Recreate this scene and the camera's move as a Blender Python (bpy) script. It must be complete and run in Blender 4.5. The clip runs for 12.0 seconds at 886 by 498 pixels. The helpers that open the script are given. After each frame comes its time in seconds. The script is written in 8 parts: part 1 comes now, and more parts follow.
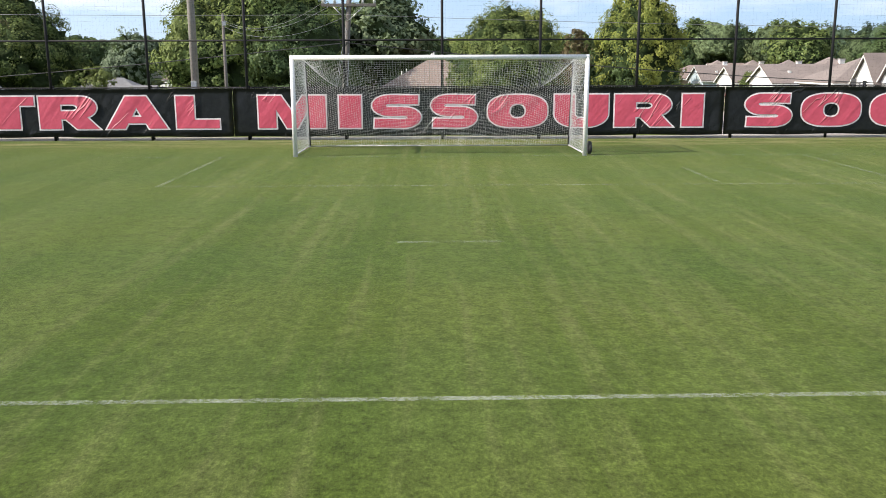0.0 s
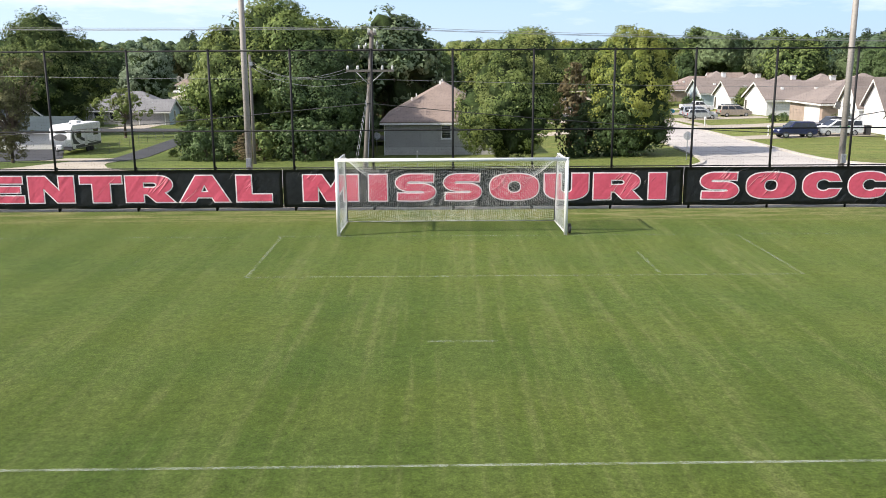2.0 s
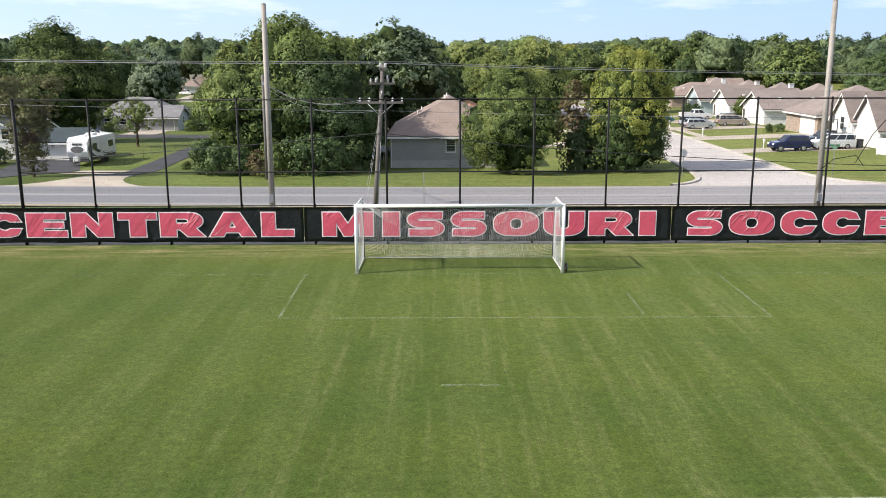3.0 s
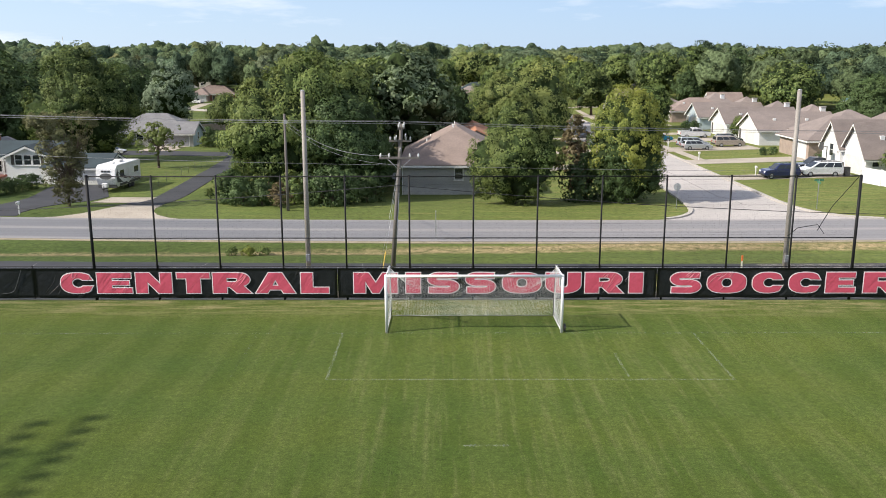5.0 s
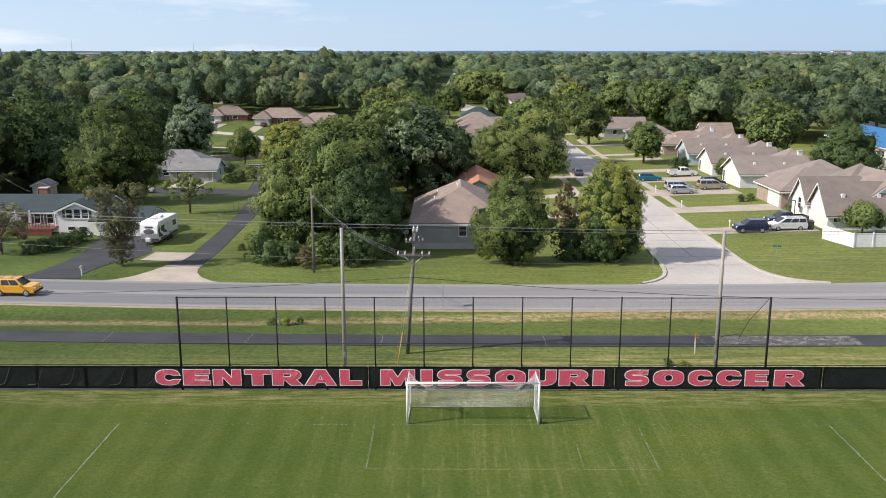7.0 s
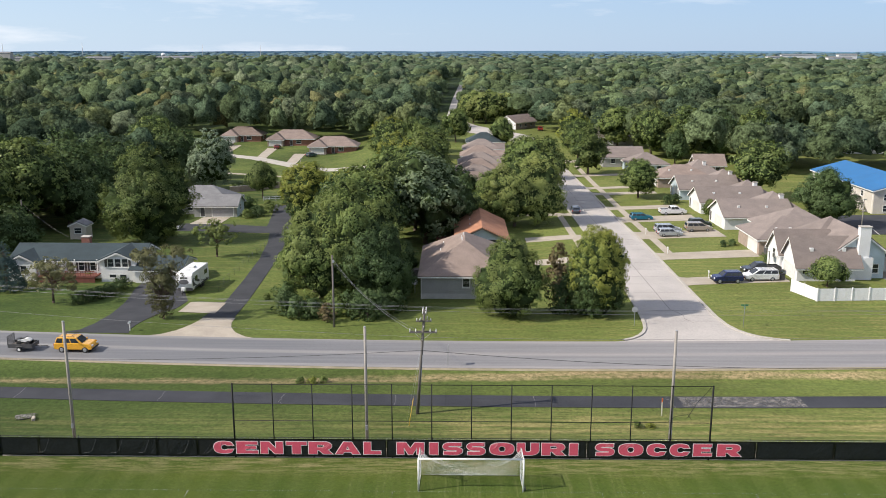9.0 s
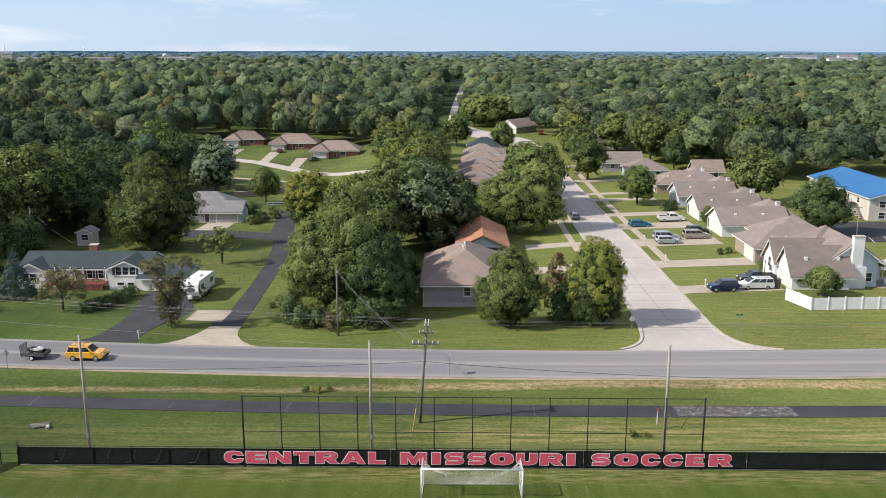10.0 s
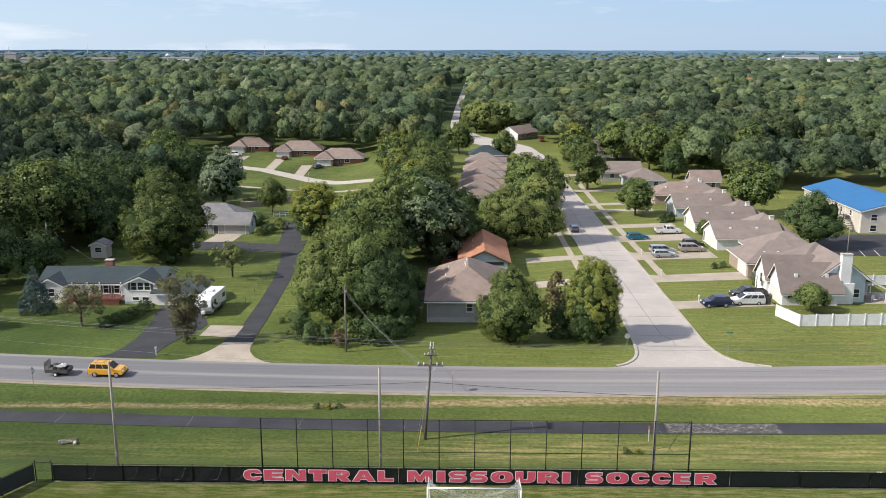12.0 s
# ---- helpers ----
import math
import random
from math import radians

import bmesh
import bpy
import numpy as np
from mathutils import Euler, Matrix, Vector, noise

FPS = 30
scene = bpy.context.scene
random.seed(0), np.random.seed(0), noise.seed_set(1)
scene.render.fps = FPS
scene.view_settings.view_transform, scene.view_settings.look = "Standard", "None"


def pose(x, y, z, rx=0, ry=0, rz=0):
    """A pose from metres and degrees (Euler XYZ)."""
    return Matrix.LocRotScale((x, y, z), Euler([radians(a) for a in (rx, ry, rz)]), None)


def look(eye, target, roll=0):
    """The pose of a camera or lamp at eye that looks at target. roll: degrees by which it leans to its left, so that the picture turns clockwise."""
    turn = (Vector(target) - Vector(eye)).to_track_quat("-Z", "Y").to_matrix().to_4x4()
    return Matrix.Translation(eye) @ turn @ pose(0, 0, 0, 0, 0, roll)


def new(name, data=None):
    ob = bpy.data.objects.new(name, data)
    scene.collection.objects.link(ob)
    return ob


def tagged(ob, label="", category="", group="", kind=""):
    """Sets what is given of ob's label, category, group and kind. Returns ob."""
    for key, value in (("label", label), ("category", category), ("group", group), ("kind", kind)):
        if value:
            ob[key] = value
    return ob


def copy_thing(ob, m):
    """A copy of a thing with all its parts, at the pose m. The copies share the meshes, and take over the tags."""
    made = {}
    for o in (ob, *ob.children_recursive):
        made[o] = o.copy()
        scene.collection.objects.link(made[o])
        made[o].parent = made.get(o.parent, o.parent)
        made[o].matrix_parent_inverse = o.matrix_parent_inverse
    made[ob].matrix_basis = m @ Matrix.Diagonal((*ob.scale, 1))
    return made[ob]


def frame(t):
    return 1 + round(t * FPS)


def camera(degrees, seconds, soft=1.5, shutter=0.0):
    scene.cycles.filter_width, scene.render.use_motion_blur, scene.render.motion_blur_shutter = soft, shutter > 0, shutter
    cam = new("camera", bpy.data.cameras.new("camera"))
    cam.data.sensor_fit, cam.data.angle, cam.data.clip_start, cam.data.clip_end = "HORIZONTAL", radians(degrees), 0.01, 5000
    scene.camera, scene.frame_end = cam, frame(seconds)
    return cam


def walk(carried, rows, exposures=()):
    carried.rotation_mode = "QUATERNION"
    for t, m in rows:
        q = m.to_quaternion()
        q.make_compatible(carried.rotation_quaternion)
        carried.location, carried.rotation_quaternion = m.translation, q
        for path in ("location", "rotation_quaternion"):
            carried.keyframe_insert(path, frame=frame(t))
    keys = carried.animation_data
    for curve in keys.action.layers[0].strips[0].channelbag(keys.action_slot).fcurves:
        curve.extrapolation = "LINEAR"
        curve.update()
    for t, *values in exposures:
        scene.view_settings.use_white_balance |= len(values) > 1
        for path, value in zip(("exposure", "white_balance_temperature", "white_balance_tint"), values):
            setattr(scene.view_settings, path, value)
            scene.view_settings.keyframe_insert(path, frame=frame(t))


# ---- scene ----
# ---- camera and its flight ----
cam = camera(53.7, 12.0, soft=0.92)
PATH = [
    (0, (-0.229, -22.495, 2.385), (-0.204, -20.539, 1.967), -0.2),
    (0.5, (-0.25, -23.84, 2.92), (-0.229, -21.884, 2.502), -0.2),
    (1, (-0.273, -25.306, 3.78), (-0.255, -23.35, 3.359), -0.3),
    (1.5, (-0.37, -26.68, 4.68), (-0.354, -24.726, 4.256), -0.3),
    (2, (-0.463, -28.12, 5.70), (-0.452, -26.166, 5.274), -0.3),
    (2.5, (-0.58, -29.46, 6.74), (-0.571, -27.507, 6.31), -0.2),
    (3, (-0.70, -30.77, 7.766), (-0.694, -28.817, 7.332), -0.15),
    (5, (-1.297, -35.56, 11.63), (-1.298, -33.608, 11.193), -0.05),
    (5.5, (-1.44, -36.829, 12.665), (-1.44, -34.877, 12.228), -0.05),
    (6, (-1.538, -38.10, 13.73), (-1.541, -36.149, 13.291), -0.05),
    (6.5, (-1.604, -39.219, 14.674), (-1.608, -37.268, 14.235), -0.05),
    (6.6, (-1.595, -39.52, 14.93), (-1.600, -37.569, 14.491), -0.05),
    (6.7, (-1.58, -40.30, 15.60), (-1.586, -38.349, 15.16), -0.05),
    (6.8, (-1.52, -42.40, 17.39), (-1.527, -40.449, 16.95), -0.05),
    (6.9, (-1.45, -44.40, 19.10), (-1.459, -42.449, 18.659), -0.05),
    (7, (-1.407, -46.292, 20.712), (-1.419, -44.341, 20.27), -0.05),
    (7.1, (-1.39, -48.15, 22.40), (-1.404, -46.2, 21.957), -0.03),
    (7.2, (-1.378, -50.0, 24.095), (-1.393, -48.05, 23.652), -0.0),
    (7.3, (-1.36, -51.65, 25.65), (-1.377, -49.7, 25.207), 0.0),
    (7.4, (-1.34, -52.75, 26.75), (-1.358, -50.8, 26.307), 0.0),
    (7.6, (-1.32, -53.55, 27.53), (-1.339, -51.6, 27.086), 0.0),
    (8.8, (-1.20, -56.36, 30.24), (-1.226, -54.411, 29.795), 0.0),
    (9, (-1.19, -56.836, 30.71), (-1.217, -54.887, 30.264), 0.0),
    (9.5, (-1.24, -57.938, 31.648), (-1.267, -55.989, 31.202), 0.05),
    (10, (-1.26, -59.0, 32.63), (-1.289, -57.05, 32.183), 0.03),
    (10.5, (-1.31, -60.08, 33.62), (-1.34, -58.131, 33.172), 0.03),
    (11, (-1.33, -61.08, 34.58), (-1.361, -59.131, 34.131), 0.03),
    (11.5, (-1.37, -62.23, 35.62), (-1.402, -60.281, 35.17), 0.03),
    (12, (-1.43, -63.38, 36.66), (-1.463, -61.432, 36.209), 0.06),
]
EXPOSURES = ((0, 0.54), (1.5, 0.65), (3, 0.57), (5, 0.40), (7, 0.31), (9, 0.26), (12, 0.27))
walk(cam, [(t, look(eye, target, roll)) for t, eye, target, roll in PATH], EXPOSURES)

# ---- sky, sun, exposure ----
SUN = Vector((-3.2, -0.87, 2.56)).normalized()
world = bpy.data.worlds.new("world")
scene.world = world
world.use_nodes = True
wn, wl = world.node_tree.nodes, world.node_tree.links
bg = wn["Background"]
sky = wn.new("ShaderNodeTexSky")
sky.sky_type = "NISHITA"
sky.sun_disc = False
sky.sun_elevation = math.asin(SUN.z)
sky.sun_rotation = math.atan2(SUN.x, SUN.y)
sky.altitude = 1200
sky.air_density, sky.dust_density, sky.ozone_density = 1.0, 0.2, 3.0
wc = wn.new("ShaderNodeTexCoord")
wm = wn.new("ShaderNodeMapping")
wm.inputs["Scale"].default_value = (1.6, 1.6, 9.0)
wm.inputs["Location"].default_value = (2.35, 0.6, 0.1)
wl.new(wc.outputs["Generated"], wm.inputs["Vector"])
cloud = wn.new("ShaderNodeTexNoise")
cloud.inputs["Scale"].default_value = 2.6
cloud.inputs["Detail"].default_value = 7
cloud.inputs["Roughness"].default_value = 0.6
wl.new(wm.outputs["Vector"], cloud.inputs["Vector"])
wz = wn.new("ShaderNodeSeparateXYZ")
wl.new(wc.outputs["Generated"], wz.inputs[0])
more = wn.new("ShaderNodeMapRange")
wl.new(wz.outputs["Z"], more.inputs["Value"])
for key, value in zip(("From Min", "From Max", "To Min", "To Max"), (0.0, 0.09, -0.10, 0.10)):
    more.inputs[key].default_value = value
thick = wn.new("ShaderNodeMath")
wl.new(cloud.outputs["Fac"], thick.inputs[0])
wl.new(more.outputs["Result"], thick.inputs[1])
cr = wn.new("ShaderNodeValToRGB")
cr.color_ramp.elements[0].position, cr.color_ramp.elements[1].position = 0.47, 0.68
wl.new(thick.outputs["Value"], cr.inputs["Fac"])
cm = wn.new("ShaderNodeMath")
cm.operation = "MULTIPLY"
cm.inputs[1].default_value = 0.75
wl.new(cr.outputs["Color"], cm.inputs[0])
wmix = wn.new("ShaderNodeMix")
wmix.data_type = "RGBA"
wmix.inputs["B"].default_value = (8.4, 8.6, 9.1, 1)
wl.new(cm.outputs["Value"], wmix.inputs["Factor"])
wtint = wn.new("ShaderNodeMix")
wtint.data_type, wtint.blend_type = "RGBA", "MULTIPLY"
wtint.inputs["Factor"].default_value = 1.0
wtint.inputs["B"].default_value = (0.88, 0.98, 1.22, 1)
wl.new(sky.outputs["Color"], wtint.inputs["A"])
haze = wn.new("ShaderNodeMapRange")
wl.new(wz.outputs["Z"], haze.inputs["Value"])
for key, value in zip(("From Min", "From Max", "To Min", "To Max"), (0.0, 0.35, 0.85, 0.0)):
    haze.inputs[key].default_value = value
whaze = wn.new("ShaderNodeMix")
whaze.data_type = "RGBA"
side = wn.new("ShaderNodeMapRange")
wl.new(wz.outputs["X"], side.inputs["Value"])
side.inputs["From Min"].default_value, side.inputs["From Max"].default_value = -0.6, 0.6
glow = wn.new("ShaderNodeMix")
glow.data_type = "RGBA"
glow.inputs["A"].default_value = (5.4, 6.6, 8.0, 1)
glow.inputs["B"].default_value = (3.1, 4.35, 6.3, 1)
wl.new(side.outputs["Result"], glow.inputs["Factor"])
wl.new(glow.outputs["Result"], whaze.inputs["B"])
wl.new(haze.outputs["Result"], whaze.inputs["Factor"])
wl.new(wtint.outputs["Result"], whaze.inputs["A"])
wl.new(whaze.outputs["Result"], wmix.inputs["A"])
wl.new(wmix.outputs["Result"], bg.inputs["Color"])
bg.inputs["Strength"].default_value = 0.10

lamp = bpy.data.lights.new("sun", "SUN")
lamp.energy, lamp.angle, lamp.color = 5.0, radians(0.6), (1.0, 0.915, 0.81)
sun = new("sun", lamp)
sun.matrix_world = look(SUN * 200, (0, 0, 0))
# ---- materials ----
def tree_of(name):
    m = bpy.data.materials.new(name)
    m.use_nodes = True
    nt = m.node_tree
    return m, nt, nt.nodes["Principled BSDF"]


def node(nt, kind, **values):
    n = nt.nodes.new("ShaderNode" + kind)
    for key, value in values.items():
        if key in n.inputs:
            n.inputs[key].default_value = value
    return n


def noise_of(nt, vec, scale, detail=4.0, rough=0.55):
    n = node(nt, "TexNoise", Scale=scale, Detail=detail, Roughness=rough)
    nt.links.new(vec, n.inputs["Vector"])
    return n.outputs["Fac"]


def mix_of(nt, fac, a, b, blend="MIX"):
    n = nt.nodes.new("ShaderNodeMix")
    n.data_type, n.blend_type = "RGBA", blend
    for value, key in ((fac, "Factor"), (a, "A"), (b, "B")):
        if isinstance(value, (int, float)):
            n.inputs[key].default_value = value
        elif isinstance(value, tuple):
            n.inputs[key].default_value = (*value, 1)
        else:
            nt.links.new(value, n.inputs[key])
    return n.outputs["Result"]


def span_of(nt, value, a, b, c=0.0, d=1.0):
    n = nt.nodes.new("ShaderNodeMapRange")
    nt.links.new(value, n.inputs["Value"])
    for key, v in zip(("From Min", "From Max", "To Min", "To Max"), (a, b, c, d)):
        n.inputs[key].default_value = v
    return n.outputs["Result"]


def math_of(nt, op, a, b=0.0):
    n = nt.nodes.new("ShaderNodeMath")
    n.operation = op
    for i, v in enumerate((a, b)):
        if isinstance(v, (int, float)):
            n.inputs[i].default_value = v
        else:
            nt.links.new(v, n.inputs[i])
    return n.outputs["Value"]


def place_of(nt, scale=(1, 1, 1)):
    g = nt.nodes.new("ShaderNodeNewGeometry")
    m = nt.nodes.new("ShaderNodeMapping")
    m.inputs["Scale"].default_value = scale
    nt.links.new(g.outputs["Position"], m.inputs["Vector"])
    return m.outputs["Vector"]


def bump_of(nt, bsdf, height, strength, distance=0.02):
    n = nt.nodes.new("ShaderNodeBump")
    n.inputs["Strength"].default_value, n.inputs["Distance"].default_value = strength, distance
    nt.links.new(height, n.inputs["Height"])
    nt.links.new(n.outputs["Normal"], bsdf.inputs["Normal"])


def mat(name, c1, c2=None, rough=0.7, scale=1.2, fine=25.0, bump=0.15, metal=0.0, vary=0.0, stretch=(1, 1, 1), coat=0.0):
    """A surface of two shades that drift into one another, with a fine grain."""
    m, nt, bsdf = tree_of(name)
    c2 = c2 or tuple(v * 0.8 for v in c1)
    vec = place_of(nt, stretch)
    big = span_of(nt, noise_of(nt, vec, scale), 0.35, 0.65)
    small = noise_of(nt, vec, fine, 3.0)
    col = mix_of(nt, big, c1, c2)
    grain = span_of(nt, small, 0.3, 0.7, 0.82, 1.14)
    rgb = nt.nodes.new("ShaderNodeCombineColor")
    for i in range(3):
        nt.links.new(grain, rgb.inputs[i])
    col = mix_of(nt, 1.0, col, rgb.outputs["Color"], "MULTIPLY")
    if vary:
        oi = nt.nodes.new("ShaderNodeObjectInfo")
        hsv = nt.nodes.new("ShaderNodeHueSaturation")
        nt.links.new(span_of(nt, oi.outputs["Random"], 0, 1, 1 - vary, 1 + vary), hsv.inputs["Value"])
        nt.links.new(col, hsv.inputs["Color"])
        col = hsv.outputs["Color"]
    nt.links.new(col, bsdf.inputs["Base Color"])
    nt.links.new(span_of(nt, small, 0.3, 0.7, max(rough - 0.08, 0.02), min(rough + 0.08, 1)), bsdf.inputs["Roughness"])
    bsdf.inputs["Metallic"].default_value = metal
    bsdf.inputs["Coat Weight"].default_value = coat
    if bump:
        bump_of(nt, bsdf, small, bump)
    return m


def leaf_mat(name, dark, light, warm, vary=0.18, spread=0.12):
    """Leaves: each leaf cluster has its own shade, and light comes through."""
    m, nt, bsdf = tree_of(name)
    g = nt.nodes.new("ShaderNodeNewGeometry")
    oi = nt.nodes.new("ShaderNodeObjectInfo")
    vec = place_of(nt)
    patch = span_of(nt, noise_of(nt, vec, 0.16, 3.0), 0.36, 0.64)
    col = mix_of(nt, span_of(nt, g.outputs["Random Per Island"], 0, 1, -0.1, 1.15), dark, light)
    col = mix_of(nt, math_of(nt, "MULTIPLY", patch, 0.55), col, warm)
    hsv = nt.nodes.new("ShaderNodeHueSaturation")
    tone = math_of(nt, "MULTIPLY", span_of(nt, oi.outputs["Random"], 0, 1, 1 - vary, 1 + vary), span_of(nt, noise_of(nt, vec, 0.11, 2.0), 0.34, 0.66, 1 - spread, 1 + spread))
    nt.links.new(tone, hsv.inputs["Value"])
    nt.links.new(col, hsv.inputs["Color"])
    col = hsv.outputs["Color"]
    dif = nt.nodes.new("ShaderNodeBsdfDiffuse")
    tra = nt.nodes.new("ShaderNodeBsdfTranslucent")
    glo = node(nt, "BsdfGlossy", Roughness=0.45)
    for n in (dif, tra):
        nt.links.new(col, n.inputs["Color"])
    glo.inputs["Color"].default_value = (0.5, 0.55, 0.45, 1)
    a, b = nt.nodes.new("ShaderNodeMixShader"), nt.nodes.new("ShaderNodeMixShader")
    a.inputs["Fac"].default_value, b.inputs["Fac"].default_value = 0.13, 0.03
    nt.links.new(dif.outputs[0], a.inputs[1])
    nt.links.new(tra.outputs[0], a.inputs[2])
    nt.links.new(a.outputs[0], b.inputs[1])
    nt.links.new(glo.outputs[0], b.inputs[2])
    nt.links.new(b.outputs[0], nt.nodes["Material Output"].inputs["Surface"])
    nt.nodes.remove(bsdf)
    return m


def pitch_mat():
    """Mown turf: soft mowing bands along the pitch, streaks of wear, fine blades."""
    m, nt, bsdf = tree_of("pitch_turf")
    vec = place_of(nt)
    sep = nt.nodes.new("ShaderNodeSeparateXYZ")
    nt.links.new(vec, sep.inputs[0])
    x, y = sep.outputs["X"], sep.outputs["Y"]
    wob = noise_of(nt, vec, 0.35, 3.0)
    xw = math_of(nt, "ADD", x, math_of(nt, "MULTIPLY", wob, 0.9))
    band = math_of(nt, "SINE", math_of(nt, "MULTIPLY", xw, 2 * math.pi / 2.1))
    cross = math_of(nt, "SINE", math_of(nt, "MULTIPLY", math_of(nt, "ADD", y, math_of(nt, "MULTIPLY", wob, 1.2)), 2 * math.pi / 4.2))
    streak = noise_of(nt, place_of(nt, (2.6, 0.13, 1)), 1.0, 5.0, 0.65)
    blotch = noise_of(nt, vec, 0.12, 4.0)
    spots = noise_of(nt, vec, 1.7, 5.0, 0.7)
    blade = noise_of(nt, place_of(nt, (1, 0.6, 1)), 48.0, 4.0, 0.8)
    tuft = noise_of(nt, place_of(nt, (1, 0.8, 1)), 20.0, 3.0, 0.75)
    col = mix_of(nt, span_of(nt, blotch, 0.35, 0.65), (0.052, 0.080, 0.014), (0.077, 0.101, 0.019))
    col = mix_of(nt, span_of(nt, band, -0.5, 0.5, 0.0, 0.28), col, (0.102, 0.126, 0.034))
    col = mix_of(nt, span_of(nt, cross, -0.6, 0.6, 0.0, 0.22), col, (0.046, 0.084, 0.018))
    centre = math_of(nt, "ABSOLUTE", math_of(nt, "SUBTRACT", x, 3.0))
    zone = math_of(nt, "MULTIPLY", span_of(nt, centre, 4.0, 14.0, 1.0, 0.25), span_of(nt, y, -34.0, -14.0, 0.35, 1.0))
    worn = math_of(nt, "MULTIPLY", span_of(nt, streak, 0.50, 0.74), zone)
    worn = math_of(nt, "MULTIPLY", worn, span_of(nt, spots, 0.36, 0.6, 0.25, 1.0))
    col = mix_of(nt, math_of(nt, "MULTIPLY", worn, 0.58), col, (0.180, 0.180, 0.075))
    rows = noise_of(nt, place_of(nt, (0.35, 2.2, 1)), 1.0, 5.0, 0.7)
    edge = math_of(nt, "MULTIPLY", span_of(nt, y, 2.0, 3.8), span_of(nt, rows, 0.44, 0.62))
    col = mix_of(nt, math_of(nt, "MULTIPLY", edge, 0.62), col, (0.27, 0.235, 0.12))
    grain = span_of(nt, blade, 0.3, 0.7, 0.58, 1.42)
    grain = math_of(nt, "MULTIPLY", grain, span_of(nt, tuft, 0.3, 0.7, 0.66, 1.34))
    mottle = noise_of(nt, vec, 4.5, 5.0, 0.85)
    grain = math_of(nt, "MULTIPLY", grain, span_of(nt, mottle, 0.3, 0.7, 0.70, 1.30))
    drift = noise_of(nt, place_of(nt, (0.9, 3.2, 1)), 1.6, 4.0, 0.7)
    grain = math_of(nt, "MULTIPLY", grain, span_of(nt, drift, 0.3, 0.7, 0.93, 1.07))
    # Soft shade on the left, brighter turf near the goal: light put into colour.
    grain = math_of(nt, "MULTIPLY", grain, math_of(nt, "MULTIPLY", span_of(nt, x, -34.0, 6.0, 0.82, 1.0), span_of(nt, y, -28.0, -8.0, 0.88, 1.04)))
    rgb = nt.nodes.new("ShaderNodeCombineColor")
    for i in range(3):
        nt.links.new(grain, rgb.inputs[i])
    col = mix_of(nt, 1.0, col, rgb.outputs["Color"], "MULTIPLY")
    nt.links.new(col, bsdf.inputs["Base Color"])
    bsdf.inputs["Roughness"].default_value = 0.85
    bsdf.inputs["Specular IOR Level"].default_value = 0.08
    bsdf.inputs["Sheen Weight"].default_value = 0.16
    bsdf.inputs["Sheen Roughness"].default_value = 0.25
    bsdf.inputs["Sheen Tint"].default_value = (0.80, 0.90, 0.38, 1)
    bump_of(nt, bsdf, math_of(nt, "ADD", blade, tuft), 0.3, 0.02)
    return m


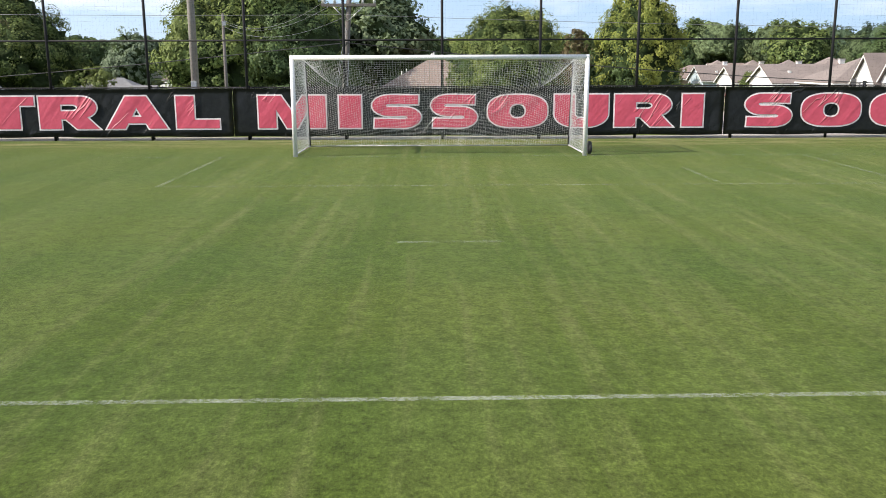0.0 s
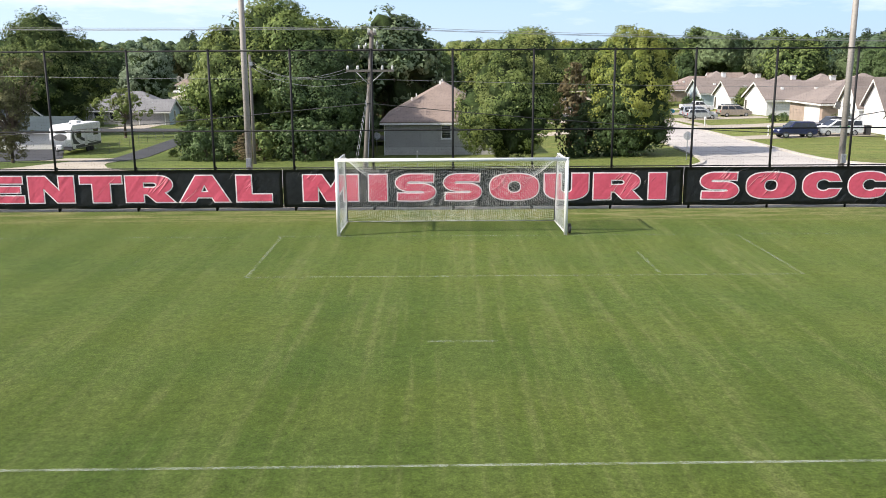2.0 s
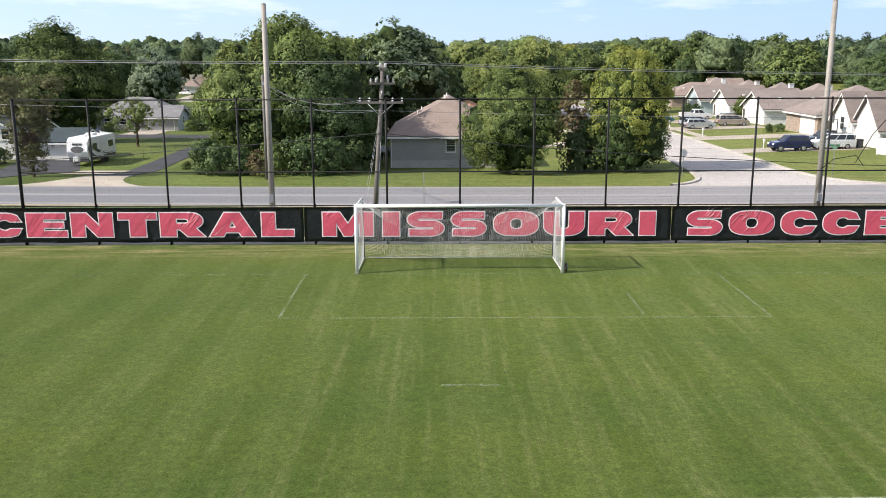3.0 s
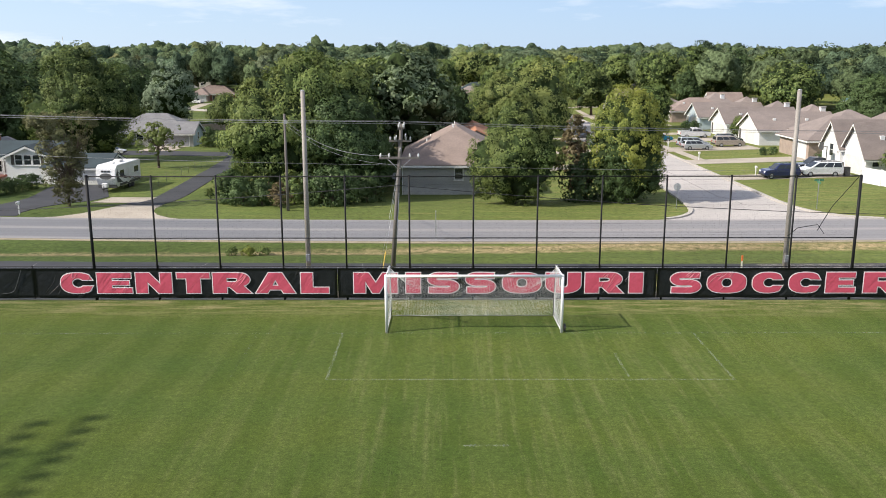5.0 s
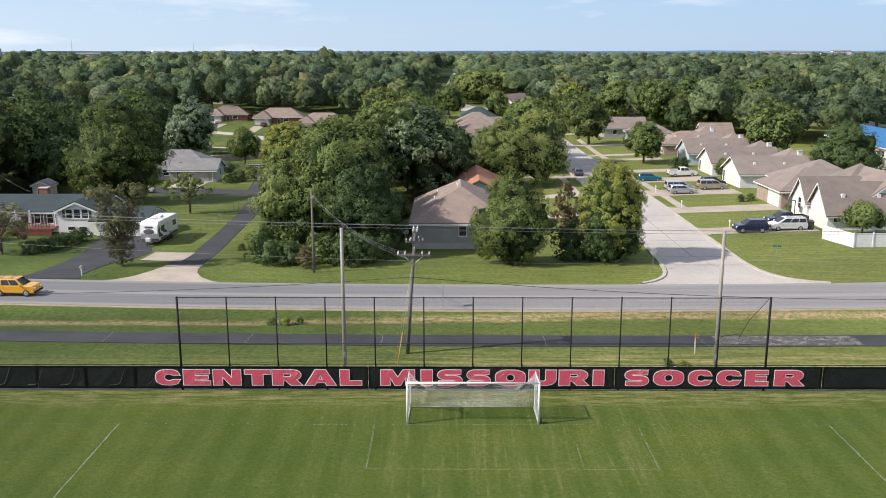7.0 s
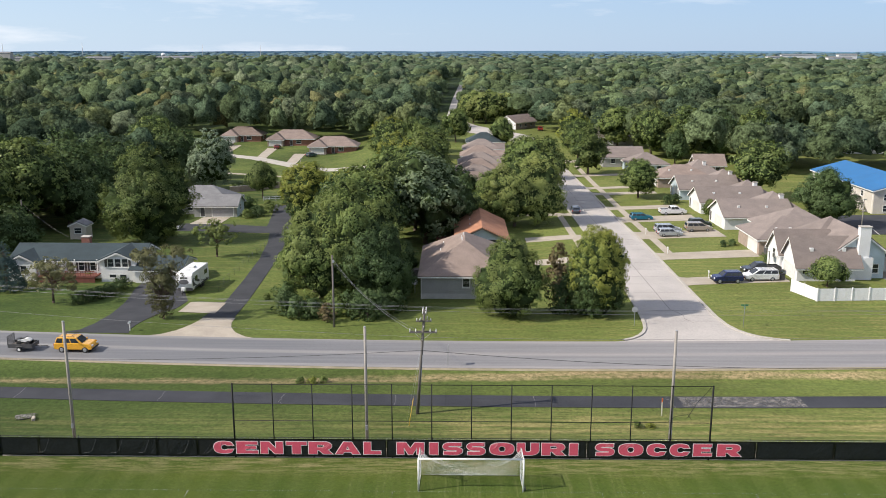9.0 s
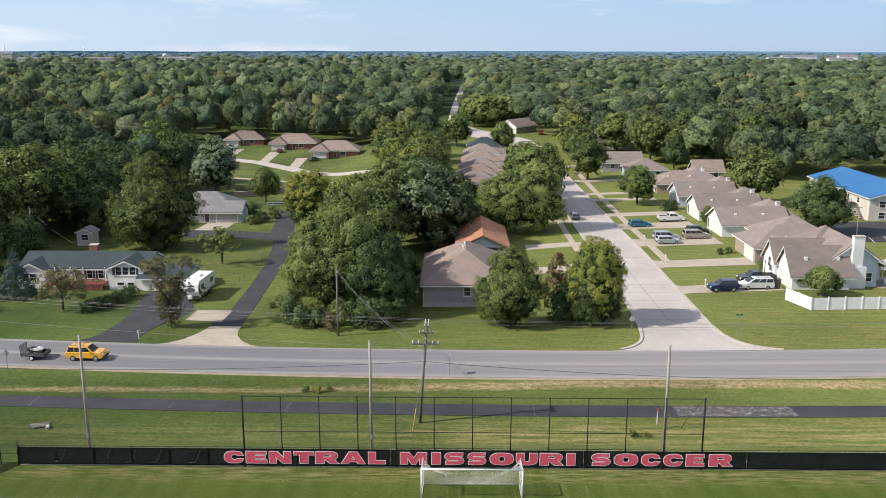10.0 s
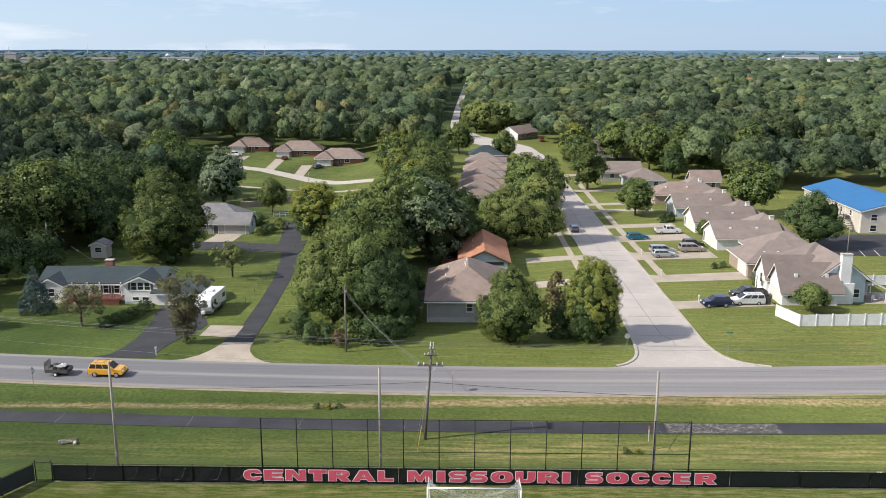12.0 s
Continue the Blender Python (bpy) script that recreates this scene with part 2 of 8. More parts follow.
def meadow_mat():
    """The ground beyond the pitch: mown lawns, rough roadside grass, a tan ditch, dark green forest floor far off."""
    m, nt, bsdf = tree_of("meadow")
    vec = place_of(nt)
    sep = nt.nodes.new("ShaderNodeSeparateXYZ")
    nt.links.new(vec, sep.inputs[0])
    x, y = sep.outputs["X"], sep.outputs["Y"]
    big, mid = noise_of(nt, vec, 0.05, 4.0), noise_of(nt, vec, 0.45, 5.0, 0.65)
    streak = noise_of(nt, place_of(nt, (0.12, 1.5, 1)), 1.0, 5.0, 0.65)
    fine = math_of(nt, "MULTIPLY", math_of(nt, "ADD", noise_of(nt, vec, 9.0, 4.0, 0.75), noise_of(nt, vec, 2.2, 4.0, 0.7)), 0.5)
    # Broad shade over the left is put into the grass colour.
    shade_drift = span_of(nt, math_of(nt, "ADD", x, math_of(nt, "MULTIPLY", big, 30.0)), -45.0, 40.0)
    col = mix_of(nt, shade_drift, (0.046, 0.080, 0.018), (0.136, 0.168, 0.042))
    col = mix_of(nt, span_of(nt, big, 0.35, 0.65, 0.0, 0.4), col, (0.132, 0.160, 0.040))
    stripe = math_of(nt, "SINE", math_of(nt, "MULTIPLY", math_of(nt, "ADD", math_of(nt, "MULTIPLY", y, 0.97), math_of(nt, "MULTIPLY", x, 0.2)), 2 * math.pi / 2.2))
    col = mix_of(nt, span_of(nt, stripe, -0.4, 0.4, 0.0, 0.13), col, (0.05, 0.085, 0.018))
    thirst = math_of(nt, "MAXIMUM", math_of(nt, "MULTIPLY", span_of(nt, x, -45.0, 70.0, 0.15, 2.0), span_of(nt, y, 30.0, 40.0, 0.55, 1.15)), math_of(nt, "MULTIPLY", span_of(nt, y, 58.0, 72.0), 1.3))
    col = mix_of(nt, math_of(nt, "MULTIPLY", span_of(nt, mid, 0.45, 0.72, 0.0, 0.40), thirst), col, (0.150, 0.160, 0.046))
    col = mix_of(nt, math_of(nt, "MULTIPLY", span_of(nt, streak, 0.5, 0.72, 0.0, 0.48), thirst), col, (0.240, 0.215, 0.080))
    ditch = math_of(nt, "ABSOLUTE", math_of(nt, "SUBTRACT", y, math_of(nt, "ADD", span_of(nt, x, -22.0, 14.0, 28.4, 30.9), math_of(nt, "MULTIPLY", mid, 1.6))))
    tan = math_of(nt, "MULTIPLY", span_of(nt, ditch, 0.45, 1.25, 1.0, 0.0), math_of(nt, "MULTIPLY", span_of(nt, fine, 0.38, 0.54, 0.25, 1.0), span_of(nt, streak, 0.36, 0.54, 0.35, 1.0)))
    # The same shade beside the road, put in as darker grass.
    verge_shade = math_of(nt, "MULTIPLY", span_of(nt, y, 31.0, 35.0, 1.0, 0.0), span_of(nt, math_of(nt, "ADD", x, math_of(nt, "MULTIPLY", mid, 24.0)), -34.0, 60.0, 0.62, 0.10))
    col = mix_of(nt, verge_shade, col, (0.036, 0.060, 0.014))
    col = mix_of(nt, math_of(nt, "MULTIPLY", tan, span_of(nt, x, -20.0, 12.0, 0.72, 0.95)), col, (0.33, 0.245, 0.14))
    dry = math_of(nt, "MULTIPLY", span_of(nt, streak, 0.42, 0.60), span_of(nt, math_of(nt, "ABSOLUTE", math_of(nt, "SUBTRACT", y, 18.0)), 1.0, 4.5, 1.0, 0.0))
    dry = math_of(nt, "MULTIPLY", dry, span_of(nt, x, -12.0, 0.0, 0.15, 0.6))
    col = mix_of(nt, dry, col, (0.33, 0.27, 0.12))
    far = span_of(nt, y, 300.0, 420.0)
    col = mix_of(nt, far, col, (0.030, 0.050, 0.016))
    grain = math_of(nt, "MULTIPLY", span_of(nt, fine, 0.34, 0.66, 0.45, 1.55), span_of(nt, big, 0.35, 0.65, 0.84, 1.12))
    rgb = nt.nodes.new("ShaderNodeCombineColor")
    for i in range(3):
        nt.links.new(grain, rgb.inputs[i])
    col = mix_of(nt, 1.0, col, rgb.outputs["Color"], "MULTIPLY")
    nt.links.new(col, bsdf.inputs["Base Color"])
    bsdf.inputs["Roughness"].default_value = 0.9
    bsdf.inputs["Specular IOR Level"].default_value = 0.15
    bump_of(nt, bsdf, fine, 0.6, 0.08)
    return m


def paint_mat(name, strength, colour=(0.62, 0.66, 0.56)):
    """Line paint on turf, worn so that the grass shows through."""
    m, nt, bsdf = tree_of(name)
    vec = place_of(nt)
    worn = math_of(nt, "ADD", noise_of(nt, vec, 1.3, 4.0, 0.7), math_of(nt, "MULTIPLY", noise_of(nt, vec, 30.0, 3.0, 0.85), 1.1))
    fac = span_of(nt, worn, 0.88, 1.26, 0.0, strength * 1.15)
    bsdf.inputs["Base Color"].default_value = (*colour, 1)
    bsdf.inputs["Roughness"].default_value = 0.9
    mixer, clear = nt.nodes.new("ShaderNodeMixShader"), nt.nodes.new("ShaderNodeBsdfTransparent")
    nt.links.new(fac, mixer.inputs["Fac"])
    nt.links.new(clear.outputs[0], mixer.inputs[1])
    nt.links.new(bsdf.outputs[0], mixer.inputs[2])
    nt.links.new(mixer.outputs[0], nt.nodes["Material Output"].inputs["Surface"])
    return m


def cloth_mat(name, c1, c2, rough, folds=1.0):
    """Printed vinyl with sharp diagonal creases, sunlit crests whitened in the colour, and small folds."""
    m, nt, bsdf = tree_of(name)
    turn = nt.nodes.new("ShaderNodeMapping")
    turn.inputs["Rotation"].default_value = (0, radians(50), 0)
    nt.links.new(place_of(nt), turn.inputs["Vector"])
    pull = nt.nodes.new("ShaderNodeMapping")
    pull.inputs["Scale"].default_value = (0.30, 1.0, 2.2)
    nt.links.new(turn.outputs["Vector"], pull.inputs["Vector"])
    wave = noise_of(nt, pull.outputs["Vector"], 1.3, 2.0, 0.45)
    crest = span_of(nt, math_of(nt, "ABSOLUTE", math_of(nt, "SUBTRACT", wave, 0.5)), 0.0, 0.022, 1.0, 0.0)
    patch = span_of(nt, noise_of(nt, place_of(nt, (0.35, 1, 0.5)), 1.0, 2.0), 0.54, 0.68)
    crease = math_of(nt, "MULTIPLY", crest, patch)
    small = noise_of(nt, place_of(nt), 6.0, 4.0)
    col = mix_of(nt, span_of(nt, small, 0.3, 0.7), c1, c2)
    # Sun caught on the crease crests is put in as whitening.
    col = mix_of(nt, math_of(nt, "MULTIPLY", crease, 0.30 * folds), col, (0.42, 0.42, 0.44))
    nt.links.new(col, bsdf.inputs["Base Color"])
    bsdf.inputs["Roughness"].default_value = rough
    hgt = math_of(nt, "ADD", math_of(nt, "MULTIPLY", crease, 1.2 * folds), math_of(nt, "ADD", math_of(nt, "MULTIPLY", wave, 0.8), math_of(nt, "MULTIPLY", small, 0.25)))
    bump_of(nt, bsdf, hgt, 0.9, 0.06)
    return m


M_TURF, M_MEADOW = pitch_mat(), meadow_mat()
M_LINE, M_LINE_FAINT = paint_mat("line_paint", 0.33), paint_mat("old_line_paint", 0.15)
M_ASPHALT = mat("path_asphalt", (0.026, 0.028, 0.035), (0.040, 0.042, 0.050), 0.95, 0.25, 14)
M_DRIVE = mat("drive_asphalt", (0.028, 0.030, 0.036), (0.043, 0.045, 0.052), 0.95, 0.3, 14)


def road_mat():
    """Worn two-lane road: darker tyre tracks, a pale crown between the lanes and pale edges, streaked along the traffic."""
    m, nt, bsdf = tree_of("road_concrete")
    vec = place_of(nt)
    sep = nt.nodes.new("ShaderNodeSeparateXYZ")
    nt.links.new(vec, sep.inputs[0])
    x, y = sep.outputs["X"], sep.outputs["Y"]
    dx = math_of(nt, "SUBTRACT", x, 8.0)
    side = math_of(nt, "SUBTRACT", y, math_of(nt, "ADD", 37.35, math_of(nt, "MULTIPLY", math_of(nt, "MULTIPLY", dx, dx), 0.00075)))
    streak = noise_of(nt, place_of(nt, (0.05, 1.6, 1)), 1.0, 5.0, 0.6)
    away = math_of(nt, "ADD", math_of(nt, "ABSOLUTE", side), math_of(nt, "MULTIPLY", math_of(nt, "SUBTRACT", streak, 0.5), 0.9))
    lane = math_of(nt, "MULTIPLY", span_of(nt, away, 0.25, 0.75), span_of(nt, away, 3.5, 4.05, 1.0, 0.0))
    # Here old carries the broad shade over the left stretch into the colours.
    old = span_of(nt, math_of(nt, "ADD", x, math_of(nt, "MULTIPLY", streak, 16.0)), -14.0, 24.0)
    tracks = mix_of(nt, old, (0.150, 0.153, 0.163), (0.212, 0.207, 0.210))
    crown = mix_of(nt, old, (0.232, 0.226, 0.224), (0.268, 0.252, 0.246))
    col = mix_of(nt, lane, crown, tracks)
    fine = noise_of(nt, vec, 9.0, 4.0, 0.7)
    grain = math_of(nt, "MULTIPLY", span_of(nt, fine, 0.3, 0.7, 0.86, 1.14), span_of(nt, streak, 0.3, 0.7, 0.88, 1.12))
    rgb = nt.nodes.new("ShaderNodeCombineColor")
    for i in range(3):
        nt.links.new(grain, rgb.inputs[i])
    nt.links.new(mix_of(nt, 1.0, col, rgb.outputs["Color"], "MULTIPLY"), bsdf.inputs["Base Color"])
    bsdf.inputs["Roughness"].default_value = 0.88
    bump_of(nt, bsdf, fine, 0.15)
    return m


M_ROAD = road_mat()
M_STREET = mat("street_concrete", (0.455, 0.42, 0.39), (0.38, 0.352, 0.328), 0.85, 0.15, 6)
M_SLAB = mat("pale_concrete", (0.42, 0.368, 0.300), (0.345, 0.302, 0.245), 0.85, 0.4, 9)
M_KERB = mat("kerb_concrete", (0.46, 0.43, 0.385), (0.39, 0.36, 0.32), 0.85, 0.8, 9)
M_TAR = mat("crack_sealer", (0.19, 0.18, 0.17), (0.14, 0.135, 0.13), 0.8)
M_GRAVEL = mat("tan_gravel", (0.33, 0.28, 0.20), (0.24, 0.21, 0.13), 0.95, 0.8, 9, 0.5)
M_WORN = paint_mat("worn_asphalt", 0.85, (0.22, 0.205, 0.19))
M_EDGE = mat("road_white", (0.60, 0.60, 0.58), (0.46, 0.46, 0.45), 0.8, 2.0)
M_WHITE_METAL = mat("white_powder_coat", (0.80, 0.80, 0.79), (0.74, 0.74, 0.73), 0.35, 2.0, 30, 0.03)
M_NETCORD = mat("white_net_cord", (0.78, 0.78, 0.76), (0.68, 0.68, 0.66), 0.8, 4.0, 40, 0)
M_BLACK_METAL = mat("black_metal", (0.010, 0.010, 0.011), (0.015, 0.015, 0.016), 0.6, 2.0, 30, 0.05)
M_BLACK_METAL.node_tree.nodes["Principled BSDF"].inputs["Specular IOR Level"].default_value = 0.2
M_DARK_STEEL = mat("dark_steel", (0.05, 0.05, 0.055), (0.08, 0.08, 0.08), 0.5, 2.0, 30, 0.05)
M_RUBBER = mat("rubber", (0.018, 0.018, 0.018), (0.03, 0.03, 0.03), 0.8, 4.0, 40, 0.1)
M_SCREEN = cloth_mat("black_vinyl", (0.017, 0.021, 0.023), (0.030, 0.034, 0.036), 0.45)
M_PLAIN = cloth_mat("plain_black_vinyl", (0.015, 0.020, 0.021), (0.025, 0.031, 0.032), 0.5, 0.12)
# Paler than the vinyl: light caught on the folds, put into the colour.
M_FOLD = mat("lit_vinyl_fold", (0.13, 0.14, 0.145), (0.08, 0.085, 0.09), 0.6, 2.0, 20, 0.05)
M_PINK = cloth_mat("red_print", (0.62, 0.090, 0.145), (0.55, 0.075, 0.12), 0.5)
M_PRINT_WHITE = cloth_mat("white_print", (0.80, 0.76, 0.76), (0.72, 0.68, 0.68), 0.5)
M_POLE_WOOD = mat("weathered_pole", (0.165, 0.15, 0.135), (0.115, 0.102, 0.09), 0.85, 1.0, 20, 0.3, stretch=(4, 4, 0.4))
M_POLE_GREY = mat("galvanised_pole", (0.32, 0.295, 0.265), (0.25, 0.232, 0.21), 0.7, 0.8, 12, 0.08, 0.3)
M_WIRE = mat("wire", (0.30, 0.30, 0.31), (0.22, 0.22, 0.23), 0.5, 1.0, 5, 0, 0.6)
M_CABLE = mat("black_cable", (0.02, 0.02, 0.022), (0.03, 0.03, 0.03), 0.6)
M_GALV = mat("galvanised_steel", (0.45, 0.46, 0.47), (0.36, 0.37, 0.38), 0.45, 3.0, 30, 0.05, 0.7)
M_BARK = mat("bark", (0.105, 0.080, 0.058), (0.065, 0.050, 0.038), 0.95, 2.0, 14, 0.8, stretch=(1, 1, 0.3))
M_SHINGLE = mat("brown_shingles", (0.24, 0.187, 0.160), (0.195, 0.150, 0.128), 0.95, 0.5, 6, 0.5, vary=0.12, stretch=(1, 1, 2.5))
M_SHINGLE_TAUPE = mat("taupe_shingles", (0.232, 0.192, 0.172), (0.19, 0.158, 0.143), 0.95, 0.5, 6, 0.5, vary=0.12, stretch=(1, 1, 2.5))
M_SHINGLE_ORANGE = mat("rust_shingles", (0.43, 0.20, 0.115), (0.34, 0.16, 0.095), 0.95, 0.35, 5, 0.5, stretch=(1, 1, 2.5))
M_SHINGLE_SLATE = mat("slate_shingles", (0.038, 0.058, 0.066), (0.030, 0.046, 0.053), 0.95, 0.5, 6, 0.5, stretch=(1, 1, 2.5))
M_SHINGLE_GREY = mat("grey_shingles", (0.215, 0.215, 0.218), (0.17, 0.17, 0.175), 0.95, 0.5, 6, 0.5, stretch=(1, 1, 2.5))
M_SIDING_WHITE = mat("white_siding", (0.74, 0.74, 0.735), (0.67, 0.67, 0.665), 0.6, 0.6, 10, 0.1)
M_SIDING_GREY = mat("grey_siding", (0.36, 0.355, 0.335), (0.31, 0.305, 0.29), 0.7, 0.6, 10, 0.1)
M_SIDING_BLUE = mat("pale_blue_siding", (0.46, 0.54, 0.58), (0.40, 0.48, 0.52), 0.65, 0.6, 10, 0.1)
M_SIDING_BEIGE = mat("beige_siding", (0.56, 0.52, 0.46), (0.50, 0.46, 0.40), 0.7, 0.6, 10, 0.1)
M_BRICK = mat("red_brick", (0.30, 0.135, 0.095), (0.22, 0.10, 0.075), 0.9, 1.5, 12, 0.4)
M_BRICK_TAN = mat("tan_brick", (0.36, 0.285, 0.235), (0.29, 0.23, 0.19), 0.9, 1.5, 12, 0.4)
M_FOUND = mat("block_foundation", (0.47, 0.46, 0.44), (0.40, 0.39, 0.37), 0.9, 1.0, 8, 0.2)
M_TRIM = mat("white_trim", (0.74, 0.74, 0.72), (0.66, 0.66, 0.64), 0.55, 1.0, 10, 0.05)
M_DARK_DOOR = mat("dark_door", (0.06, 0.05, 0.045), (0.08, 0.07, 0.06), 0.5, 2.0)
M_GARAGE = mat("garage_door_paint", (0.68, 0.67, 0.64), (0.60, 0.59, 0.56), 0.5, 0.8, 8, 0.08)
M_GARAGE_GREY = mat("grey_garage_door", (0.34, 0.34, 0.35), (0.29, 0.29, 0.30), 0.55, 0.8, 8, 0.08)
M_PANE = mat("window_pane", (0.022, 0.027, 0.032), (0.032, 0.037, 0.042), 0.08, 1.0, 4, 0)
M_BLUE_ROOF = mat("blue_metal_roof", (0.022, 0.145, 0.35), (0.019, 0.128, 0.31), 0.6, 0.3, 4, 0.05, 0.0)
M_DECK = mat("red_brown_deck", (0.19, 0.062, 0.042), (0.13, 0.045, 0.033), 0.8, 2.0)
M_VINYL = mat("white_vinyl_fence", (0.80, 0.80, 0.80), (0.74, 0.74, 0.74), 0.45, 1.0, 8, 0.03)
M_SIGNFACE = mat("sign_back", (0.52, 0.53, 0.54), (0.46, 0.47, 0.48), 0.5, 3.0, 20, 0.03, 0.5)
M_ORANGE = mat("orange_plastic", (0.75, 0.17, 0.04), (0.68, 0.15, 0.04), 0.5)
M_CREAM = mat("cream_plastic", (0.72, 0.70, 0.62), (0.66, 0.64, 0.56), 0.5)
M_GUYGUARD = mat("yellow_guard", (0.55, 0.36, 0.06), (0.45, 0.30, 0.05), 0.6)
M_LEAF = leaf_mat("leaf_green", (0.075, 0.116, 0.035), (0.158, 0.208, 0.062), (0.173, 0.195, 0.058))
M_LEAF_OLIVE = leaf_mat("leaf_olive", (0.125, 0.174, 0.051), (0.237, 0.288, 0.086), (0.257, 0.268, 0.086))
M_LEAF_DARK = leaf_mat("leaf_dark", (0.046, 0.078, 0.030), (0.088, 0.134, 0.050), (0.080, 0.112, 0.042))
M_LEAF_YELLOW = leaf_mat("leaf_yellow_green", (0.112, 0.146, 0.032), (0.240, 0.272, 0.058), (0.280, 0.275, 0.056))
M_LEAF_SILVER = leaf_mat("leaf_silver", (0.088, 0.128, 0.065), (0.189, 0.236, 0.134), (0.140, 0.185, 0.095))
M_LEAF_ASH = leaf_mat("leaf_ash", (0.130, 0.176, 0.108), (0.240, 0.298, 0.196), (0.190, 0.242, 0.148))
M_LEAF_RED = leaf_mat("leaf_rust", (0.165, 0.125, 0.072), (0.285, 0.210, 0.120), (0.185, 0.180, 0.072))
M_LEAF_BROWN = leaf_mat("leaf_thin_brown", (0.115, 0.112, 0.056), (0.215, 0.200, 0.102), (0.130, 0.145, 0.060))
M_SPRUCE = leaf_mat("spruce_blue", (0.045, 0.082, 0.080), (0.100, 0.150, 0.148), (0.070, 0.112, 0.098))


def canopy_mat(name, base, fine=1.1, relief=0.9):
    """Leafy canopy seen from afar: one shade for a tree, each bough a little off it, with fine leafy relief."""
    m, nt, bsdf = tree_of(name)
    g = nt.nodes.new("ShaderNodeNewGeometry")
    vec = place_of(nt)
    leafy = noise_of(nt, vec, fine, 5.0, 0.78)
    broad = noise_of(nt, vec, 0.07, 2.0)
    # Shade in the leafy hollows is put into the tone, crests are brightened.
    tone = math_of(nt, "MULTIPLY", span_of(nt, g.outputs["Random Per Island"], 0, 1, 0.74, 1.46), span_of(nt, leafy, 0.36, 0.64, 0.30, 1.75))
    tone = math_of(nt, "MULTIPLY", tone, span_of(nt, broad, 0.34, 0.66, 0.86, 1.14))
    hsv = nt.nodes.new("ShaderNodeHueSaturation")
    # Blue is raised a little: haze put into the canopy colour.
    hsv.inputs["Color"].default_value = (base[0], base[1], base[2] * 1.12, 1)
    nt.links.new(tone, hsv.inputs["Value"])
    dif, tra, mixer = nt.nodes.new("ShaderNodeBsdfDiffuse"), nt.nodes.new("ShaderNodeBsdfTranslucent"), nt.nodes.new("ShaderNodeMixShader")
    mixer.inputs["Fac"].default_value = 0.14
    bump = nt.nodes.new("ShaderNodeBump")
    bump.inputs["Strength"].default_value, bump.inputs["Distance"].default_value = 0.9, relief
    nt.links.new(leafy, bump.inputs["Height"])
    for n in (dif, tra):
        nt.links.new(hsv.outputs["Color"], n.inputs["Color"])
    nt.links.new(bump.outputs["Normal"], dif.inputs["Normal"])
    nt.links.new(dif.outputs[0], mixer.inputs[1])
    nt.links.new(tra.outputs[0], mixer.inputs[2])
    nt.links.new(mixer.outputs[0], nt.nodes["Material Output"].inputs["Surface"])
    nt.nodes.remove(bsdf)
    return m


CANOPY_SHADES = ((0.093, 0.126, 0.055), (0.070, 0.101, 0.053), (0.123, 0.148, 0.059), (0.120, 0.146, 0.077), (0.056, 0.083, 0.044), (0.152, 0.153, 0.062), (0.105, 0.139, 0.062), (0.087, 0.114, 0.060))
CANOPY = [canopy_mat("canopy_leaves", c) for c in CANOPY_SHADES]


def crown_mat(name, c1, c2):
    """Far crowns: each tree its own shade, with leafy relief."""
    m, nt, bsdf = tree_of(name)
    g = nt.nodes.new("ShaderNodeNewGeometry")
    vec = place_of(nt)
    fine = noise_of(nt, vec, 0.55, 6.0, 0.8)
    col = mix_of(nt, g.outputs["Random Per Island"], c1, c2)
    hsv = nt.nodes.new("ShaderNodeHueSaturation")
    # The relief's noise also darkens its hollows in the colour.
    nt.links.new(span_of(nt, fine, 0.32, 0.68, 0.35, 1.6), hsv.inputs["Value"])
    nt.links.new(col, hsv.inputs["Color"])
    nt.links.new(hsv.outputs["Color"], bsdf.inputs["Base Color"])
    bsdf.inputs["Roughness"].default_value = 0.9
    bsdf.inputs["Specular IOR Level"].default_value = 0.15
    bump_of(nt, bsdf, fine, 0.8, 0.7)
    return m


# Darkened leaf colour that stands in for shade between the leaves.
M_GAP_SHADE = crown_mat("crown_gap_shade", (0.018, 0.032, 0.011), (0.036, 0.056, 0.018))
# Blue of the distant haze, put into the crowns' own colour.
M_CROWN_HAZE = crown_mat("crown_haze", (0.078, 0.130, 0.155), (0.105, 0.165, 0.185))
CAR_PAINT = {}


def car_paint(key, colour):
    if key not in CAR_PAINT:
        CAR_PAINT[key] = mat(key + "_car_paint", colour, tuple(v * 0.93 for v in colour), 0.28, 0.8, 60, 0, 0.15, coat=0.6)
    return CAR_PAINT[key]
# ---- building tools ----
def part(name, bm, material, parent, label=""):
    """One bmesh as one mesh object under a thing or a part."""
    me = bpy.data.meshes.new(name)
    bm.to_mesh(me)
    bm.free()
    me.materials.append(material)
    ob = new(name, me)
    ob.parent = parent
    return tagged(ob, label)


def thing(name, m, label, category, group="", kind=""):
    ob = new(name)
    ob.empty_display_size = 0.2
    ob.matrix_basis = m
    return tagged(ob, label, category, group, kind)


def solo(name, bm, material, label, category, group="", kind="", m=None):
    ob = part(name, bm, material, None, label)
    if m is not None:
        ob.matrix_basis = m
    return tagged(ob, label, category, group, kind)


def box(bm, x0, x1, y0, y1, z0, z1):
    v = [bm.verts.new((x, y, z)) for z in (z0, z1) for y in (y0, y1) for x in (x0, x1)]
    for f in ((0, 2, 3, 1), (4, 5, 7, 6), (0, 1, 5, 4), (2, 6, 7, 3), (0, 4, 6, 2), (1, 3, 7, 5)):
        bm.faces.new([v[i] for i in f])
    return bm


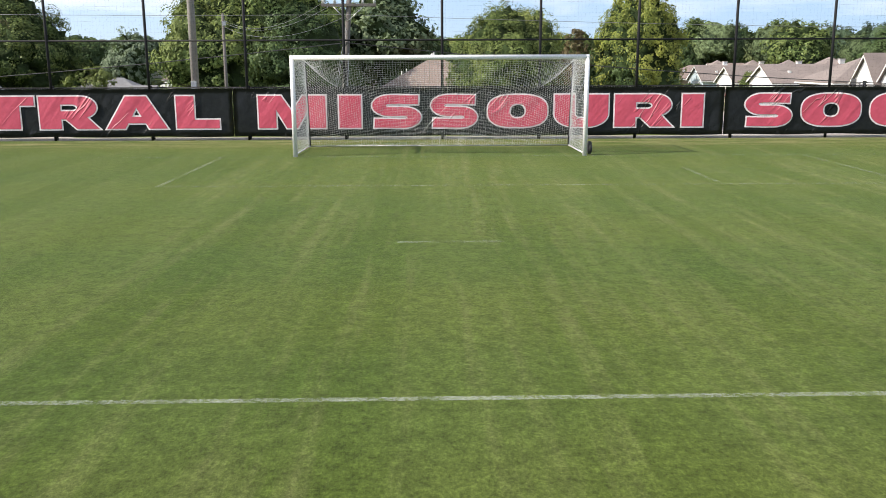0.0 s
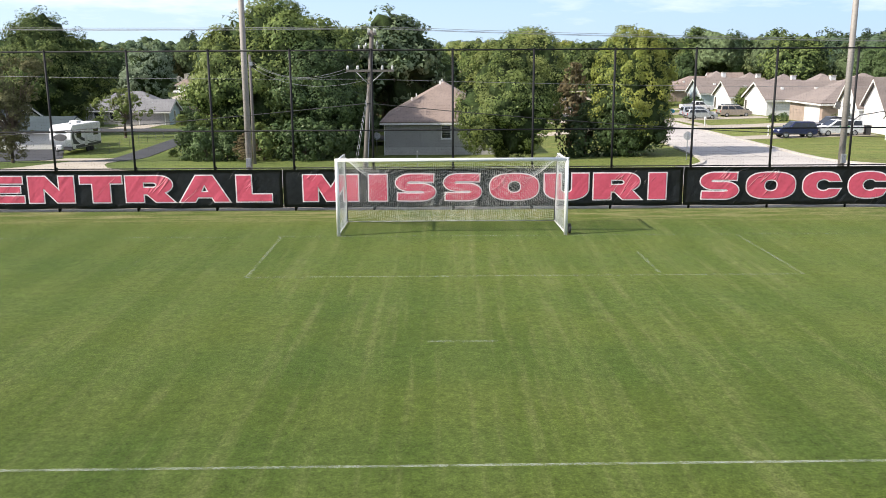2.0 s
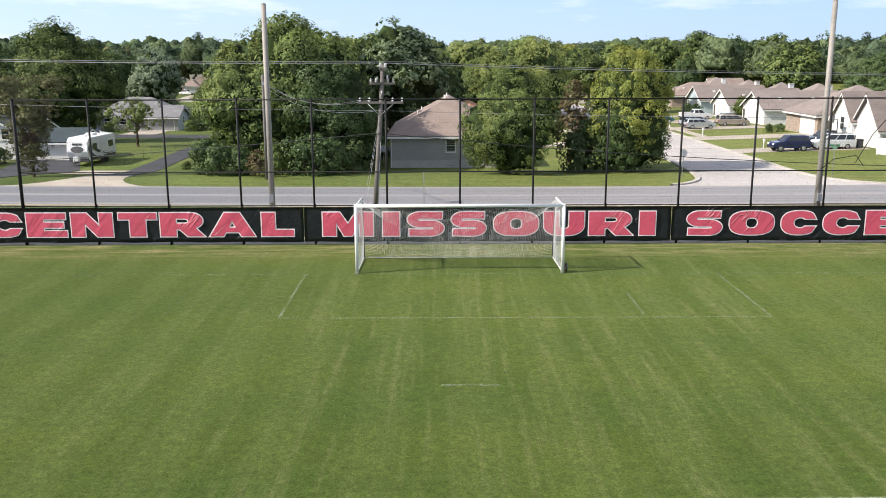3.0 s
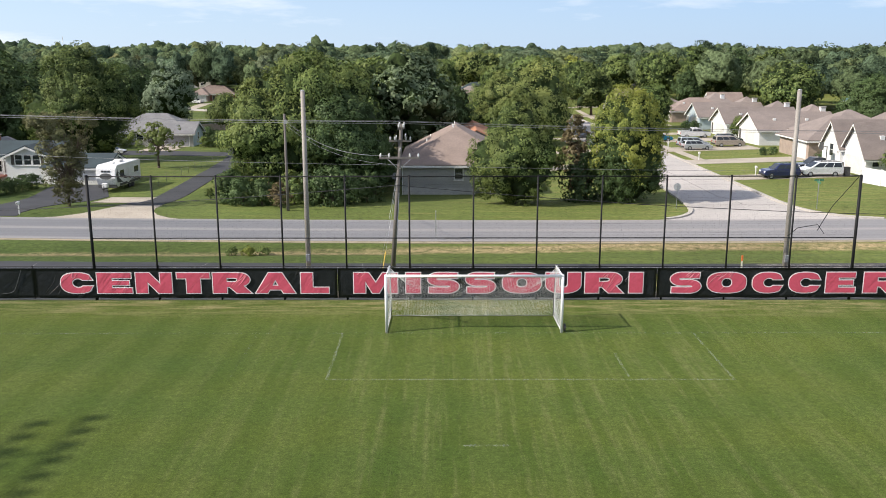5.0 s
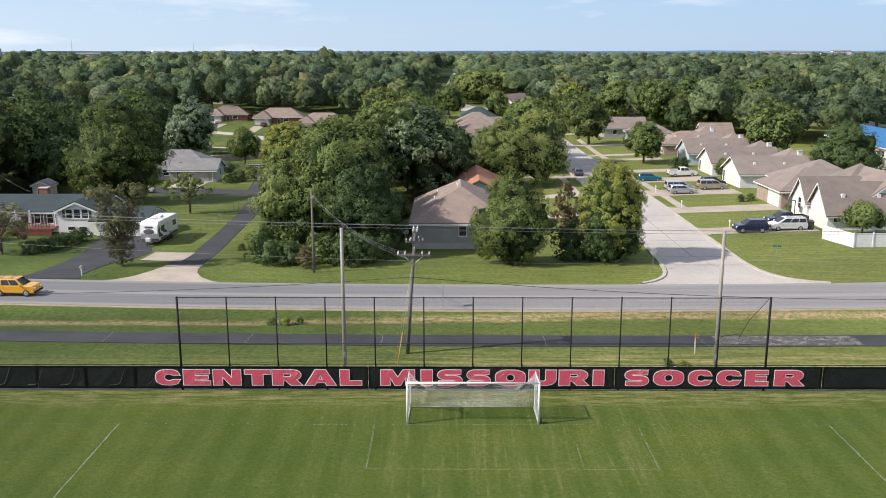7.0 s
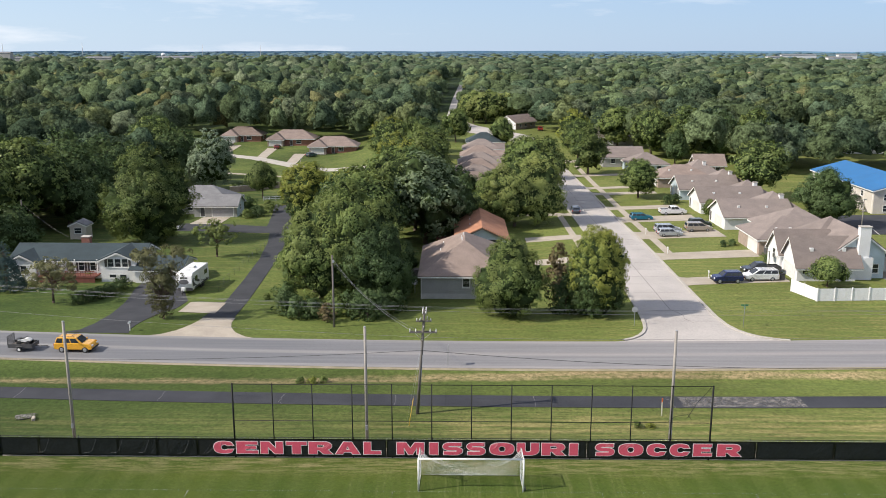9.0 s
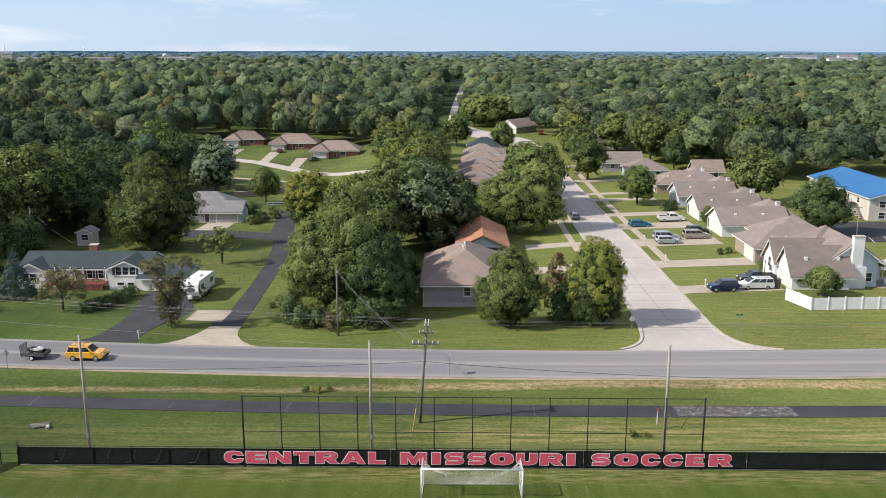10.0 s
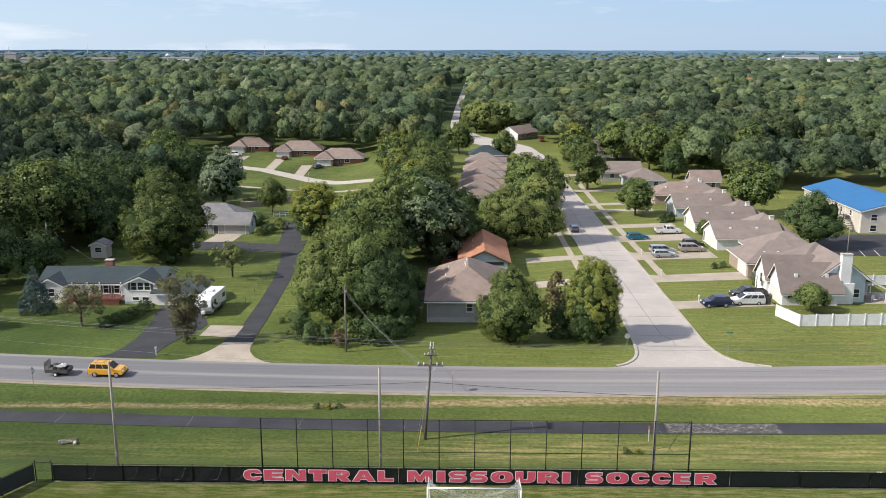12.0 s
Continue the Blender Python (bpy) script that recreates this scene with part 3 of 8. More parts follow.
def boxed(*size):
    return box(bmesh.new(), *size)


def soft(bm, width=0.02, segments=2):
    bmesh.ops.bevel(bm, geom=bm.edges[:], offset=width, segments=segments, profile=0.5, affect="EDGES", clamp_overlap=True)
    return bm


def tube(bm, p0, p1, r0, r1=None, n=10, caps=True):
    """A round bar from p0 to p1 that may taper."""
    p0, p1 = Vector(p0), Vector(p1)
    r1 = r0 if r1 is None else r1
    d = (p1 - p0).normalized()
    u = d.orthogonal().normalized()
    w = d.cross(u)
    rings = []
    for p, r in ((p0, r0), (p1, r1)):
        rings.append([bm.verts.new(p + r * (math.cos(2 * math.pi * i / n) * u + math.sin(2 * math.pi * i / n) * w)) for i in range(n)])
    for i in range(n):
        f = bm.faces.new((rings[0][i], rings[0][(i + 1) % n], rings[1][(i + 1) % n], rings[1][i]))
        f.smooth = True
    if caps:
        bm.faces.new(rings[0][::-1])
        bm.faces.new(rings[1])
    return bm


def tubed(*args, **more):
    return tube(bmesh.new(), *args, **more)


def polyline(bm, points, r, n=6):
    """One bent round bar through the points."""
    points = [Vector(p) for p in points]
    rings = []
    for i, p in enumerate(points):
        d = (points[min(i + 1, len(points) - 1)] - points[max(i - 1, 0)]).normalized()
        u = d.cross(Vector((0, 0, 1)))
        u = u.normalized() if u.length > 0.05 else d.orthogonal().normalized()
        w = d.cross(u)
        rings.append([bm.verts.new(p + r * (math.cos(2 * math.pi * k / n) * u + math.sin(2 * math.pi * k / n) * w)) for k in range(n)])
    for a, b in zip(rings, rings[1:]):
        for k in range(n):
            bm.faces.new((a[k], a[(k + 1) % n], b[(k + 1) % n], b[k])).smooth = True
    return bm


def prism(bm, outline, y0, y1):
    """A solid from an outline in x and z, from y0 to y1."""
    a = [bm.verts.new((x, y0, z)) for x, z in outline]
    b = [bm.verts.new((x, y1, z)) for x, z in outline]
    n = len(outline)
    bm.faces.new(a)
    bm.faces.new(b[::-1])
    for i in range(n):
        bm.faces.new((a[i], b[i], b[(i + 1) % n], a[(i + 1) % n]))
    bmesh.ops.recalc_face_normals(bm, faces=bm.faces[:])
    return bm


def sstep(a, b, v):
    t = np.clip((v - a) / (b - a), 0, 1)
    return t * t * (3 - 2 * t)


def ground_z(x, y):
    """The lie of the land: a flat pitch, a bank down to the road, lawns, a hollow, a slow rise."""
    z = -3.1 * sstep(5.8, 17, y) - 0.3 * np.exp(-((y - 30) / 1.6) ** 2)
    z = z - 1.1 * sstep(46, 64, y) * (1 - sstep(10, 22, x)) - (0.2 * sstep(50, 85, y) + 0.8 * sstep(85, 140, y)) * sstep(10, 22, x)
    z = z + 0.02 * np.clip(x - 33.5, 0, 16) * sstep(48, 62, y)
    z = z - 2.0 * sstep(18, 42, -x) * sstep(75, 130, y) - 1.9 * sstep(24, 48, -x) * sstep(175, 225, y) * (1 - sstep(320, 420, y))
    return z + 2.2 * sstep(170, 300, y) + 4.5 * sstep(300, 700, y)


def gz(x, y):
    return float(ground_z(np.float64(x), np.float64(y)))


def sheet(name, xs, ys, height, material, label, category="ground", lift=0.0):
    X, Y = np.meshgrid(xs, ys)
    co = np.stack([X, Y, height(X, Y) + lift], -1).reshape(-1, 3)
    w, h = len(xs), len(ys)
    i = (np.arange(h - 1)[:, None] * w + np.arange(w - 1)).ravel()
    faces = np.stack([i, i + 1, i + 1 + w, i + w], -1)
    me = bpy.data.meshes.new(name)
    me.from_pydata(co.tolist(), [], faces.tolist())
    me.polygons.foreach_set("use_smooth", [True] * len(me.polygons))
    me.materials.append(material)
    return tagged(new(name, me), label, category, "", "structure")


def ribbon(bm, left, right, lift, depth=0.12, step=1.4, across=6):
    """A slab between two lines over the land, with its sides."""
    rows = []
    for (a, b), (c, d) in zip(zip(left, right), zip(left[1:], right[1:])):
        n = max(1, int(max(math.dist(a, c), math.dist(b, d)) / step))
        for k in range(n):
            t = k / n
            rows.append(((a[0] + (c[0] - a[0]) * t, a[1] + (c[1] - a[1]) * t), (b[0] + (d[0] - b[0]) * t, b[1] + (d[1] - b[1]) * t)))
    rows.append((left[-1], right[-1]))
    grid = []
    for a, b in rows:
        line = []
        for k in range(across + 1):
            t = k / across
            x, y = a[0] + (b[0] - a[0]) * t, a[1] + (b[1] - a[1]) * t
            line.append(bm.verts.new((x, y, gz(x, y) + lift)))
        low = [bm.verts.new((v.co.x, v.co.y, v.co.z - depth)) for v in (line[0], line[-1])]
        grid.append([low[0], *line, low[1]])
    for r, s in zip(grid, grid[1:]):
        for k in range(len(r) - 1):
            bm.faces.new((r[k], r[k + 1], s[k + 1], s[k]))
    bmesh.ops.recalc_face_normals(bm, faces=bm.faces[:])
    return bm


def offset_line(points, d):
    """The line beside a line, d metres to its left."""
    out = []
    for i, p in enumerate(points):
        a, b = points[max(i - 1, 0)], points[min(i + 1, len(points) - 1)]
        l = math.dist(a, b) or 1
        out.append((p[0] - (b[1] - a[1]) / l * d, p[1] + (b[0] - a[0]) / l * d))
    return out


def strip(centre, half, lift, **more):
    return ribbon(bmesh.new(), offset_line(centre, half), offset_line(centre, -half), lift, **more)
# ---- the land ----
gx = np.unique(np.concatenate([np.linspace(-4800, -400, 23), np.linspace(-400, -110, 30), np.arange(-110, 125, 2.0), np.linspace(125, 400, 28), np.linspace(400, 4800, 23)]))
gy = np.unique(np.concatenate([np.linspace(-900, -110, 14), np.linspace(-110, 4, 24), np.arange(4, 46, 0.7), np.arange(46, 210, 2.2), np.arange(210, 840, 7.0), np.linspace(840, 4800, 42)]))
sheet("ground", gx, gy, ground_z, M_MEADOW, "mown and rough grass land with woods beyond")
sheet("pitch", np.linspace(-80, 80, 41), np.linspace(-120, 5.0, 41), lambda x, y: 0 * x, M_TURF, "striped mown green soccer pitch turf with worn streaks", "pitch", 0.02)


def road_y(x):
    return 37.35 + (min(max(x, -110), 110) - 8) ** 2 * 0.00075


def path_y(x):
    return 23.75 + (min(max(x, -110), 110) - 13) ** 2 * 0.00046


ROAD = [(x, road_y(x)) for x in range(-110, 112, 4)]
PATHWAY = [(x, path_y(x)) for x in range(-110, 112, 4)]
tagged(solo("road", strip(ROAD, 4.5, 0.05, across=8), M_ROAD, "two-lane pale grey concrete road", "road"), kind="structure")
tagged(solo("path", strip(PATHWAY, 1.4, 0.05), M_ASPHALT, "dark asphalt footpath through the grass", "path"), kind="structure")
tagged(solo("shoulder", strip(offset_line(ROAD, -4.8), 0.28, 0.03), M_GRAVEL, "pale gravel shoulder along the road", "road edge"), kind="structure")

# the side street, from the flared mouth to the far bend
SL = [(17.6, 41.85), (18.9, 42.2), (20.1, 42.9), (21.1, 43.9), (21.9, 45.2), (22.45, 46.8), (22.8, 48.9), (23.05, 52), (23.5, 64), (23.8, 100), (24.0, 154), (23.6, 200), (23.0, 240), (21.0, 262), (14.6, 278), (4.2, 296), (-2.6, 318), (-4.6, 345), (-5.2, 375), (-4.8, 408), (-3.0, 490), (1.4, 641), (5.9, 817)]
SR = [(41.0, 42.1), (38.6, 42.35), (36.8, 42.9), (35.3, 43.8), (34.2, 44.9), (33.4, 46.3), (32.8, 48.4), (32.45, 52), (32.5, 64), (32.7, 100), (32.4, 154), (31.4, 200), (30.4, 240), (29.6, 262), (27.5, 282), (19.4, 302), (9.5, 323), (1.2, 354), (-1.0, 381), (-1.0, 408), (0.7, 490), (5.4, 641), (10.9, 817)]
tagged(solo("side_street", ribbon(bmesh.new(), SL, SR, 0.045, step=1.5, across=8), M_STREET, "wide pale concrete residential street", "street"), kind="structure")
for line, d in ((SL[1:15], 0.1), (SR[1:14], -0.1)):
    a, b = offset_line(line, d + 0.20), offset_line(line, d - 0.20)
    tagged(solo("kerb", ribbon(bmesh.new(), a, b, 0.17, 0.25, 1.5, 1), M_KERB, "raised concrete kerb along the street", "kerb"), kind="structure")
# slab joints and sealed cracks of the street
bm = bmesh.new()
for k in range(34):
    y = 50 + k * 4.6
    ribbon(bm, [(24.2, y), (31.6, y + 0.05)], [(24.2, y + 0.05), (31.6, y + 0.1)], 0.052, 0.02, 2, 1)
ribbon(bm, [(27.4, 55), (27.4, 200)], [(27.47, 55), (27.47, 200)], 0.052, 0.02, 2, 1)
ribbon(bm, [(29.0, 49.4), (28.3, 51.0), (28.5, 52.6), (27.5, 55)], [(29.06, 49.44), (28.36, 51.04), (28.56, 52.64), (27.56, 55.04)], 0.053, 0.02, 1, 1)
tagged(solo("street_joints", bm, M_TAR, "dark sealed joints of the street slabs", "street joints"), kind="stuff")
bm = bmesh.new()
rnd = random.Random(5)
for k in range(9):
    x = -58 + k * 13.1 + rnd.uniform(-1.5, 1.5)
    pts = [(x + rnd.uniform(-0.3, 0.3), path_y(x) - 1.35 + j * 0.54) for j in range(6)] if k % 3 == 0 else [(x, path_y(x) - 1.3), (x + 0.1, path_y(x)), (x, path_y(x) + 1.3)]
    ribbon(bm, offset_line(pts, 0.012), offset_line(pts, -0.012), 0.056, 0.02, 2, 1)
tagged(solo("path_patch", strip([(x, path_y(x)) for x in range(21, 34)], 1.2, 0.056, depth=0.02), M_WORN, "pale worn patch of the asphalt path", "path patch"), kind="structure")
tagged(solo("path_cracks", bm, M_ROAD, "pale cracks across the asphalt path", "path cracks"), kind="stuff")


def slab(name, left, right, material, label, category, lift=0.04):
    return tagged(solo(name, ribbon(bmesh.new(), left, right, lift, 0.12, 1.4, 4), material, label, category), kind="structure")


# drives on the far side of the road
slab("driveway", [(-49.2, 44.5), (-47.4, 45.6), (-46.6, 48.5), (-46.6, 53), (-47.6, 61), (-48.8, 68), (-49.0, 71.5)], [(-40.9, 44.2), (-41.3, 46), (-41.1, 49), (-40.3, 54), (-39.2, 57.4), (-39.0, 62), (-42.8, 71.5)], M_DRIVE, "dark asphalt drive up to a white house", "driveway")
slab("driveway", [(-39.4, 43.1), (-37.0, 43.9), (-35.4, 45.5), (-34.4, 47.8), (-33.9, 50), (-33.8, 51.4)], [(-24.4, 42.3), (-26.4, 43.2), (-28.0, 44.8), (-29.0, 46.8), (-29.5, 49), (-29.6, 51.4)], M_SLAB, "pale concrete apron of a lane", "driveway")
slab("lane", [(-34.0, 51.4), (-33.6, 60), (-33.9, 75), (-34.6, 88), (-36.6, 104), (-39, 118), (-41, 127)], [(-29.8, 51.4), (-30.4, 60), (-30.9, 75), (-31.6, 90), (-33.4, 106), (-34.6, 118), (-35, 128)], M_DRIVE, "narrow dark asphalt lane between lawns", "lane")
slab("driveway", [(-38.2, 54.9), (-38.4, 61.2)], [(-33.0, 54.0), (-33.3, 61.0)], M_SLAB, "pale concrete parking pad beside a lane", "parking pad", 0.055)
slab("driveway", [(-66, 128.5), (-52, 128), (-41, 125), (-35, 124)], [(-66, 120), (-52, 119), (-40, 117), (-34.5, 117)], M_DRIVE, "dark asphalt forecourt before a grey garage", "driveway", 0.05)
slab("driveway", [(-41, 124), (-43, 140), (-45, 152)], [(-36, 124), (-38.5, 140), (-41, 152)], M_DRIVE, "dark asphalt lane past the grey garage", "driveway", 0.045)
slab("driveway", [(-58.5, 127.5), (-57.6, 135.8)], [(-52.0, 127.5), (-51.6, 135.8)], M_SLAB, "pale concrete apron at a garage door", "driveway", 0.06)
# drives along the side street
for y0, y1, x1 in ((68.1, 72.3, 48.5), (84.3, 89.0, 49.6), (101.2, 107.9, 49.1), (118.9, 125.2, 48.9), (134.3, 138.2, 49.0), (154.6, 157.8, 48.3), (163.9, 166.9, 48.3), (185.7, 188.7, 47.0), (212.9, 217.0, 46.9)):
    slab("driveway", [(32.3, y0 - 0.8), (34.0, y0), (x1, y0 + 1.0)], [(32.3, y1 + 0.8), (34.0, y1), (x1, y1 + 1.6)], M_SLAB, "pale concrete drive beside a lawn", "driveway")
for y0, y1, x1 in ((83, 87, 12), (101, 105, 12), (127, 130, 12), (160, 163, 13), (196, 199, 13)):
    slab("driveway", [(23.9, y0 - 0.8), (22.5, y0), (x1, y0)], [(23.9, y1 + 0.8), (22.5, y1), (x1, y1)], M_SLAB, "pale concrete drive off the street", "driveway")
slab("pavement", [(34.6, 88.0), (34.9, 144.5), (34.6, 205.4)], [(36.0, 88.4), (36.3, 145.1), (36.0, 206.1)], M_SLAB, "pale concrete footway beside the street", "pavement", 0.032)
slab("pavement", [(20.4, 84), (20.6, 130)], [(21.6, 84), (21.8, 130)], M_SLAB, "pale concrete footway beside the street", "pavement", 0.032)
# the far crescent on the hill side and the car park by the blue-roofed hall
slab("crescent", [(-104, 261.5), (-88, 261.5), (-70, 250.5), (-50, 230.5), (-28, 213.5)], [(-104, 256.5), (-88, 255.5), (-72, 245.5), (-52, 224.5), (-28, 207.5)], M_KERB, "grey concrete crescent street past brick houses", "street", 0.06)
for x, y in ((-84, 275), (-68, 266), (-55, 250)):
    slab("driveway", [(x - 3, y - 19), (x - 4.4, y + 9)], [(x + 0.5, y - 19), (x - 0.4, y + 9)], M_SLAB, "pale concrete drive of a brick house", "driveway", 0.05)
slab("lane", [(-92, 225), (-66, 213), (-30, 196)], [(-92, 222), (-66, 210.5), (-30, 193.5)], M_SLAB, "pale footway behind the crescent lawns", "footway", 0.05)
slab("car_park", [(73.0, 104.6), (130.3, 104.6)], [(74.0, 126.7), (132.0, 126.7)], M_ASPHALT, "dark asphalt car park beside the hall", "car park", 0.05)
bm = bmesh.new()
for k in range(12):
    ribbon(bm, [(78 + k * 3, 104), (79.5 + k * 3, 110)], [(78.15 + k * 3, 104), (79.65 + k * 3, 110)], 0.062, 0.02, 2, 1)
tagged(solo("bay_lines", bm, M_EDGE, "white painted parking bay lines", "bay lines"), kind="stuff")


# ---- pitch markings ----
def marking(x0, x1, y0, y1, material, label):
    bm = bmesh.new()
    v = [bm.verts.new(p) for p in ((x0, y0, 0.026), (x1, y0, 0.026), (x1, y1, 0.026), (x0, y1, 0.026))]
    bm.faces.new(v)
    ob = solo("pitch_line", bm, material, label, "pitch line")
    return tagged(ob, kind="structure")


bm = bmesh.new()
bm.faces.new([bm.verts.new((x, -16.58 + 0.0085 * x + d, 0.026)) for x, d in ((-20.2, -0.038), (20.2, -0.038), (20.2, 0.038), (-20.2, 0.038))])
tagged(solo("pitch_line", bm, M_LINE, "white painted penalty area line on the turf", "pitch line"), kind="structure")
marking(-5.6, 9.35, -5.53, -5.43, M_LINE_FAINT, "faint white goal area line on the turf")
marking(-0.7, 0.75, -11.04, -10.93, M_LINE_FAINT, "faint short penalty mark on the turf")
marking(9.25, 9.35, -5.5, -0.1, M_LINE_FAINT, "faint white goal area side line on the turf")
M_LINE_GHOST = paint_mat("ghost_paint", 0.14)
marking(-5.62, -5.52, -5.5, -0.1, M_LINE_GHOST, "faint white goal area side line on the turf")
marking(-9.2, -9.1, -5.3, -0.5, paint_mat("lost_paint", 0.03), "ghost of an old line on the turf")
marking(5.45, 5.55, -5.2, -2.6, M_LINE_FAINT, "faint old line on the turf")
marking(-36, 36, -0.10, -0.02, paint_mat("ghost_goal_line", 0.12), "faint goal line on the turf")
M_LINE_SIDE = paint_mat("side_line_paint", 0.26)
for x in (-20.15, 20.15):
    marking(x - 0.05, x + 0.05, -16.4, -0.1, M_LINE_SIDE, "faint white penalty area side line on the turf")
# ---- the soccer goal ----
def strand(quads, a, b, r):
    """A thin cord as two crossed slivers."""
    a, b = Vector(a), Vector(b)
    d = (b - a).normalized()
    u = d.orthogonal().normalized() * r
    w = d.cross(u)
    for s in (u, w):
        quads.append((a - s, a + s, b + s, b - s))


def quads_mesh(quads):
    bm = bmesh.new()
    for q in quads:
        bm.faces.new([bm.verts.new(p) for p in q])
    return bm


def net_mesh(surface, nu, nv, r):
    P = [[Vector(surface(i / nu, j / nv)) for j in range(nv + 1)] for i in range(nu + 1)]
    quads = []
    for i in range(nu + 1):
        for j in range(nv + 1):
            if j < nv:
                strand(quads, P[i][j], P[i][j + 1], r)
            if i < nu:
                strand(quads, P[i][j], P[i + 1][j], r)
    return quads_mesh(quads)


def build_goal():
    goal = thing("soccer_goal", pose(0, 0.02, 0.02), "white full-size soccer goal with a slack white net on the pitch", "soccer goal")
    HX, TOP, BT, BB = 3.72, 2.48, 1.85, 2.35
    for s in (-1, 1):
        post = part("goal_post", tubed((s * HX, 0, 0), (s * HX, 0, TOP + 0.055), 0.06, n=16), M_WHITE_METAL, goal, "white round aluminium post")
        part("top_arm", tubed((s * HX, 0.05, TOP), (s * (HX - 0.06), BT, TOP - 0.02), 0.028, n=10), M_WHITE_METAL, goal)
        part("rear_stay", tubed((s * (HX - 0.06), BT, TOP), (s * (HX - 0.06), BB, 0.03), 0.03, n=10), M_DARK_STEEL, goal, "dark steel rear stay")
        part("ground_bar", tubed((s * HX, 0.05, 0.05), (s * (HX - 0.06), BB, 0.05), 0.022, n=10), M_WHITE_METAL, goal)
    part("crossbar", tubed((-HX - 0.05, 0, TOP), (HX + 0.05, 0, TOP), 0.06, n=16), M_WHITE_METAL, goal, "white round crossbar")
    part("rear_bar", tubed((-HX + 0.06, BB, 0.05), (HX - 0.06, BB, 0.05), 0.016, n=10), M_GALV, goal, "thin grey bar on the ground behind the net")
    # transport wheels beside the right post
    for x in (HX + 0.10,):
        wheel = part("wheel", soft(tubed((x, 0.12, 0.19), (x + 0.08, 0.12, 0.19), 0.17, n=20), 0.02), M_RUBBER, goal, "black transport wheel")
        part("hub", tubed((x + 0.081, 0.12, 0.19), (x + 0.10, 0.12, 0.19), 0.06, n=12), M_GALV, wheel)

    def back(u, v):
        x = -HX + 2 * HX * u
        d = min(u, 1 - u) * 2 * HX
        w = math.exp(-(d / 1.0) ** 1.1)
        if v < 0.42:
            t = v / 0.42
            cy, cz = BT * t, TOP
        else:
            t = (v - 0.42) / 0.58
            cy, cz = BT + (BB - BT) * t, TOP + (0.05 - TOP) * t
        sy = BB * v ** 1.15
        sz = TOP + (0.05 - TOP) * v ** 0.92 - 0.10 * math.sin(math.pi * v)
        fold = 0.05 * math.sin(x * 5.0) * math.sin(math.pi * v) + 0.03 * math.sin(x * 11 + 4 * v)
        return (x, sy + (cy - sy) * w + fold * (1 - w), sz + (cz - sz) * w)

    def side(s):
        def f(u, v):
            zt = TOP - 0.02
            y1 = BB + (BT - BB) * v
            return (s * (HX - 0.06 * u) - s * 0.12 * math.sin(math.pi * u) * math.sin(math.pi * v), y1 * u, 0.05 + (zt - 0.05) * v)
        return f

    part("net", net_mesh(back, 112, 54, 0.0027), M_NETCORD, goal, "slack white back net")
    for s in (-1, 1):
        part("side_net", net_mesh(side(s), 30, 34, 0.0036), M_NETCORD, goal)
    # gathered hem of the net at the horns, and along the ground
    for s in (-1, 1):
        bm = bmesh.new()
        pts = [back(0.5 + s * (0.5 - 0.012 * k), 0.42) for k in range(12)]
        polyline(bm, pts, 0.005)
        part("net_hem", bm, M_NETCORD, goal)


build_goal()
# ---- the fence with its banner and the tall ball-stop net ----
FY = 5.16


def post(parent, x, y, z0, z1, r, name="post"):
    bm = tubed((x, y, z0), (x, y, z1), r, n=10)
    tube(bm, (x, y, z1), (x, y, z1 + 0.04), r * 1.25, r * 0.5, n=10)
    return part(name, bm, M_BLACK_METAL, parent)


def chain_link(x0, x1, z0, z1, y, pitch, r, slant=True):
    """Wire mesh as fine slivers."""
    quads = []
    h = z1 - z0
    n = int((x1 - x0 + h) / pitch)
    for s in (-1, 1):
        for k in range(n + 1):
            a = x0 - h + k * pitch if s > 0 else x0 + k * pitch
            p, q = Vector((a, y, z0)), Vector((a + h * s, y, z1))
            if p.x > q.x:
                p, q = q, p
            if q.x <= x0 or p.x >= x1:
                continue
            d = q - p
            t0, t1 = max(0, (x0 - p.x) / d.x), min(1, (x1 - p.x) / d.x)
            strand(quads, p + d * t0, p + d * t1, r)
    return quads_mesh(quads)


def square_net(x0, x1, z0, z1, y, pitch, r):
    quads = []
    for k in range(int((x1 - x0) / pitch) + 1):
        strand(quads, (x0 + k * pitch, y, z0), (x0 + k * pitch, y, z1), r)
    for k in range(int((z1 - z0) / pitch) + 1):
        strand(quads, (x0, y, z0 + k * pitch), (x1, y, z0 + k * pitch), r)
    return quads_mesh(quads)


stop_net = thing("ball_stop_fence", pose(0, FY, 0), "tall black ball-stop net on thin black steel posts behind the goal", "ball-stop fence")
NX0, NX1, NZ = -18.03, 18.27, 6.03
for k in range(13):
    x = NX0 + (NX1 - NX0) * k / 12
    post(stop_net, x, 0, 0, NZ, 0.07 if k in (0, 12) else 0.042)
part("top_rail", tubed((NX0, 0, NZ - 0.03), (NX1, 0, NZ - 0.03), 0.028, n=8), M_BLACK_METAL, stop_net)
part("middle_rail", tubed((NX0, 0, 3.05), (NX1, 0, 3.05), 0.026, n=8), M_BLACK_METAL, stop_net)
part("net", square_net(NX0, NX1, 1.65, NZ - 0.05, 0.03, 0.11, 0.0008), M_BLACK_METAL, stop_net, "fine black netting")
bm = bmesh.new()
polyline(bm, [(NX1 - 0.1, 0.05, NZ - 0.1), (NX1 - 1.1, 0.3, 4.5), (NX1 - 1.75, 0.2, 3.35)], 0.016)
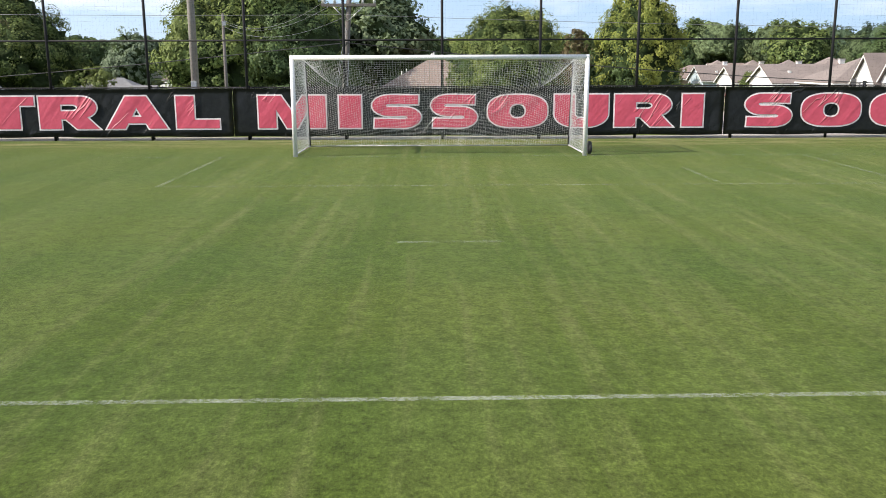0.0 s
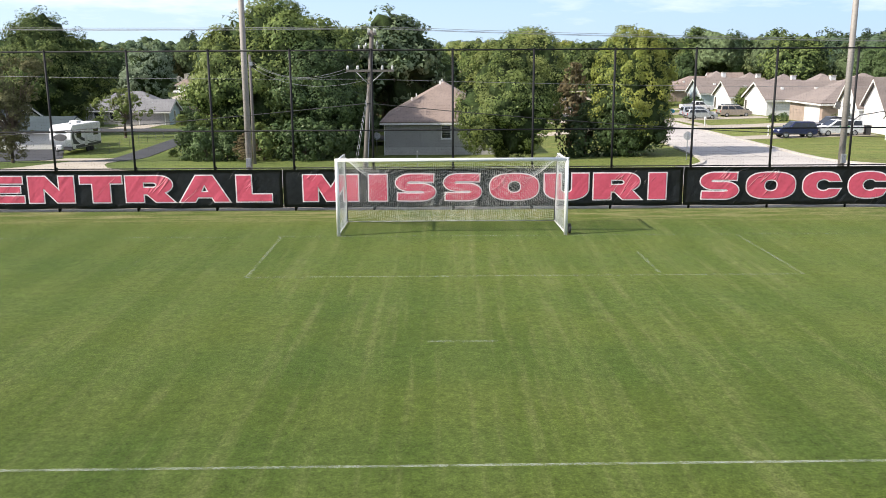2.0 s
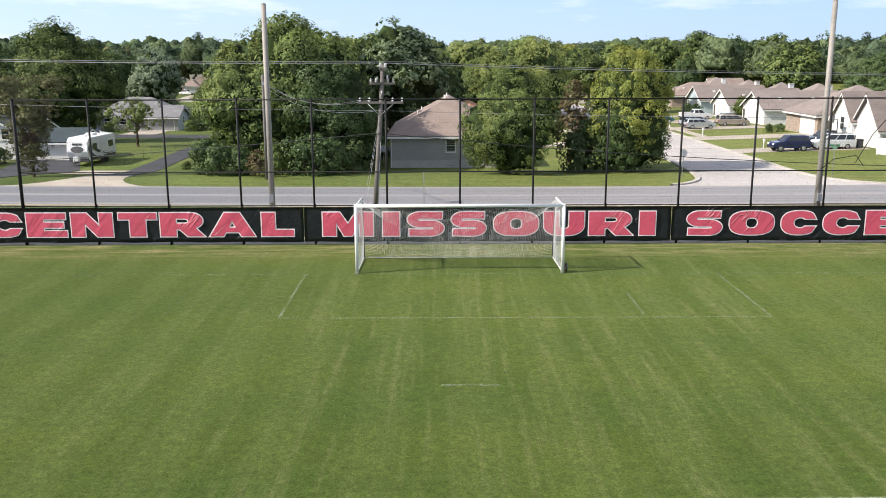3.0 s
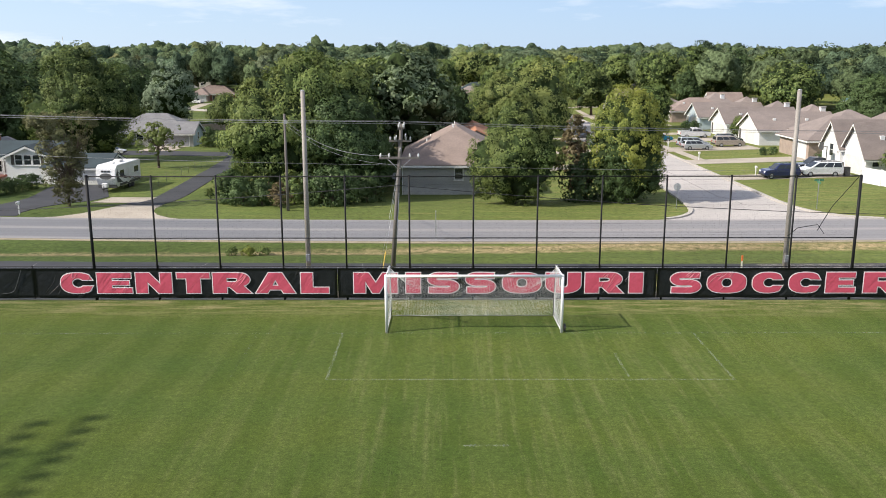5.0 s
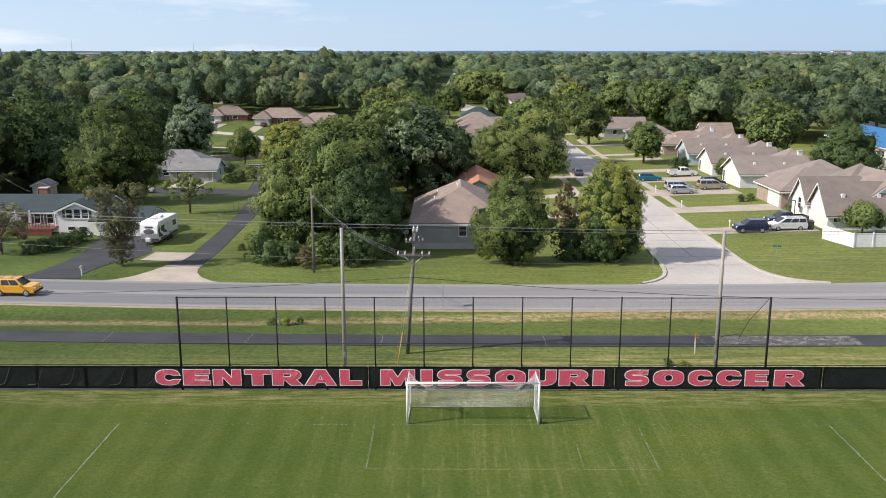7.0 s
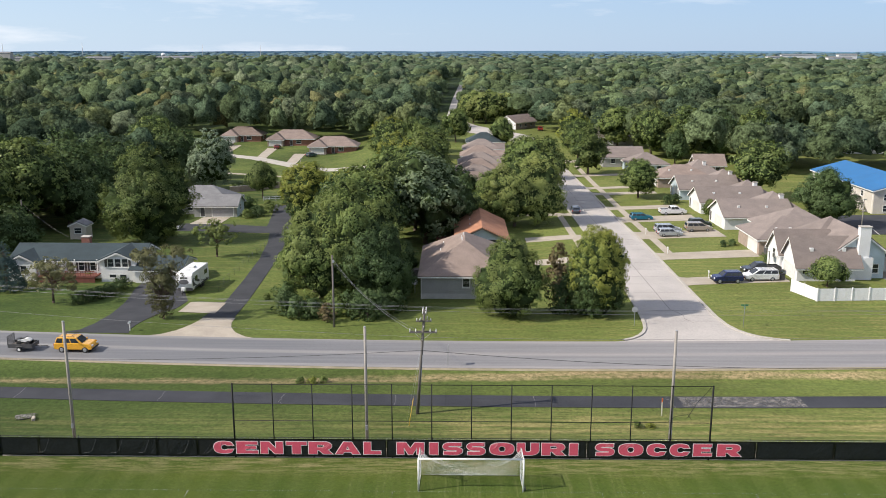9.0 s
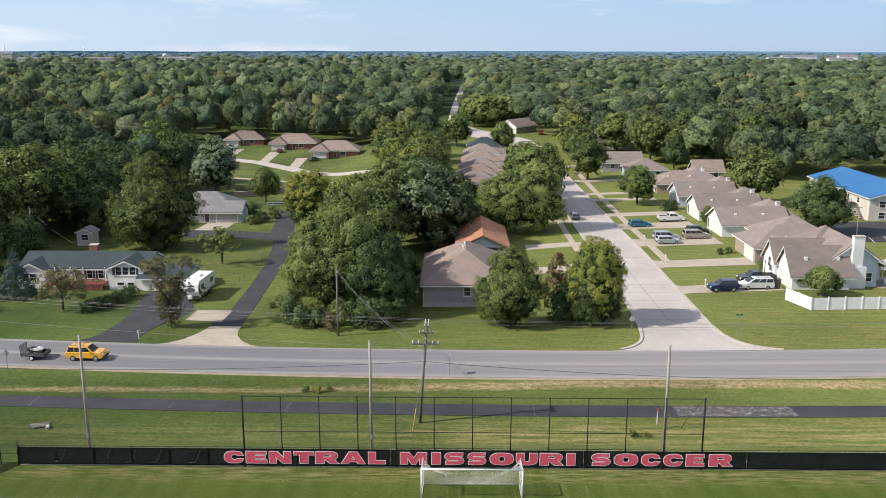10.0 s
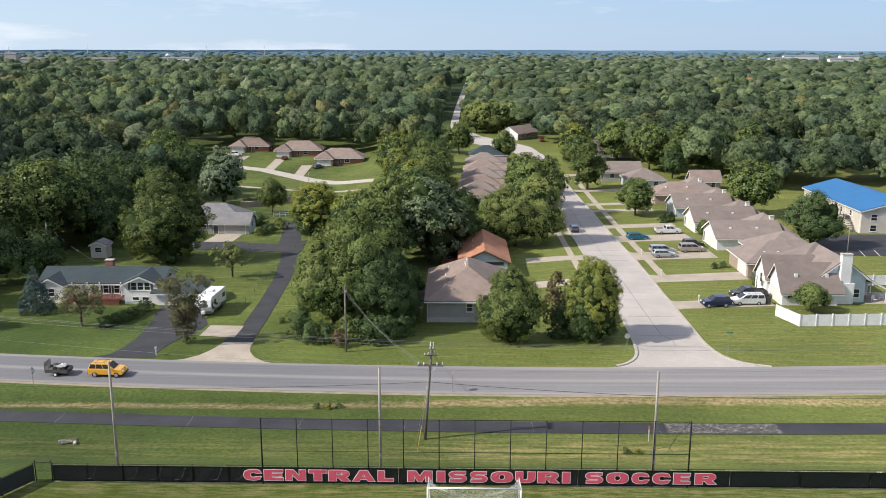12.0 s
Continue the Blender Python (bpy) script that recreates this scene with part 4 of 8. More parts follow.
polyline(bm, [(NX1 - 3.2, 0.1, 3.1), (NX1 - 2.7, 0.15, 3.5), (NX1 - 1.75, 0.2, 3.65), (NX1 - 1.4, 0.2, 3.2)], 0.016)
part("loose_cable", bm, M_BLACK_METAL, stop_net, "loose black cable hanging from the top rail")

tagged(solo("gravel_strip", ribbon(bmesh.new(), [(-36.2, FY), (85, FY)], [(-36.2, FY + 1.9), (85, FY + 1.9)], 0.03, 0.1, 4.0, 6), M_SLAB, "pale gravel strip behind the fence", "gravel strip"), kind="structure")
low_fence = thing("chain_link_fence", pose(0, FY + 0.04, 0), "low black chain-link fence along the end of the pitch", "fence")
for k in range(41):
    x = -36.2 + k * 3.03
    post(low_fence, x, 0.06, 0, 1.66, 0.032)
part("top_rail", tubed((-36.2, 0.06, 1.63), (85, 0.06, 1.63), 0.022, n=8), M_BLACK_METAL, low_fence)
part("bottom_wire", tubed((-36.2, 0.06, 0.05), (85, 0.06, 0.05), 0.006, n=5), M_GALV, low_fence)
part("chain_mesh", chain_link(-36.2, 85, 0.02, 1.62, 0.02, 0.075, 0.0026), M_GALV, low_fence, "galvanised chain-link mesh")


def drape(x, z):
    """How far the vinyl hangs out of its plane."""
    return 0.018 * math.sin(x * 1.9 + 0.8 * math.sin(z * 2.1)) + 0.010 * math.sin(x * 5.3 + z * 4.0)


def screen(x0, x1, label, z0=0.13, z1=1.60, slack=1.0, material=M_SCREEN):
    nx, nz = max(2, int((x1 - x0) / 0.16)), 9
    bm = bmesh.new()
    rows = []
    for i in range(nx + 1):
        x = x0 + (x1 - x0) * i / nx
        col = []
        for j in range(nz + 1):
            z = z0 + (z1 - z0) * j / nz
            edge = min(j, nz - j) / 4
            lift = 0.012 * math.sin(x * 2.07 + 1) if j == 0 else 0
            col.append(bm.verts.new((x, FY - 0.10 - slack * drape(x, z) * min(1, edge), z + lift)))
        rows.append(col)
    for a, b in zip(rows, rows[1:]):
        for j in range(nz):
            bm.faces.new((a[j], b[j], b[j + 1], a[j + 1])).smooth = True
    bmesh.ops.solidify(bm, geom=bm.faces[:], thickness=0.004)
    return solo("windscreen", bm, material, label, "windscreen", "windscreen panels on the fence")


# ---- letters of the banner: heavy wide block capitals ----
def arc(cx, cy, rx, ry, a0, a1, n=10):
    return [(cx + rx * math.cos(radians(a0 + (a1 - a0) * k / n)), cy + ry * math.sin(radians(a0 + (a1 - a0) * k / n))) for k in range(n + 1)]


def oval(x0, x1, y0, y1, power=2.7, n=40):
    cx, cy, rx, ry = (x0 + x1) / 2, (y0 + y1) / 2, (x1 - x0) / 2, (y1 - y0) / 2
    pts = []
    for k in range(n):
        a = 2 * math.pi * k / n
        c, s = math.cos(a), math.sin(a)
        pts.append((cx + rx * math.copysign(abs(c) ** (2 / power), c), cy + ry * math.copysign(abs(s) ** (2 / power), s)))
    return pts


def swept(line, half):
    left, right = offset_line(line, half), offset_line(line, -half)
    return left + right[::-1]


def glyph(ch):
    """Outlines of a capital in a box one wide and one high."""
    if ch == "I":
        return [[(0, 0), (1, 0), (1, 1), (0, 1)]]
    if ch == "L":
        return [[(0, 0), (1, 0), (1, 0.27), (0.42, 0.27), (0.42, 1), (0, 1)]]
    if ch == "T":
        return [[(0, 1), (0, 0.73), (0.29, 0.73), (0.29, 0), (0.71, 0), (0.71, 0.73), (1, 0.73), (1, 1)]]
    if ch == "E":
        return [[(0, 0), (1, 0), (1, 0.25), (0.42, 0.25), (0.42, 0.39), (0.92, 0.39), (0.92, 0.61), (0.42, 0.61), (0.42, 0.75), (0.98, 0.75), (0.98, 1), (0, 1)]]
    if ch == "N":
        return [[(0, 0), (0.32, 0), (0.32, 0.56), (0.62, 0), (1, 0), (1, 1), (0.68, 1), (0.68, 0.44), (0.38, 1), (0, 1)]]
    if ch == "M":
        return [[(0, 0), (0.26, 0), (0.26, 0.58), (0.42, 0), (0.58, 0), (0.74, 0.58), (0.74, 0), (1, 0), (1, 1), (0.66, 1), (0.5, 0.5), (0.34, 1), (0, 1)]]
    if ch == "A":
        return [[(0, 0), (0.30, 0), (0.355, 0.17), (0.645, 0.17), (0.70, 0), (1, 0), (0.67, 1), (0.33, 1)], [(0.42, 0.37), (0.58, 0.37), (0.5, 0.66)]]
    if ch == "O":
        return [oval(0, 1, 0, 1), oval(0.36, 0.64, 0.27, 0.73, 2.3)]
    if ch == "U":
        return [[(0, 1), (0, 0.4)] + arc(0.4, 0.4, 0.4, 0.4, 180, 270) + arc(0.6, 0.4, 0.4, 0.4, 270, 360) + [(1, 1), (0.63, 1), (0.63, 0.42)] + arc(0.5, 0.40, 0.13, 0.14, 0, -180, 8) + [(0.37, 1)]]
    if ch == "R":
        outer = [(0, 0), (0.36, 0), (0.36, 0.30), (0.44, 0.30), (0.62, 0), (1, 0), (0.80, 0.36)] + arc(0.70, 0.67, 0.27, 0.33, -50, 90, 12) + [(0, 1)]
        return [outer, [(0.36, 0.55)] + arc(0.56, 0.655, 0.09, 0.105, -90, 90, 8) + [(0.36, 0.76)]]
    if ch == "C":
        o = [p for p in arc(0.5, 0.5, 0.5, 0.5, 38, 322, 36)]
        i = [p for p in arc(0.53, 0.5, 0.19, 0.235, 322, 38, 24)]
        o = [(0.5 + math.copysign(abs((x - 0.5) * 2) ** 0.8, x - 0.5) / 2, 0.5 + math.copysign(abs((y - 0.5) * 2) ** 0.8, y - 0.5) / 2) for x, y in o]
        return [[(0.96, 0.66)] + o[1:-1] + [(0.96, 0.34), (0.66, 0.34)] + i[2:-2] + [(0.66, 0.66)]]
    line = [(0.93, 0.86), (0.60, 0.87)] + arc(0.36, 0.685, 0.21, 0.185, 90, 270, 12) + arc(0.64, 0.315, 0.21, 0.185, 90, -90, 12) + [(0.40, 0.13), (0.06, 0.14)]
    return [swept(line, 0.135)]


def letter(ch, x0, x1, parent):
    """A capital cut from print, with a white border behind it."""
    z0, z1, edge = 0.345, 1.425, 0.045
    made = []
    for grow, depth, material in ((0.0, 0.004, M_PINK), (edge, 0.003, M_PRINT_WHITE)):
        cu = bpy.data.curves.new("letter", "CURVE")
        cu.dimensions, cu.fill_mode, cu.extrude, cu.offset = "2D", "BOTH", depth, grow
        for outline in glyph(ch):
            sp = cu.splines.new("POLY")
            sp.points.add(len(outline) - 1)
            sp.use_cyclic_u = True
            for p, (u, v) in zip(sp.points, outline):
                p.co = (x0 + edge + (x1 - x0 - 2 * edge) * u, z0 + edge + (z1 - z0 - 2 * edge) * v, 0, 1)
        tmp = bpy.data.objects.new("tmp", cu)
        me = bpy.data.meshes.new_from_object(tmp)
        bpy.data.objects.remove(tmp)
        me.materials.append(material)
        made.append(me)
    up = pose(0, FY - 0.148, 0, 90)
    ob = new("letter_" + ch.lower(), made[0])
    ob.matrix_basis = parent.matrix_basis.inverted() @ up
    ob.parent = parent
    rim = new("letter_border", made[1])
    rim.parent = ob
    rim.matrix_basis = pose(0, 0, -0.008)
    return ob


WORDS = (
    ("CENTRAL", (-20.9, -6.38), ((-19.68, -18.02), (-17.94, -16.19), (-16.08, -14.28), (-14.11, -12.45), (-12.39, -10.48), (-10.34, -8.37), (-8.17, -6.76))),
    ("MISSOURI", (-6.36, 8.92), ((-5.63, -3.46), (-3.13, -2.36), (-2.13, -0.48), (-0.30, 1.27), (1.49, 3.43), (3.57, 5.33), (5.45, 7.35), (7.56, 8.30))),
    ("SOCCER", (8.94, 21.8), ((9.51, 11.11), (11.31, 13.25), (13.47, 15.05), (15.22, 16.85), (16.99, 18.49), (18.80, 20.70))),
)
for word, (x0, x1), spans in WORDS:
    ob = screen(x0, x1, "black vinyl banner with wide red capitals edged in white", slack=1.0)
    ob.name = "banner"
    tagged(ob, category="banner", group="banner sections")
    for ch, (a, b) in zip(word, spans):
        letter(ch, a, b, ob)
x = -36.15
for w in (3.0, 3.1, 3.0, 3.05, 3.1):
    ob = screen(x + 0.002, x + w - 0.002, "plain black vinyl windscreen panel with slack folds", slack=1.5, material=M_PLAIN)
    for at in (-32.34, -28.7, -26.65, -24.6, -21.5):
        if x < at - 0.7 < x + w:
            bm = bmesh.new()
            polyline(bm, [(at - k, FY - 0.135, z) for k, z in ((0.0, 1.52), (0.12, 1.2), (0.25, 0.85), (0.36, 0.6), (0.46, 0.47), (0.60, 0.40), (0.80, 0.37), (1.0, 0.38))], 0.011, 6)
            part("fold", bm, M_FOLD, ob, "sagging fold in the vinyl, caught light put into its colour")
    x += w
x = 21.82
for k in range(10):
    screen(x + 0.002, x + 5.918, "plain black vinyl windscreen panel tied to the fence", slack=1.2, material=M_PLAIN)
    x += 5.92
# the corner: a gate bay and the side fence
gate = thing("fence_gate", pose(-36.2, FY + 0.1, 0), "narrow black chain-link gate at the fence corner", "gate")
for x in (-1.55, -0.12):
    part("gate_post", tubed((x, 0, 0), (x, 0, 1.95), 0.045, n=10), M_BLACK_METAL, gate)
for z in (0.12, 0.95, 1.75):
    part("gate_rail", tubed((-1.5, 0, z), (-0.15, 0, z), 0.02, n=8), M_BLACK_METAL, gate)
part("gate_mesh", chain_link(-1.5, -0.15, 0.12, 1.75, 0.0, 0.075, 0.002), M_BLACK_METAL, gate)
side_fence = thing("side_fence", pose(-37.85, FY + 0.1, 0, 0, 0, 61), "black windscreened side fence of the pitch", "fence")
bm = bmesh.new()
for k in range(10):
    x = -0.06 - k * 3
    part("post", tubed((x, 0, 0), (x, 0, 1.75), 0.035, n=10), M_BLACK_METAL, side_fence)
part("windscreen", boxed(-27, -0.1, -0.06, -0.052, 0.12, 1.62), M_SCREEN, side_fence, "black vinyl windscreen")
part("top_rail", tubed((-27, 0, 1.68), (-0.06, 0, 1.68), 0.022, n=8), M_BLACK_METAL, side_fence)

# ---- floodlight-height poles behind the fence ----
for x, y, top in ((-8.1, 7.35, 9.85), (15.6, 6.55, 9.9), (-31.4, 7.3, 10.2)):
    z = gz(x, y)
    p = thing("pole", pose(x, y, z), "tall plain weathered grey pole in the grass", "pole", "tall grey poles")
    part("shaft", tubed((0, 0, -0.3), (0, 0, top - z), 0.135, 0.105, n=14), M_POLE_GREY, p)
    part("cap", tubed((0, 0, top - z), (0, 0, top - z + 0.05), 0.11, 0.07, n=14), M_GALV, p)
    part("junction_box", soft(boxed(-0.09, 0.09, -0.22, -0.10, 1.6, 1.95), 0.01), M_GALV, p)
# ---- houses ----
def slope_solid(bm, quad, t=0.14):
    """A roof plane with thickness."""
    a = [Vector(p) for p in quad]
    n = (a[1] - a[0]).cross(a[2] - a[0]).normalized()
    if n.z < 0:
        n = -n
    top = [bm.verts.new(p) for p in a]
    low = [bm.verts.new(p - Vector((0, 0, t))) for p in a]
    bm.faces.new(top)
    bm.faces.new(low[::-1])
    for i in range(len(a)):
        j = (i + 1) % len(a)
        bm.faces.new((top[i], low[i], low[j], top[j]))


def roof(parent, x0, x1, y0, y1, z, rise, kind, material, over=0.45, trim=None):
    """A hip roof, or a gable roof with its ridge along x ('gx') or y ('gy')."""
    X0, X1, Y0, Y1 = x0 - over, x1 + over, y0 - over, y1 + over
    cx, cy = (X0 + X1) / 2, (Y0 + Y1) / 2
    half = min(X1 - X0, Y1 - Y0) / 2
    slope = rise / (half - over) if half > over else 1
    top = z + rise
    z = z - slope * over
    bm = bmesh.new()
    if kind == "hip":
        if X1 - X0 >= Y1 - Y0:
            r0, r1 = (X0 + half, cy, top), (X1 - half - 0.001, cy, top)
        else:
            r0, r1 = (cx, Y0 + half, top), (cx, Y1 - half - 0.001, top)
        A, B, C, D = (X0, Y0, z), (X1, Y0, z), (X1, Y1, z), (X0, Y1, z)
        if X1 - X0 >= Y1 - Y0:
            faces = ((A, B, r1, r0), (B, C, r1), (C, D, r0, r1), (D, A, r0))
        else:
            faces = ((A, B, r0), (B, C, r1, r0), (C, D, r1), (D, A, r0, r1))
        ridge = [(r0, r1)] + [(p, q) for p, q in ((A, r0), (B, r1 if X1 - X0 >= Y1 - Y0 else r0), (C, r1), (D, r0 if X1 - X0 >= Y1 - Y0 else r1))]
    elif kind == "gx":
        faces = (((X0, Y0, z), (X1, Y0, z), (X1, cy, top), (X0, cy, top)), ((X1, Y1, z), (X0, Y1, z), (X0, cy, top), (X1, cy, top)))
        ridge = [((X0, cy, top), (X1, cy, top))]
    else:
        faces = (((X0, Y1, z), (X0, Y0, z), (cx, Y0, top), (cx, Y1, top)), ((X1, Y0, z), (X1, Y1, z), (cx, Y1, top), (cx, Y0, top)))
        ridge = [((cx, Y0, top), (cx, Y1, top))]
    vs = {}
    for f in faces:
        up = [vs.setdefault(p, bm.verts.new(p)) for p in f]
        bm.faces.new(up)
    bmesh.ops.recalc_face_normals(bm, faces=bm.faces[:])
    bmesh.ops.solidify(bm, geom=bm.faces[:], thickness=-0.13)
    ob = part("roof", bm, material, parent)
    bm = bmesh.new()
    for a, b in ridge:
        tube(bm, Vector(a) + Vector((0, 0, 0.02)), Vector(b) + Vector((0, 0, 0.02)), 0.09, n=6)
    part("ridge_cap", bm, material, ob)
    # gutter boards along the eaves
    bm = bmesh.new()
    if kind in ("hip", "gx"):
        box(bm, X0, X1, Y0 - 0.04, Y0 - 0.005, z - 0.20, z + 0.0)
        box(bm, X0, X1, Y1 + 0.005, Y1 + 0.04, z - 0.20, z + 0.0)
    if kind in ("hip", "gy"):
        box(bm, X0 - 0.04, X0 - 0.005, Y0, Y1, z - 0.20, z + 0.0)
        box(bm, X1 + 0.005, X1 + 0.04, Y0, Y1, z - 0.20, z + 0.0)
    if kind != "hip":
        for end in (0, 1):
            for f in faces:
                lo, hi = (f[0], f[3]) if end else (f[1], f[2])
                lo, hi = Vector(lo), Vector(hi)
                out = Vector((0.02 if lo.x > cx else -0.02, 0, 0)) if kind == "gx" else Vector((0, 0.02 if lo.y > cy else -0.02, 0))
                v = [bm.verts.new(p + out) for p in (lo, hi, hi - Vector((0, 0, 0.26)), lo - Vector((0, 0, 0.26)))]
                bm.faces.new(v)
    part("eaves_board", bm, trim or M_TRIM, ob)
    return ob


def block(parent, x0, x1, y0, y1, z0, z1, material, kind="", rise=0.0, name="wall"):
    """A wall block that takes in the gable under a roof."""
    bm = boxed(x0, x1, y0, y1, z0, z1)
    if kind in ("gx", "gy"):
        if kind == "gx":
            prof = [(y0 + 0.01, z1), (y1 - 0.01, z1), ((y0 + y1) / 2, z1 + rise - 0.12)]
            a = [bm.verts.new((x0, p, q)) for p, q in prof]
            b = [bm.verts.new((x1, p, q)) for p, q in prof]
        else:
            prof = [(x0 + 0.01, z1), (x1 - 0.01, z1), ((x0 + x1) / 2, z1 + rise - 0.12)]
            a = [bm.verts.new((p, y0, q)) for p, q in prof]
            b = [bm.verts.new((p, y1, q)) for p, q in prof]
        bm.faces.new(a)
        bm.faces.new(b[::-1])
        for i in range(3):
            bm.faces.new((a[i], b[i], b[(i + 1) % 3], a[(i + 1) % 3]))
        bmesh.ops.recalc_face_normals(bm, faces=bm.faces[:])
    return part(name, bm, material, parent)


def on_face(face, u, w, z0, z1, out, deep):
    """A box that stands proud of a wall: face is 's', 'n', 'w' or 'e' with the wall's place."""
    side, at = face
    lo, hi = u - w / 2, u + w / 2
    if side == "s":
        return boxed(lo, hi, at - out, at + deep, z0, z1)
    if side == "n":
        return boxed(lo, hi, at - deep, at + out, z0, z1)
    if side == "w":
        return boxed(at - out, at + deep, lo, hi, z0, z1)
    return boxed(at - deep, at + out, lo, hi, z0, z1)


def ring(face, u, w, z0, z1, t, out):
    side, at = face
    bm = bmesh.new()
    for a, b, c, d in ((u - w / 2, u + w / 2, z0, z0 + t), (u - w / 2, u + w / 2, z1 - t, z1), (u - w / 2, u - w / 2 + t, z0 + t, z1 - t), (u + w / 2 - t, u + w / 2, z0 + t, z1 - t)):
        if side in "sn":
            box(bm, a, b, *((at - out, at) if side == "s" else (at, at + out)), c, d)
        else:
            box(bm, *((at - out, at) if side == "w" else (at, at + out)), a, b, c, d)
    return bm


def window(parent, face, u, z, w=1.0, h=1.2, bars=1):
    fr = part("window", ring(face, u, w + 0.2, z - 0.1, z + h + 0.1, 0.1, 0.06), M_TRIM, parent, "white-framed window")
    part("pane", on_face(face, u, w, z, z + h, 0.015, 0.02), M_PANE, fr, "dark reflecting pane")
    if bars:
        part("glazing_bar", on_face(face, u, w, z + h / 2 - 0.025, z + h / 2 + 0.025, 0.04, 0.0), M_TRIM, fr)
    part("sill", on_face(face, u, w + 0.3, z - 0.15, z - 0.1, 0.1, 0.0), M_TRIM, fr)
    return fr


def garage_door(parent, face, u, z, w, h, material):
    door = part("garage_door", on_face(face, u, w, z, z + h, 0.03, 0.02), material, parent, "panelled garage door")
    for k in range(4):
        part("door_panel", on_face(face, u, w - 0.12, z + 0.05 + k * h / 4, z + (k + 1) * h / 4 - 0.03, 0.05, 0.0), material, door)
    part("door_frame", ring(face, u, w + 0.24, z - 0.02, z + h + 0.14, 0.12, 0.06), M_TRIM, parent)
    return door


def front_door(parent, face, u, z, material=None):
    d = part("door", on_face(face, u, 0.95, z, z + 2.05, 0.03, 0.02), material or M_DARK_DOOR, parent, "closed front door")
    part("door_frame", ring(face, u, 1.15, z - 0.02, z + 2.15, 0.1, 0.05), M_TRIM, parent)
    return d


def vent(parent, x, y, z, r=0.06, h=0.5):
    part("vent_pipe", tubed((x, y, z - 0.3), (x, y, z + h), r, n=8), M_TRIM, parent, "white roof vent pipe")


def chimney(parent, x0, x1, y0, y1, z0, z1, material):
    c = part("chimney", boxed(x0, x1, y0, y1, z0, z1), material, parent)
    part("chimney_cap", boxed(x0 - 0.08, x1 + 0.08, y0 - 0.08, y1 + 0.08, z1, z1 + 0.12), M_KERB, c)
    return c


def house_at(x, y, label, group=""):
    return thing("house", pose(x, y, gz(x, y)), label, "house", group)


# the grey house at the corner, with a brown hip roof
h = house_at(0.3, 73, "single-storey grey house with a brown hip roof on a lawn")
block(h, -6.2, 6.2, -9.3, 9.3, -0.6, 0.8, M_FOUND, name="foundation")
block(h, -6.19, 6.19, -9.29, 9.29, 0.8, 3.65, M_SIDING_GREY)
for k in range(11):
    part("siding_board", boxed(-6.215, 6.215, -9.315, -9.29, 0.84 + k * 0.25, 0.86 + k * 0.25), M_SIDING_GREY, h)
roof(h, -6.2, 6.2, -9.3, 9.3, 3.65, 3.5, "hip", M_SHINGLE, 0.5)
window(h, ("s", -9.29), 0.15, 1.75, 0.9, 1.25)
for u in (-4, 1, 6):
    window(h, ("w", -6.19), u, 1.6, 0.9, 1.25)
for x, y in ((-3.6, -1.5), (-3.2, 2.5), (-0.4, -2.2), (-0.5, -0.5), (-0.2, 0.9)):
    vent(h, x, y, 3.65 + 3.5 * (6.2 + x) / 6.2, 0.06, 0.55)
part("downpipe", boxed(-6.32, -6.22, -9.42, -9.32, 0.0, 3.4), M_TRIM, h)
part("side_deck", boxed(-9.2, -6.2, 0.5, 6.0, 0.6, 0.75), M_POLE_WOOD, h, "weathered timber side deck")
for x in (-9.1, -6.4):
    for y in (0.6, 5.9):
        part("deck_post", boxed(x - 0.05, x + 0.05, y - 0.05, y + 0.05, -0.3, 1.7), M_POLE_WOOD, h)
part("deck_rail", boxed(-9.2, -6.2, 0.5, 0.56, 1.6, 1.7), M_POLE_WOOD, h)
# the next one, with a rust-coloured gable roof
h = house_at(3.5, 100, "pale house with a weathered rust-orange gable roof")
block(h, -4.2, 4.2, -9.3, 8.6, -0.3, 3.0, M_SIDING_BLUE, "gy", 2.0)
roof(h, -4.2, 4.2, -9.3, 8.6, 3.0, 2.0, "gy", M_SHINGLE_ORANGE, 0.6, M_DARK_DOOR)
win = part("window", ring(("s", -9.3), 1.9, 3.2, 2.2, 2.85, 0.12, 0.06), M_DARK_DOOR, h, "wide low window under the gable")
part("pane", on_face(("s", -9.3), 1.9, 3.0, 2.3, 2.75, 0.03, 0.0), M_PANE, win)
for y in (-3, 2, 5):
    vent(h, -2.0, y, 4.1, 0.06, 0.4)
part("deck", boxed(-8.0, -4.2, -4, 2, 0.9, 1.05), M_DECK, h, "brown timber deck")
for x in (-7.9, -4.4):
    part("deck_post", boxed(x - 0.05, x + 0.05, -3.95, -3.85, -0.3, 1.9), M_DECK, h)
part("deck_rail", boxed(-8.0, -4.2, -3.95, -3.88, 1.85, 1.95), M_DECK, h)
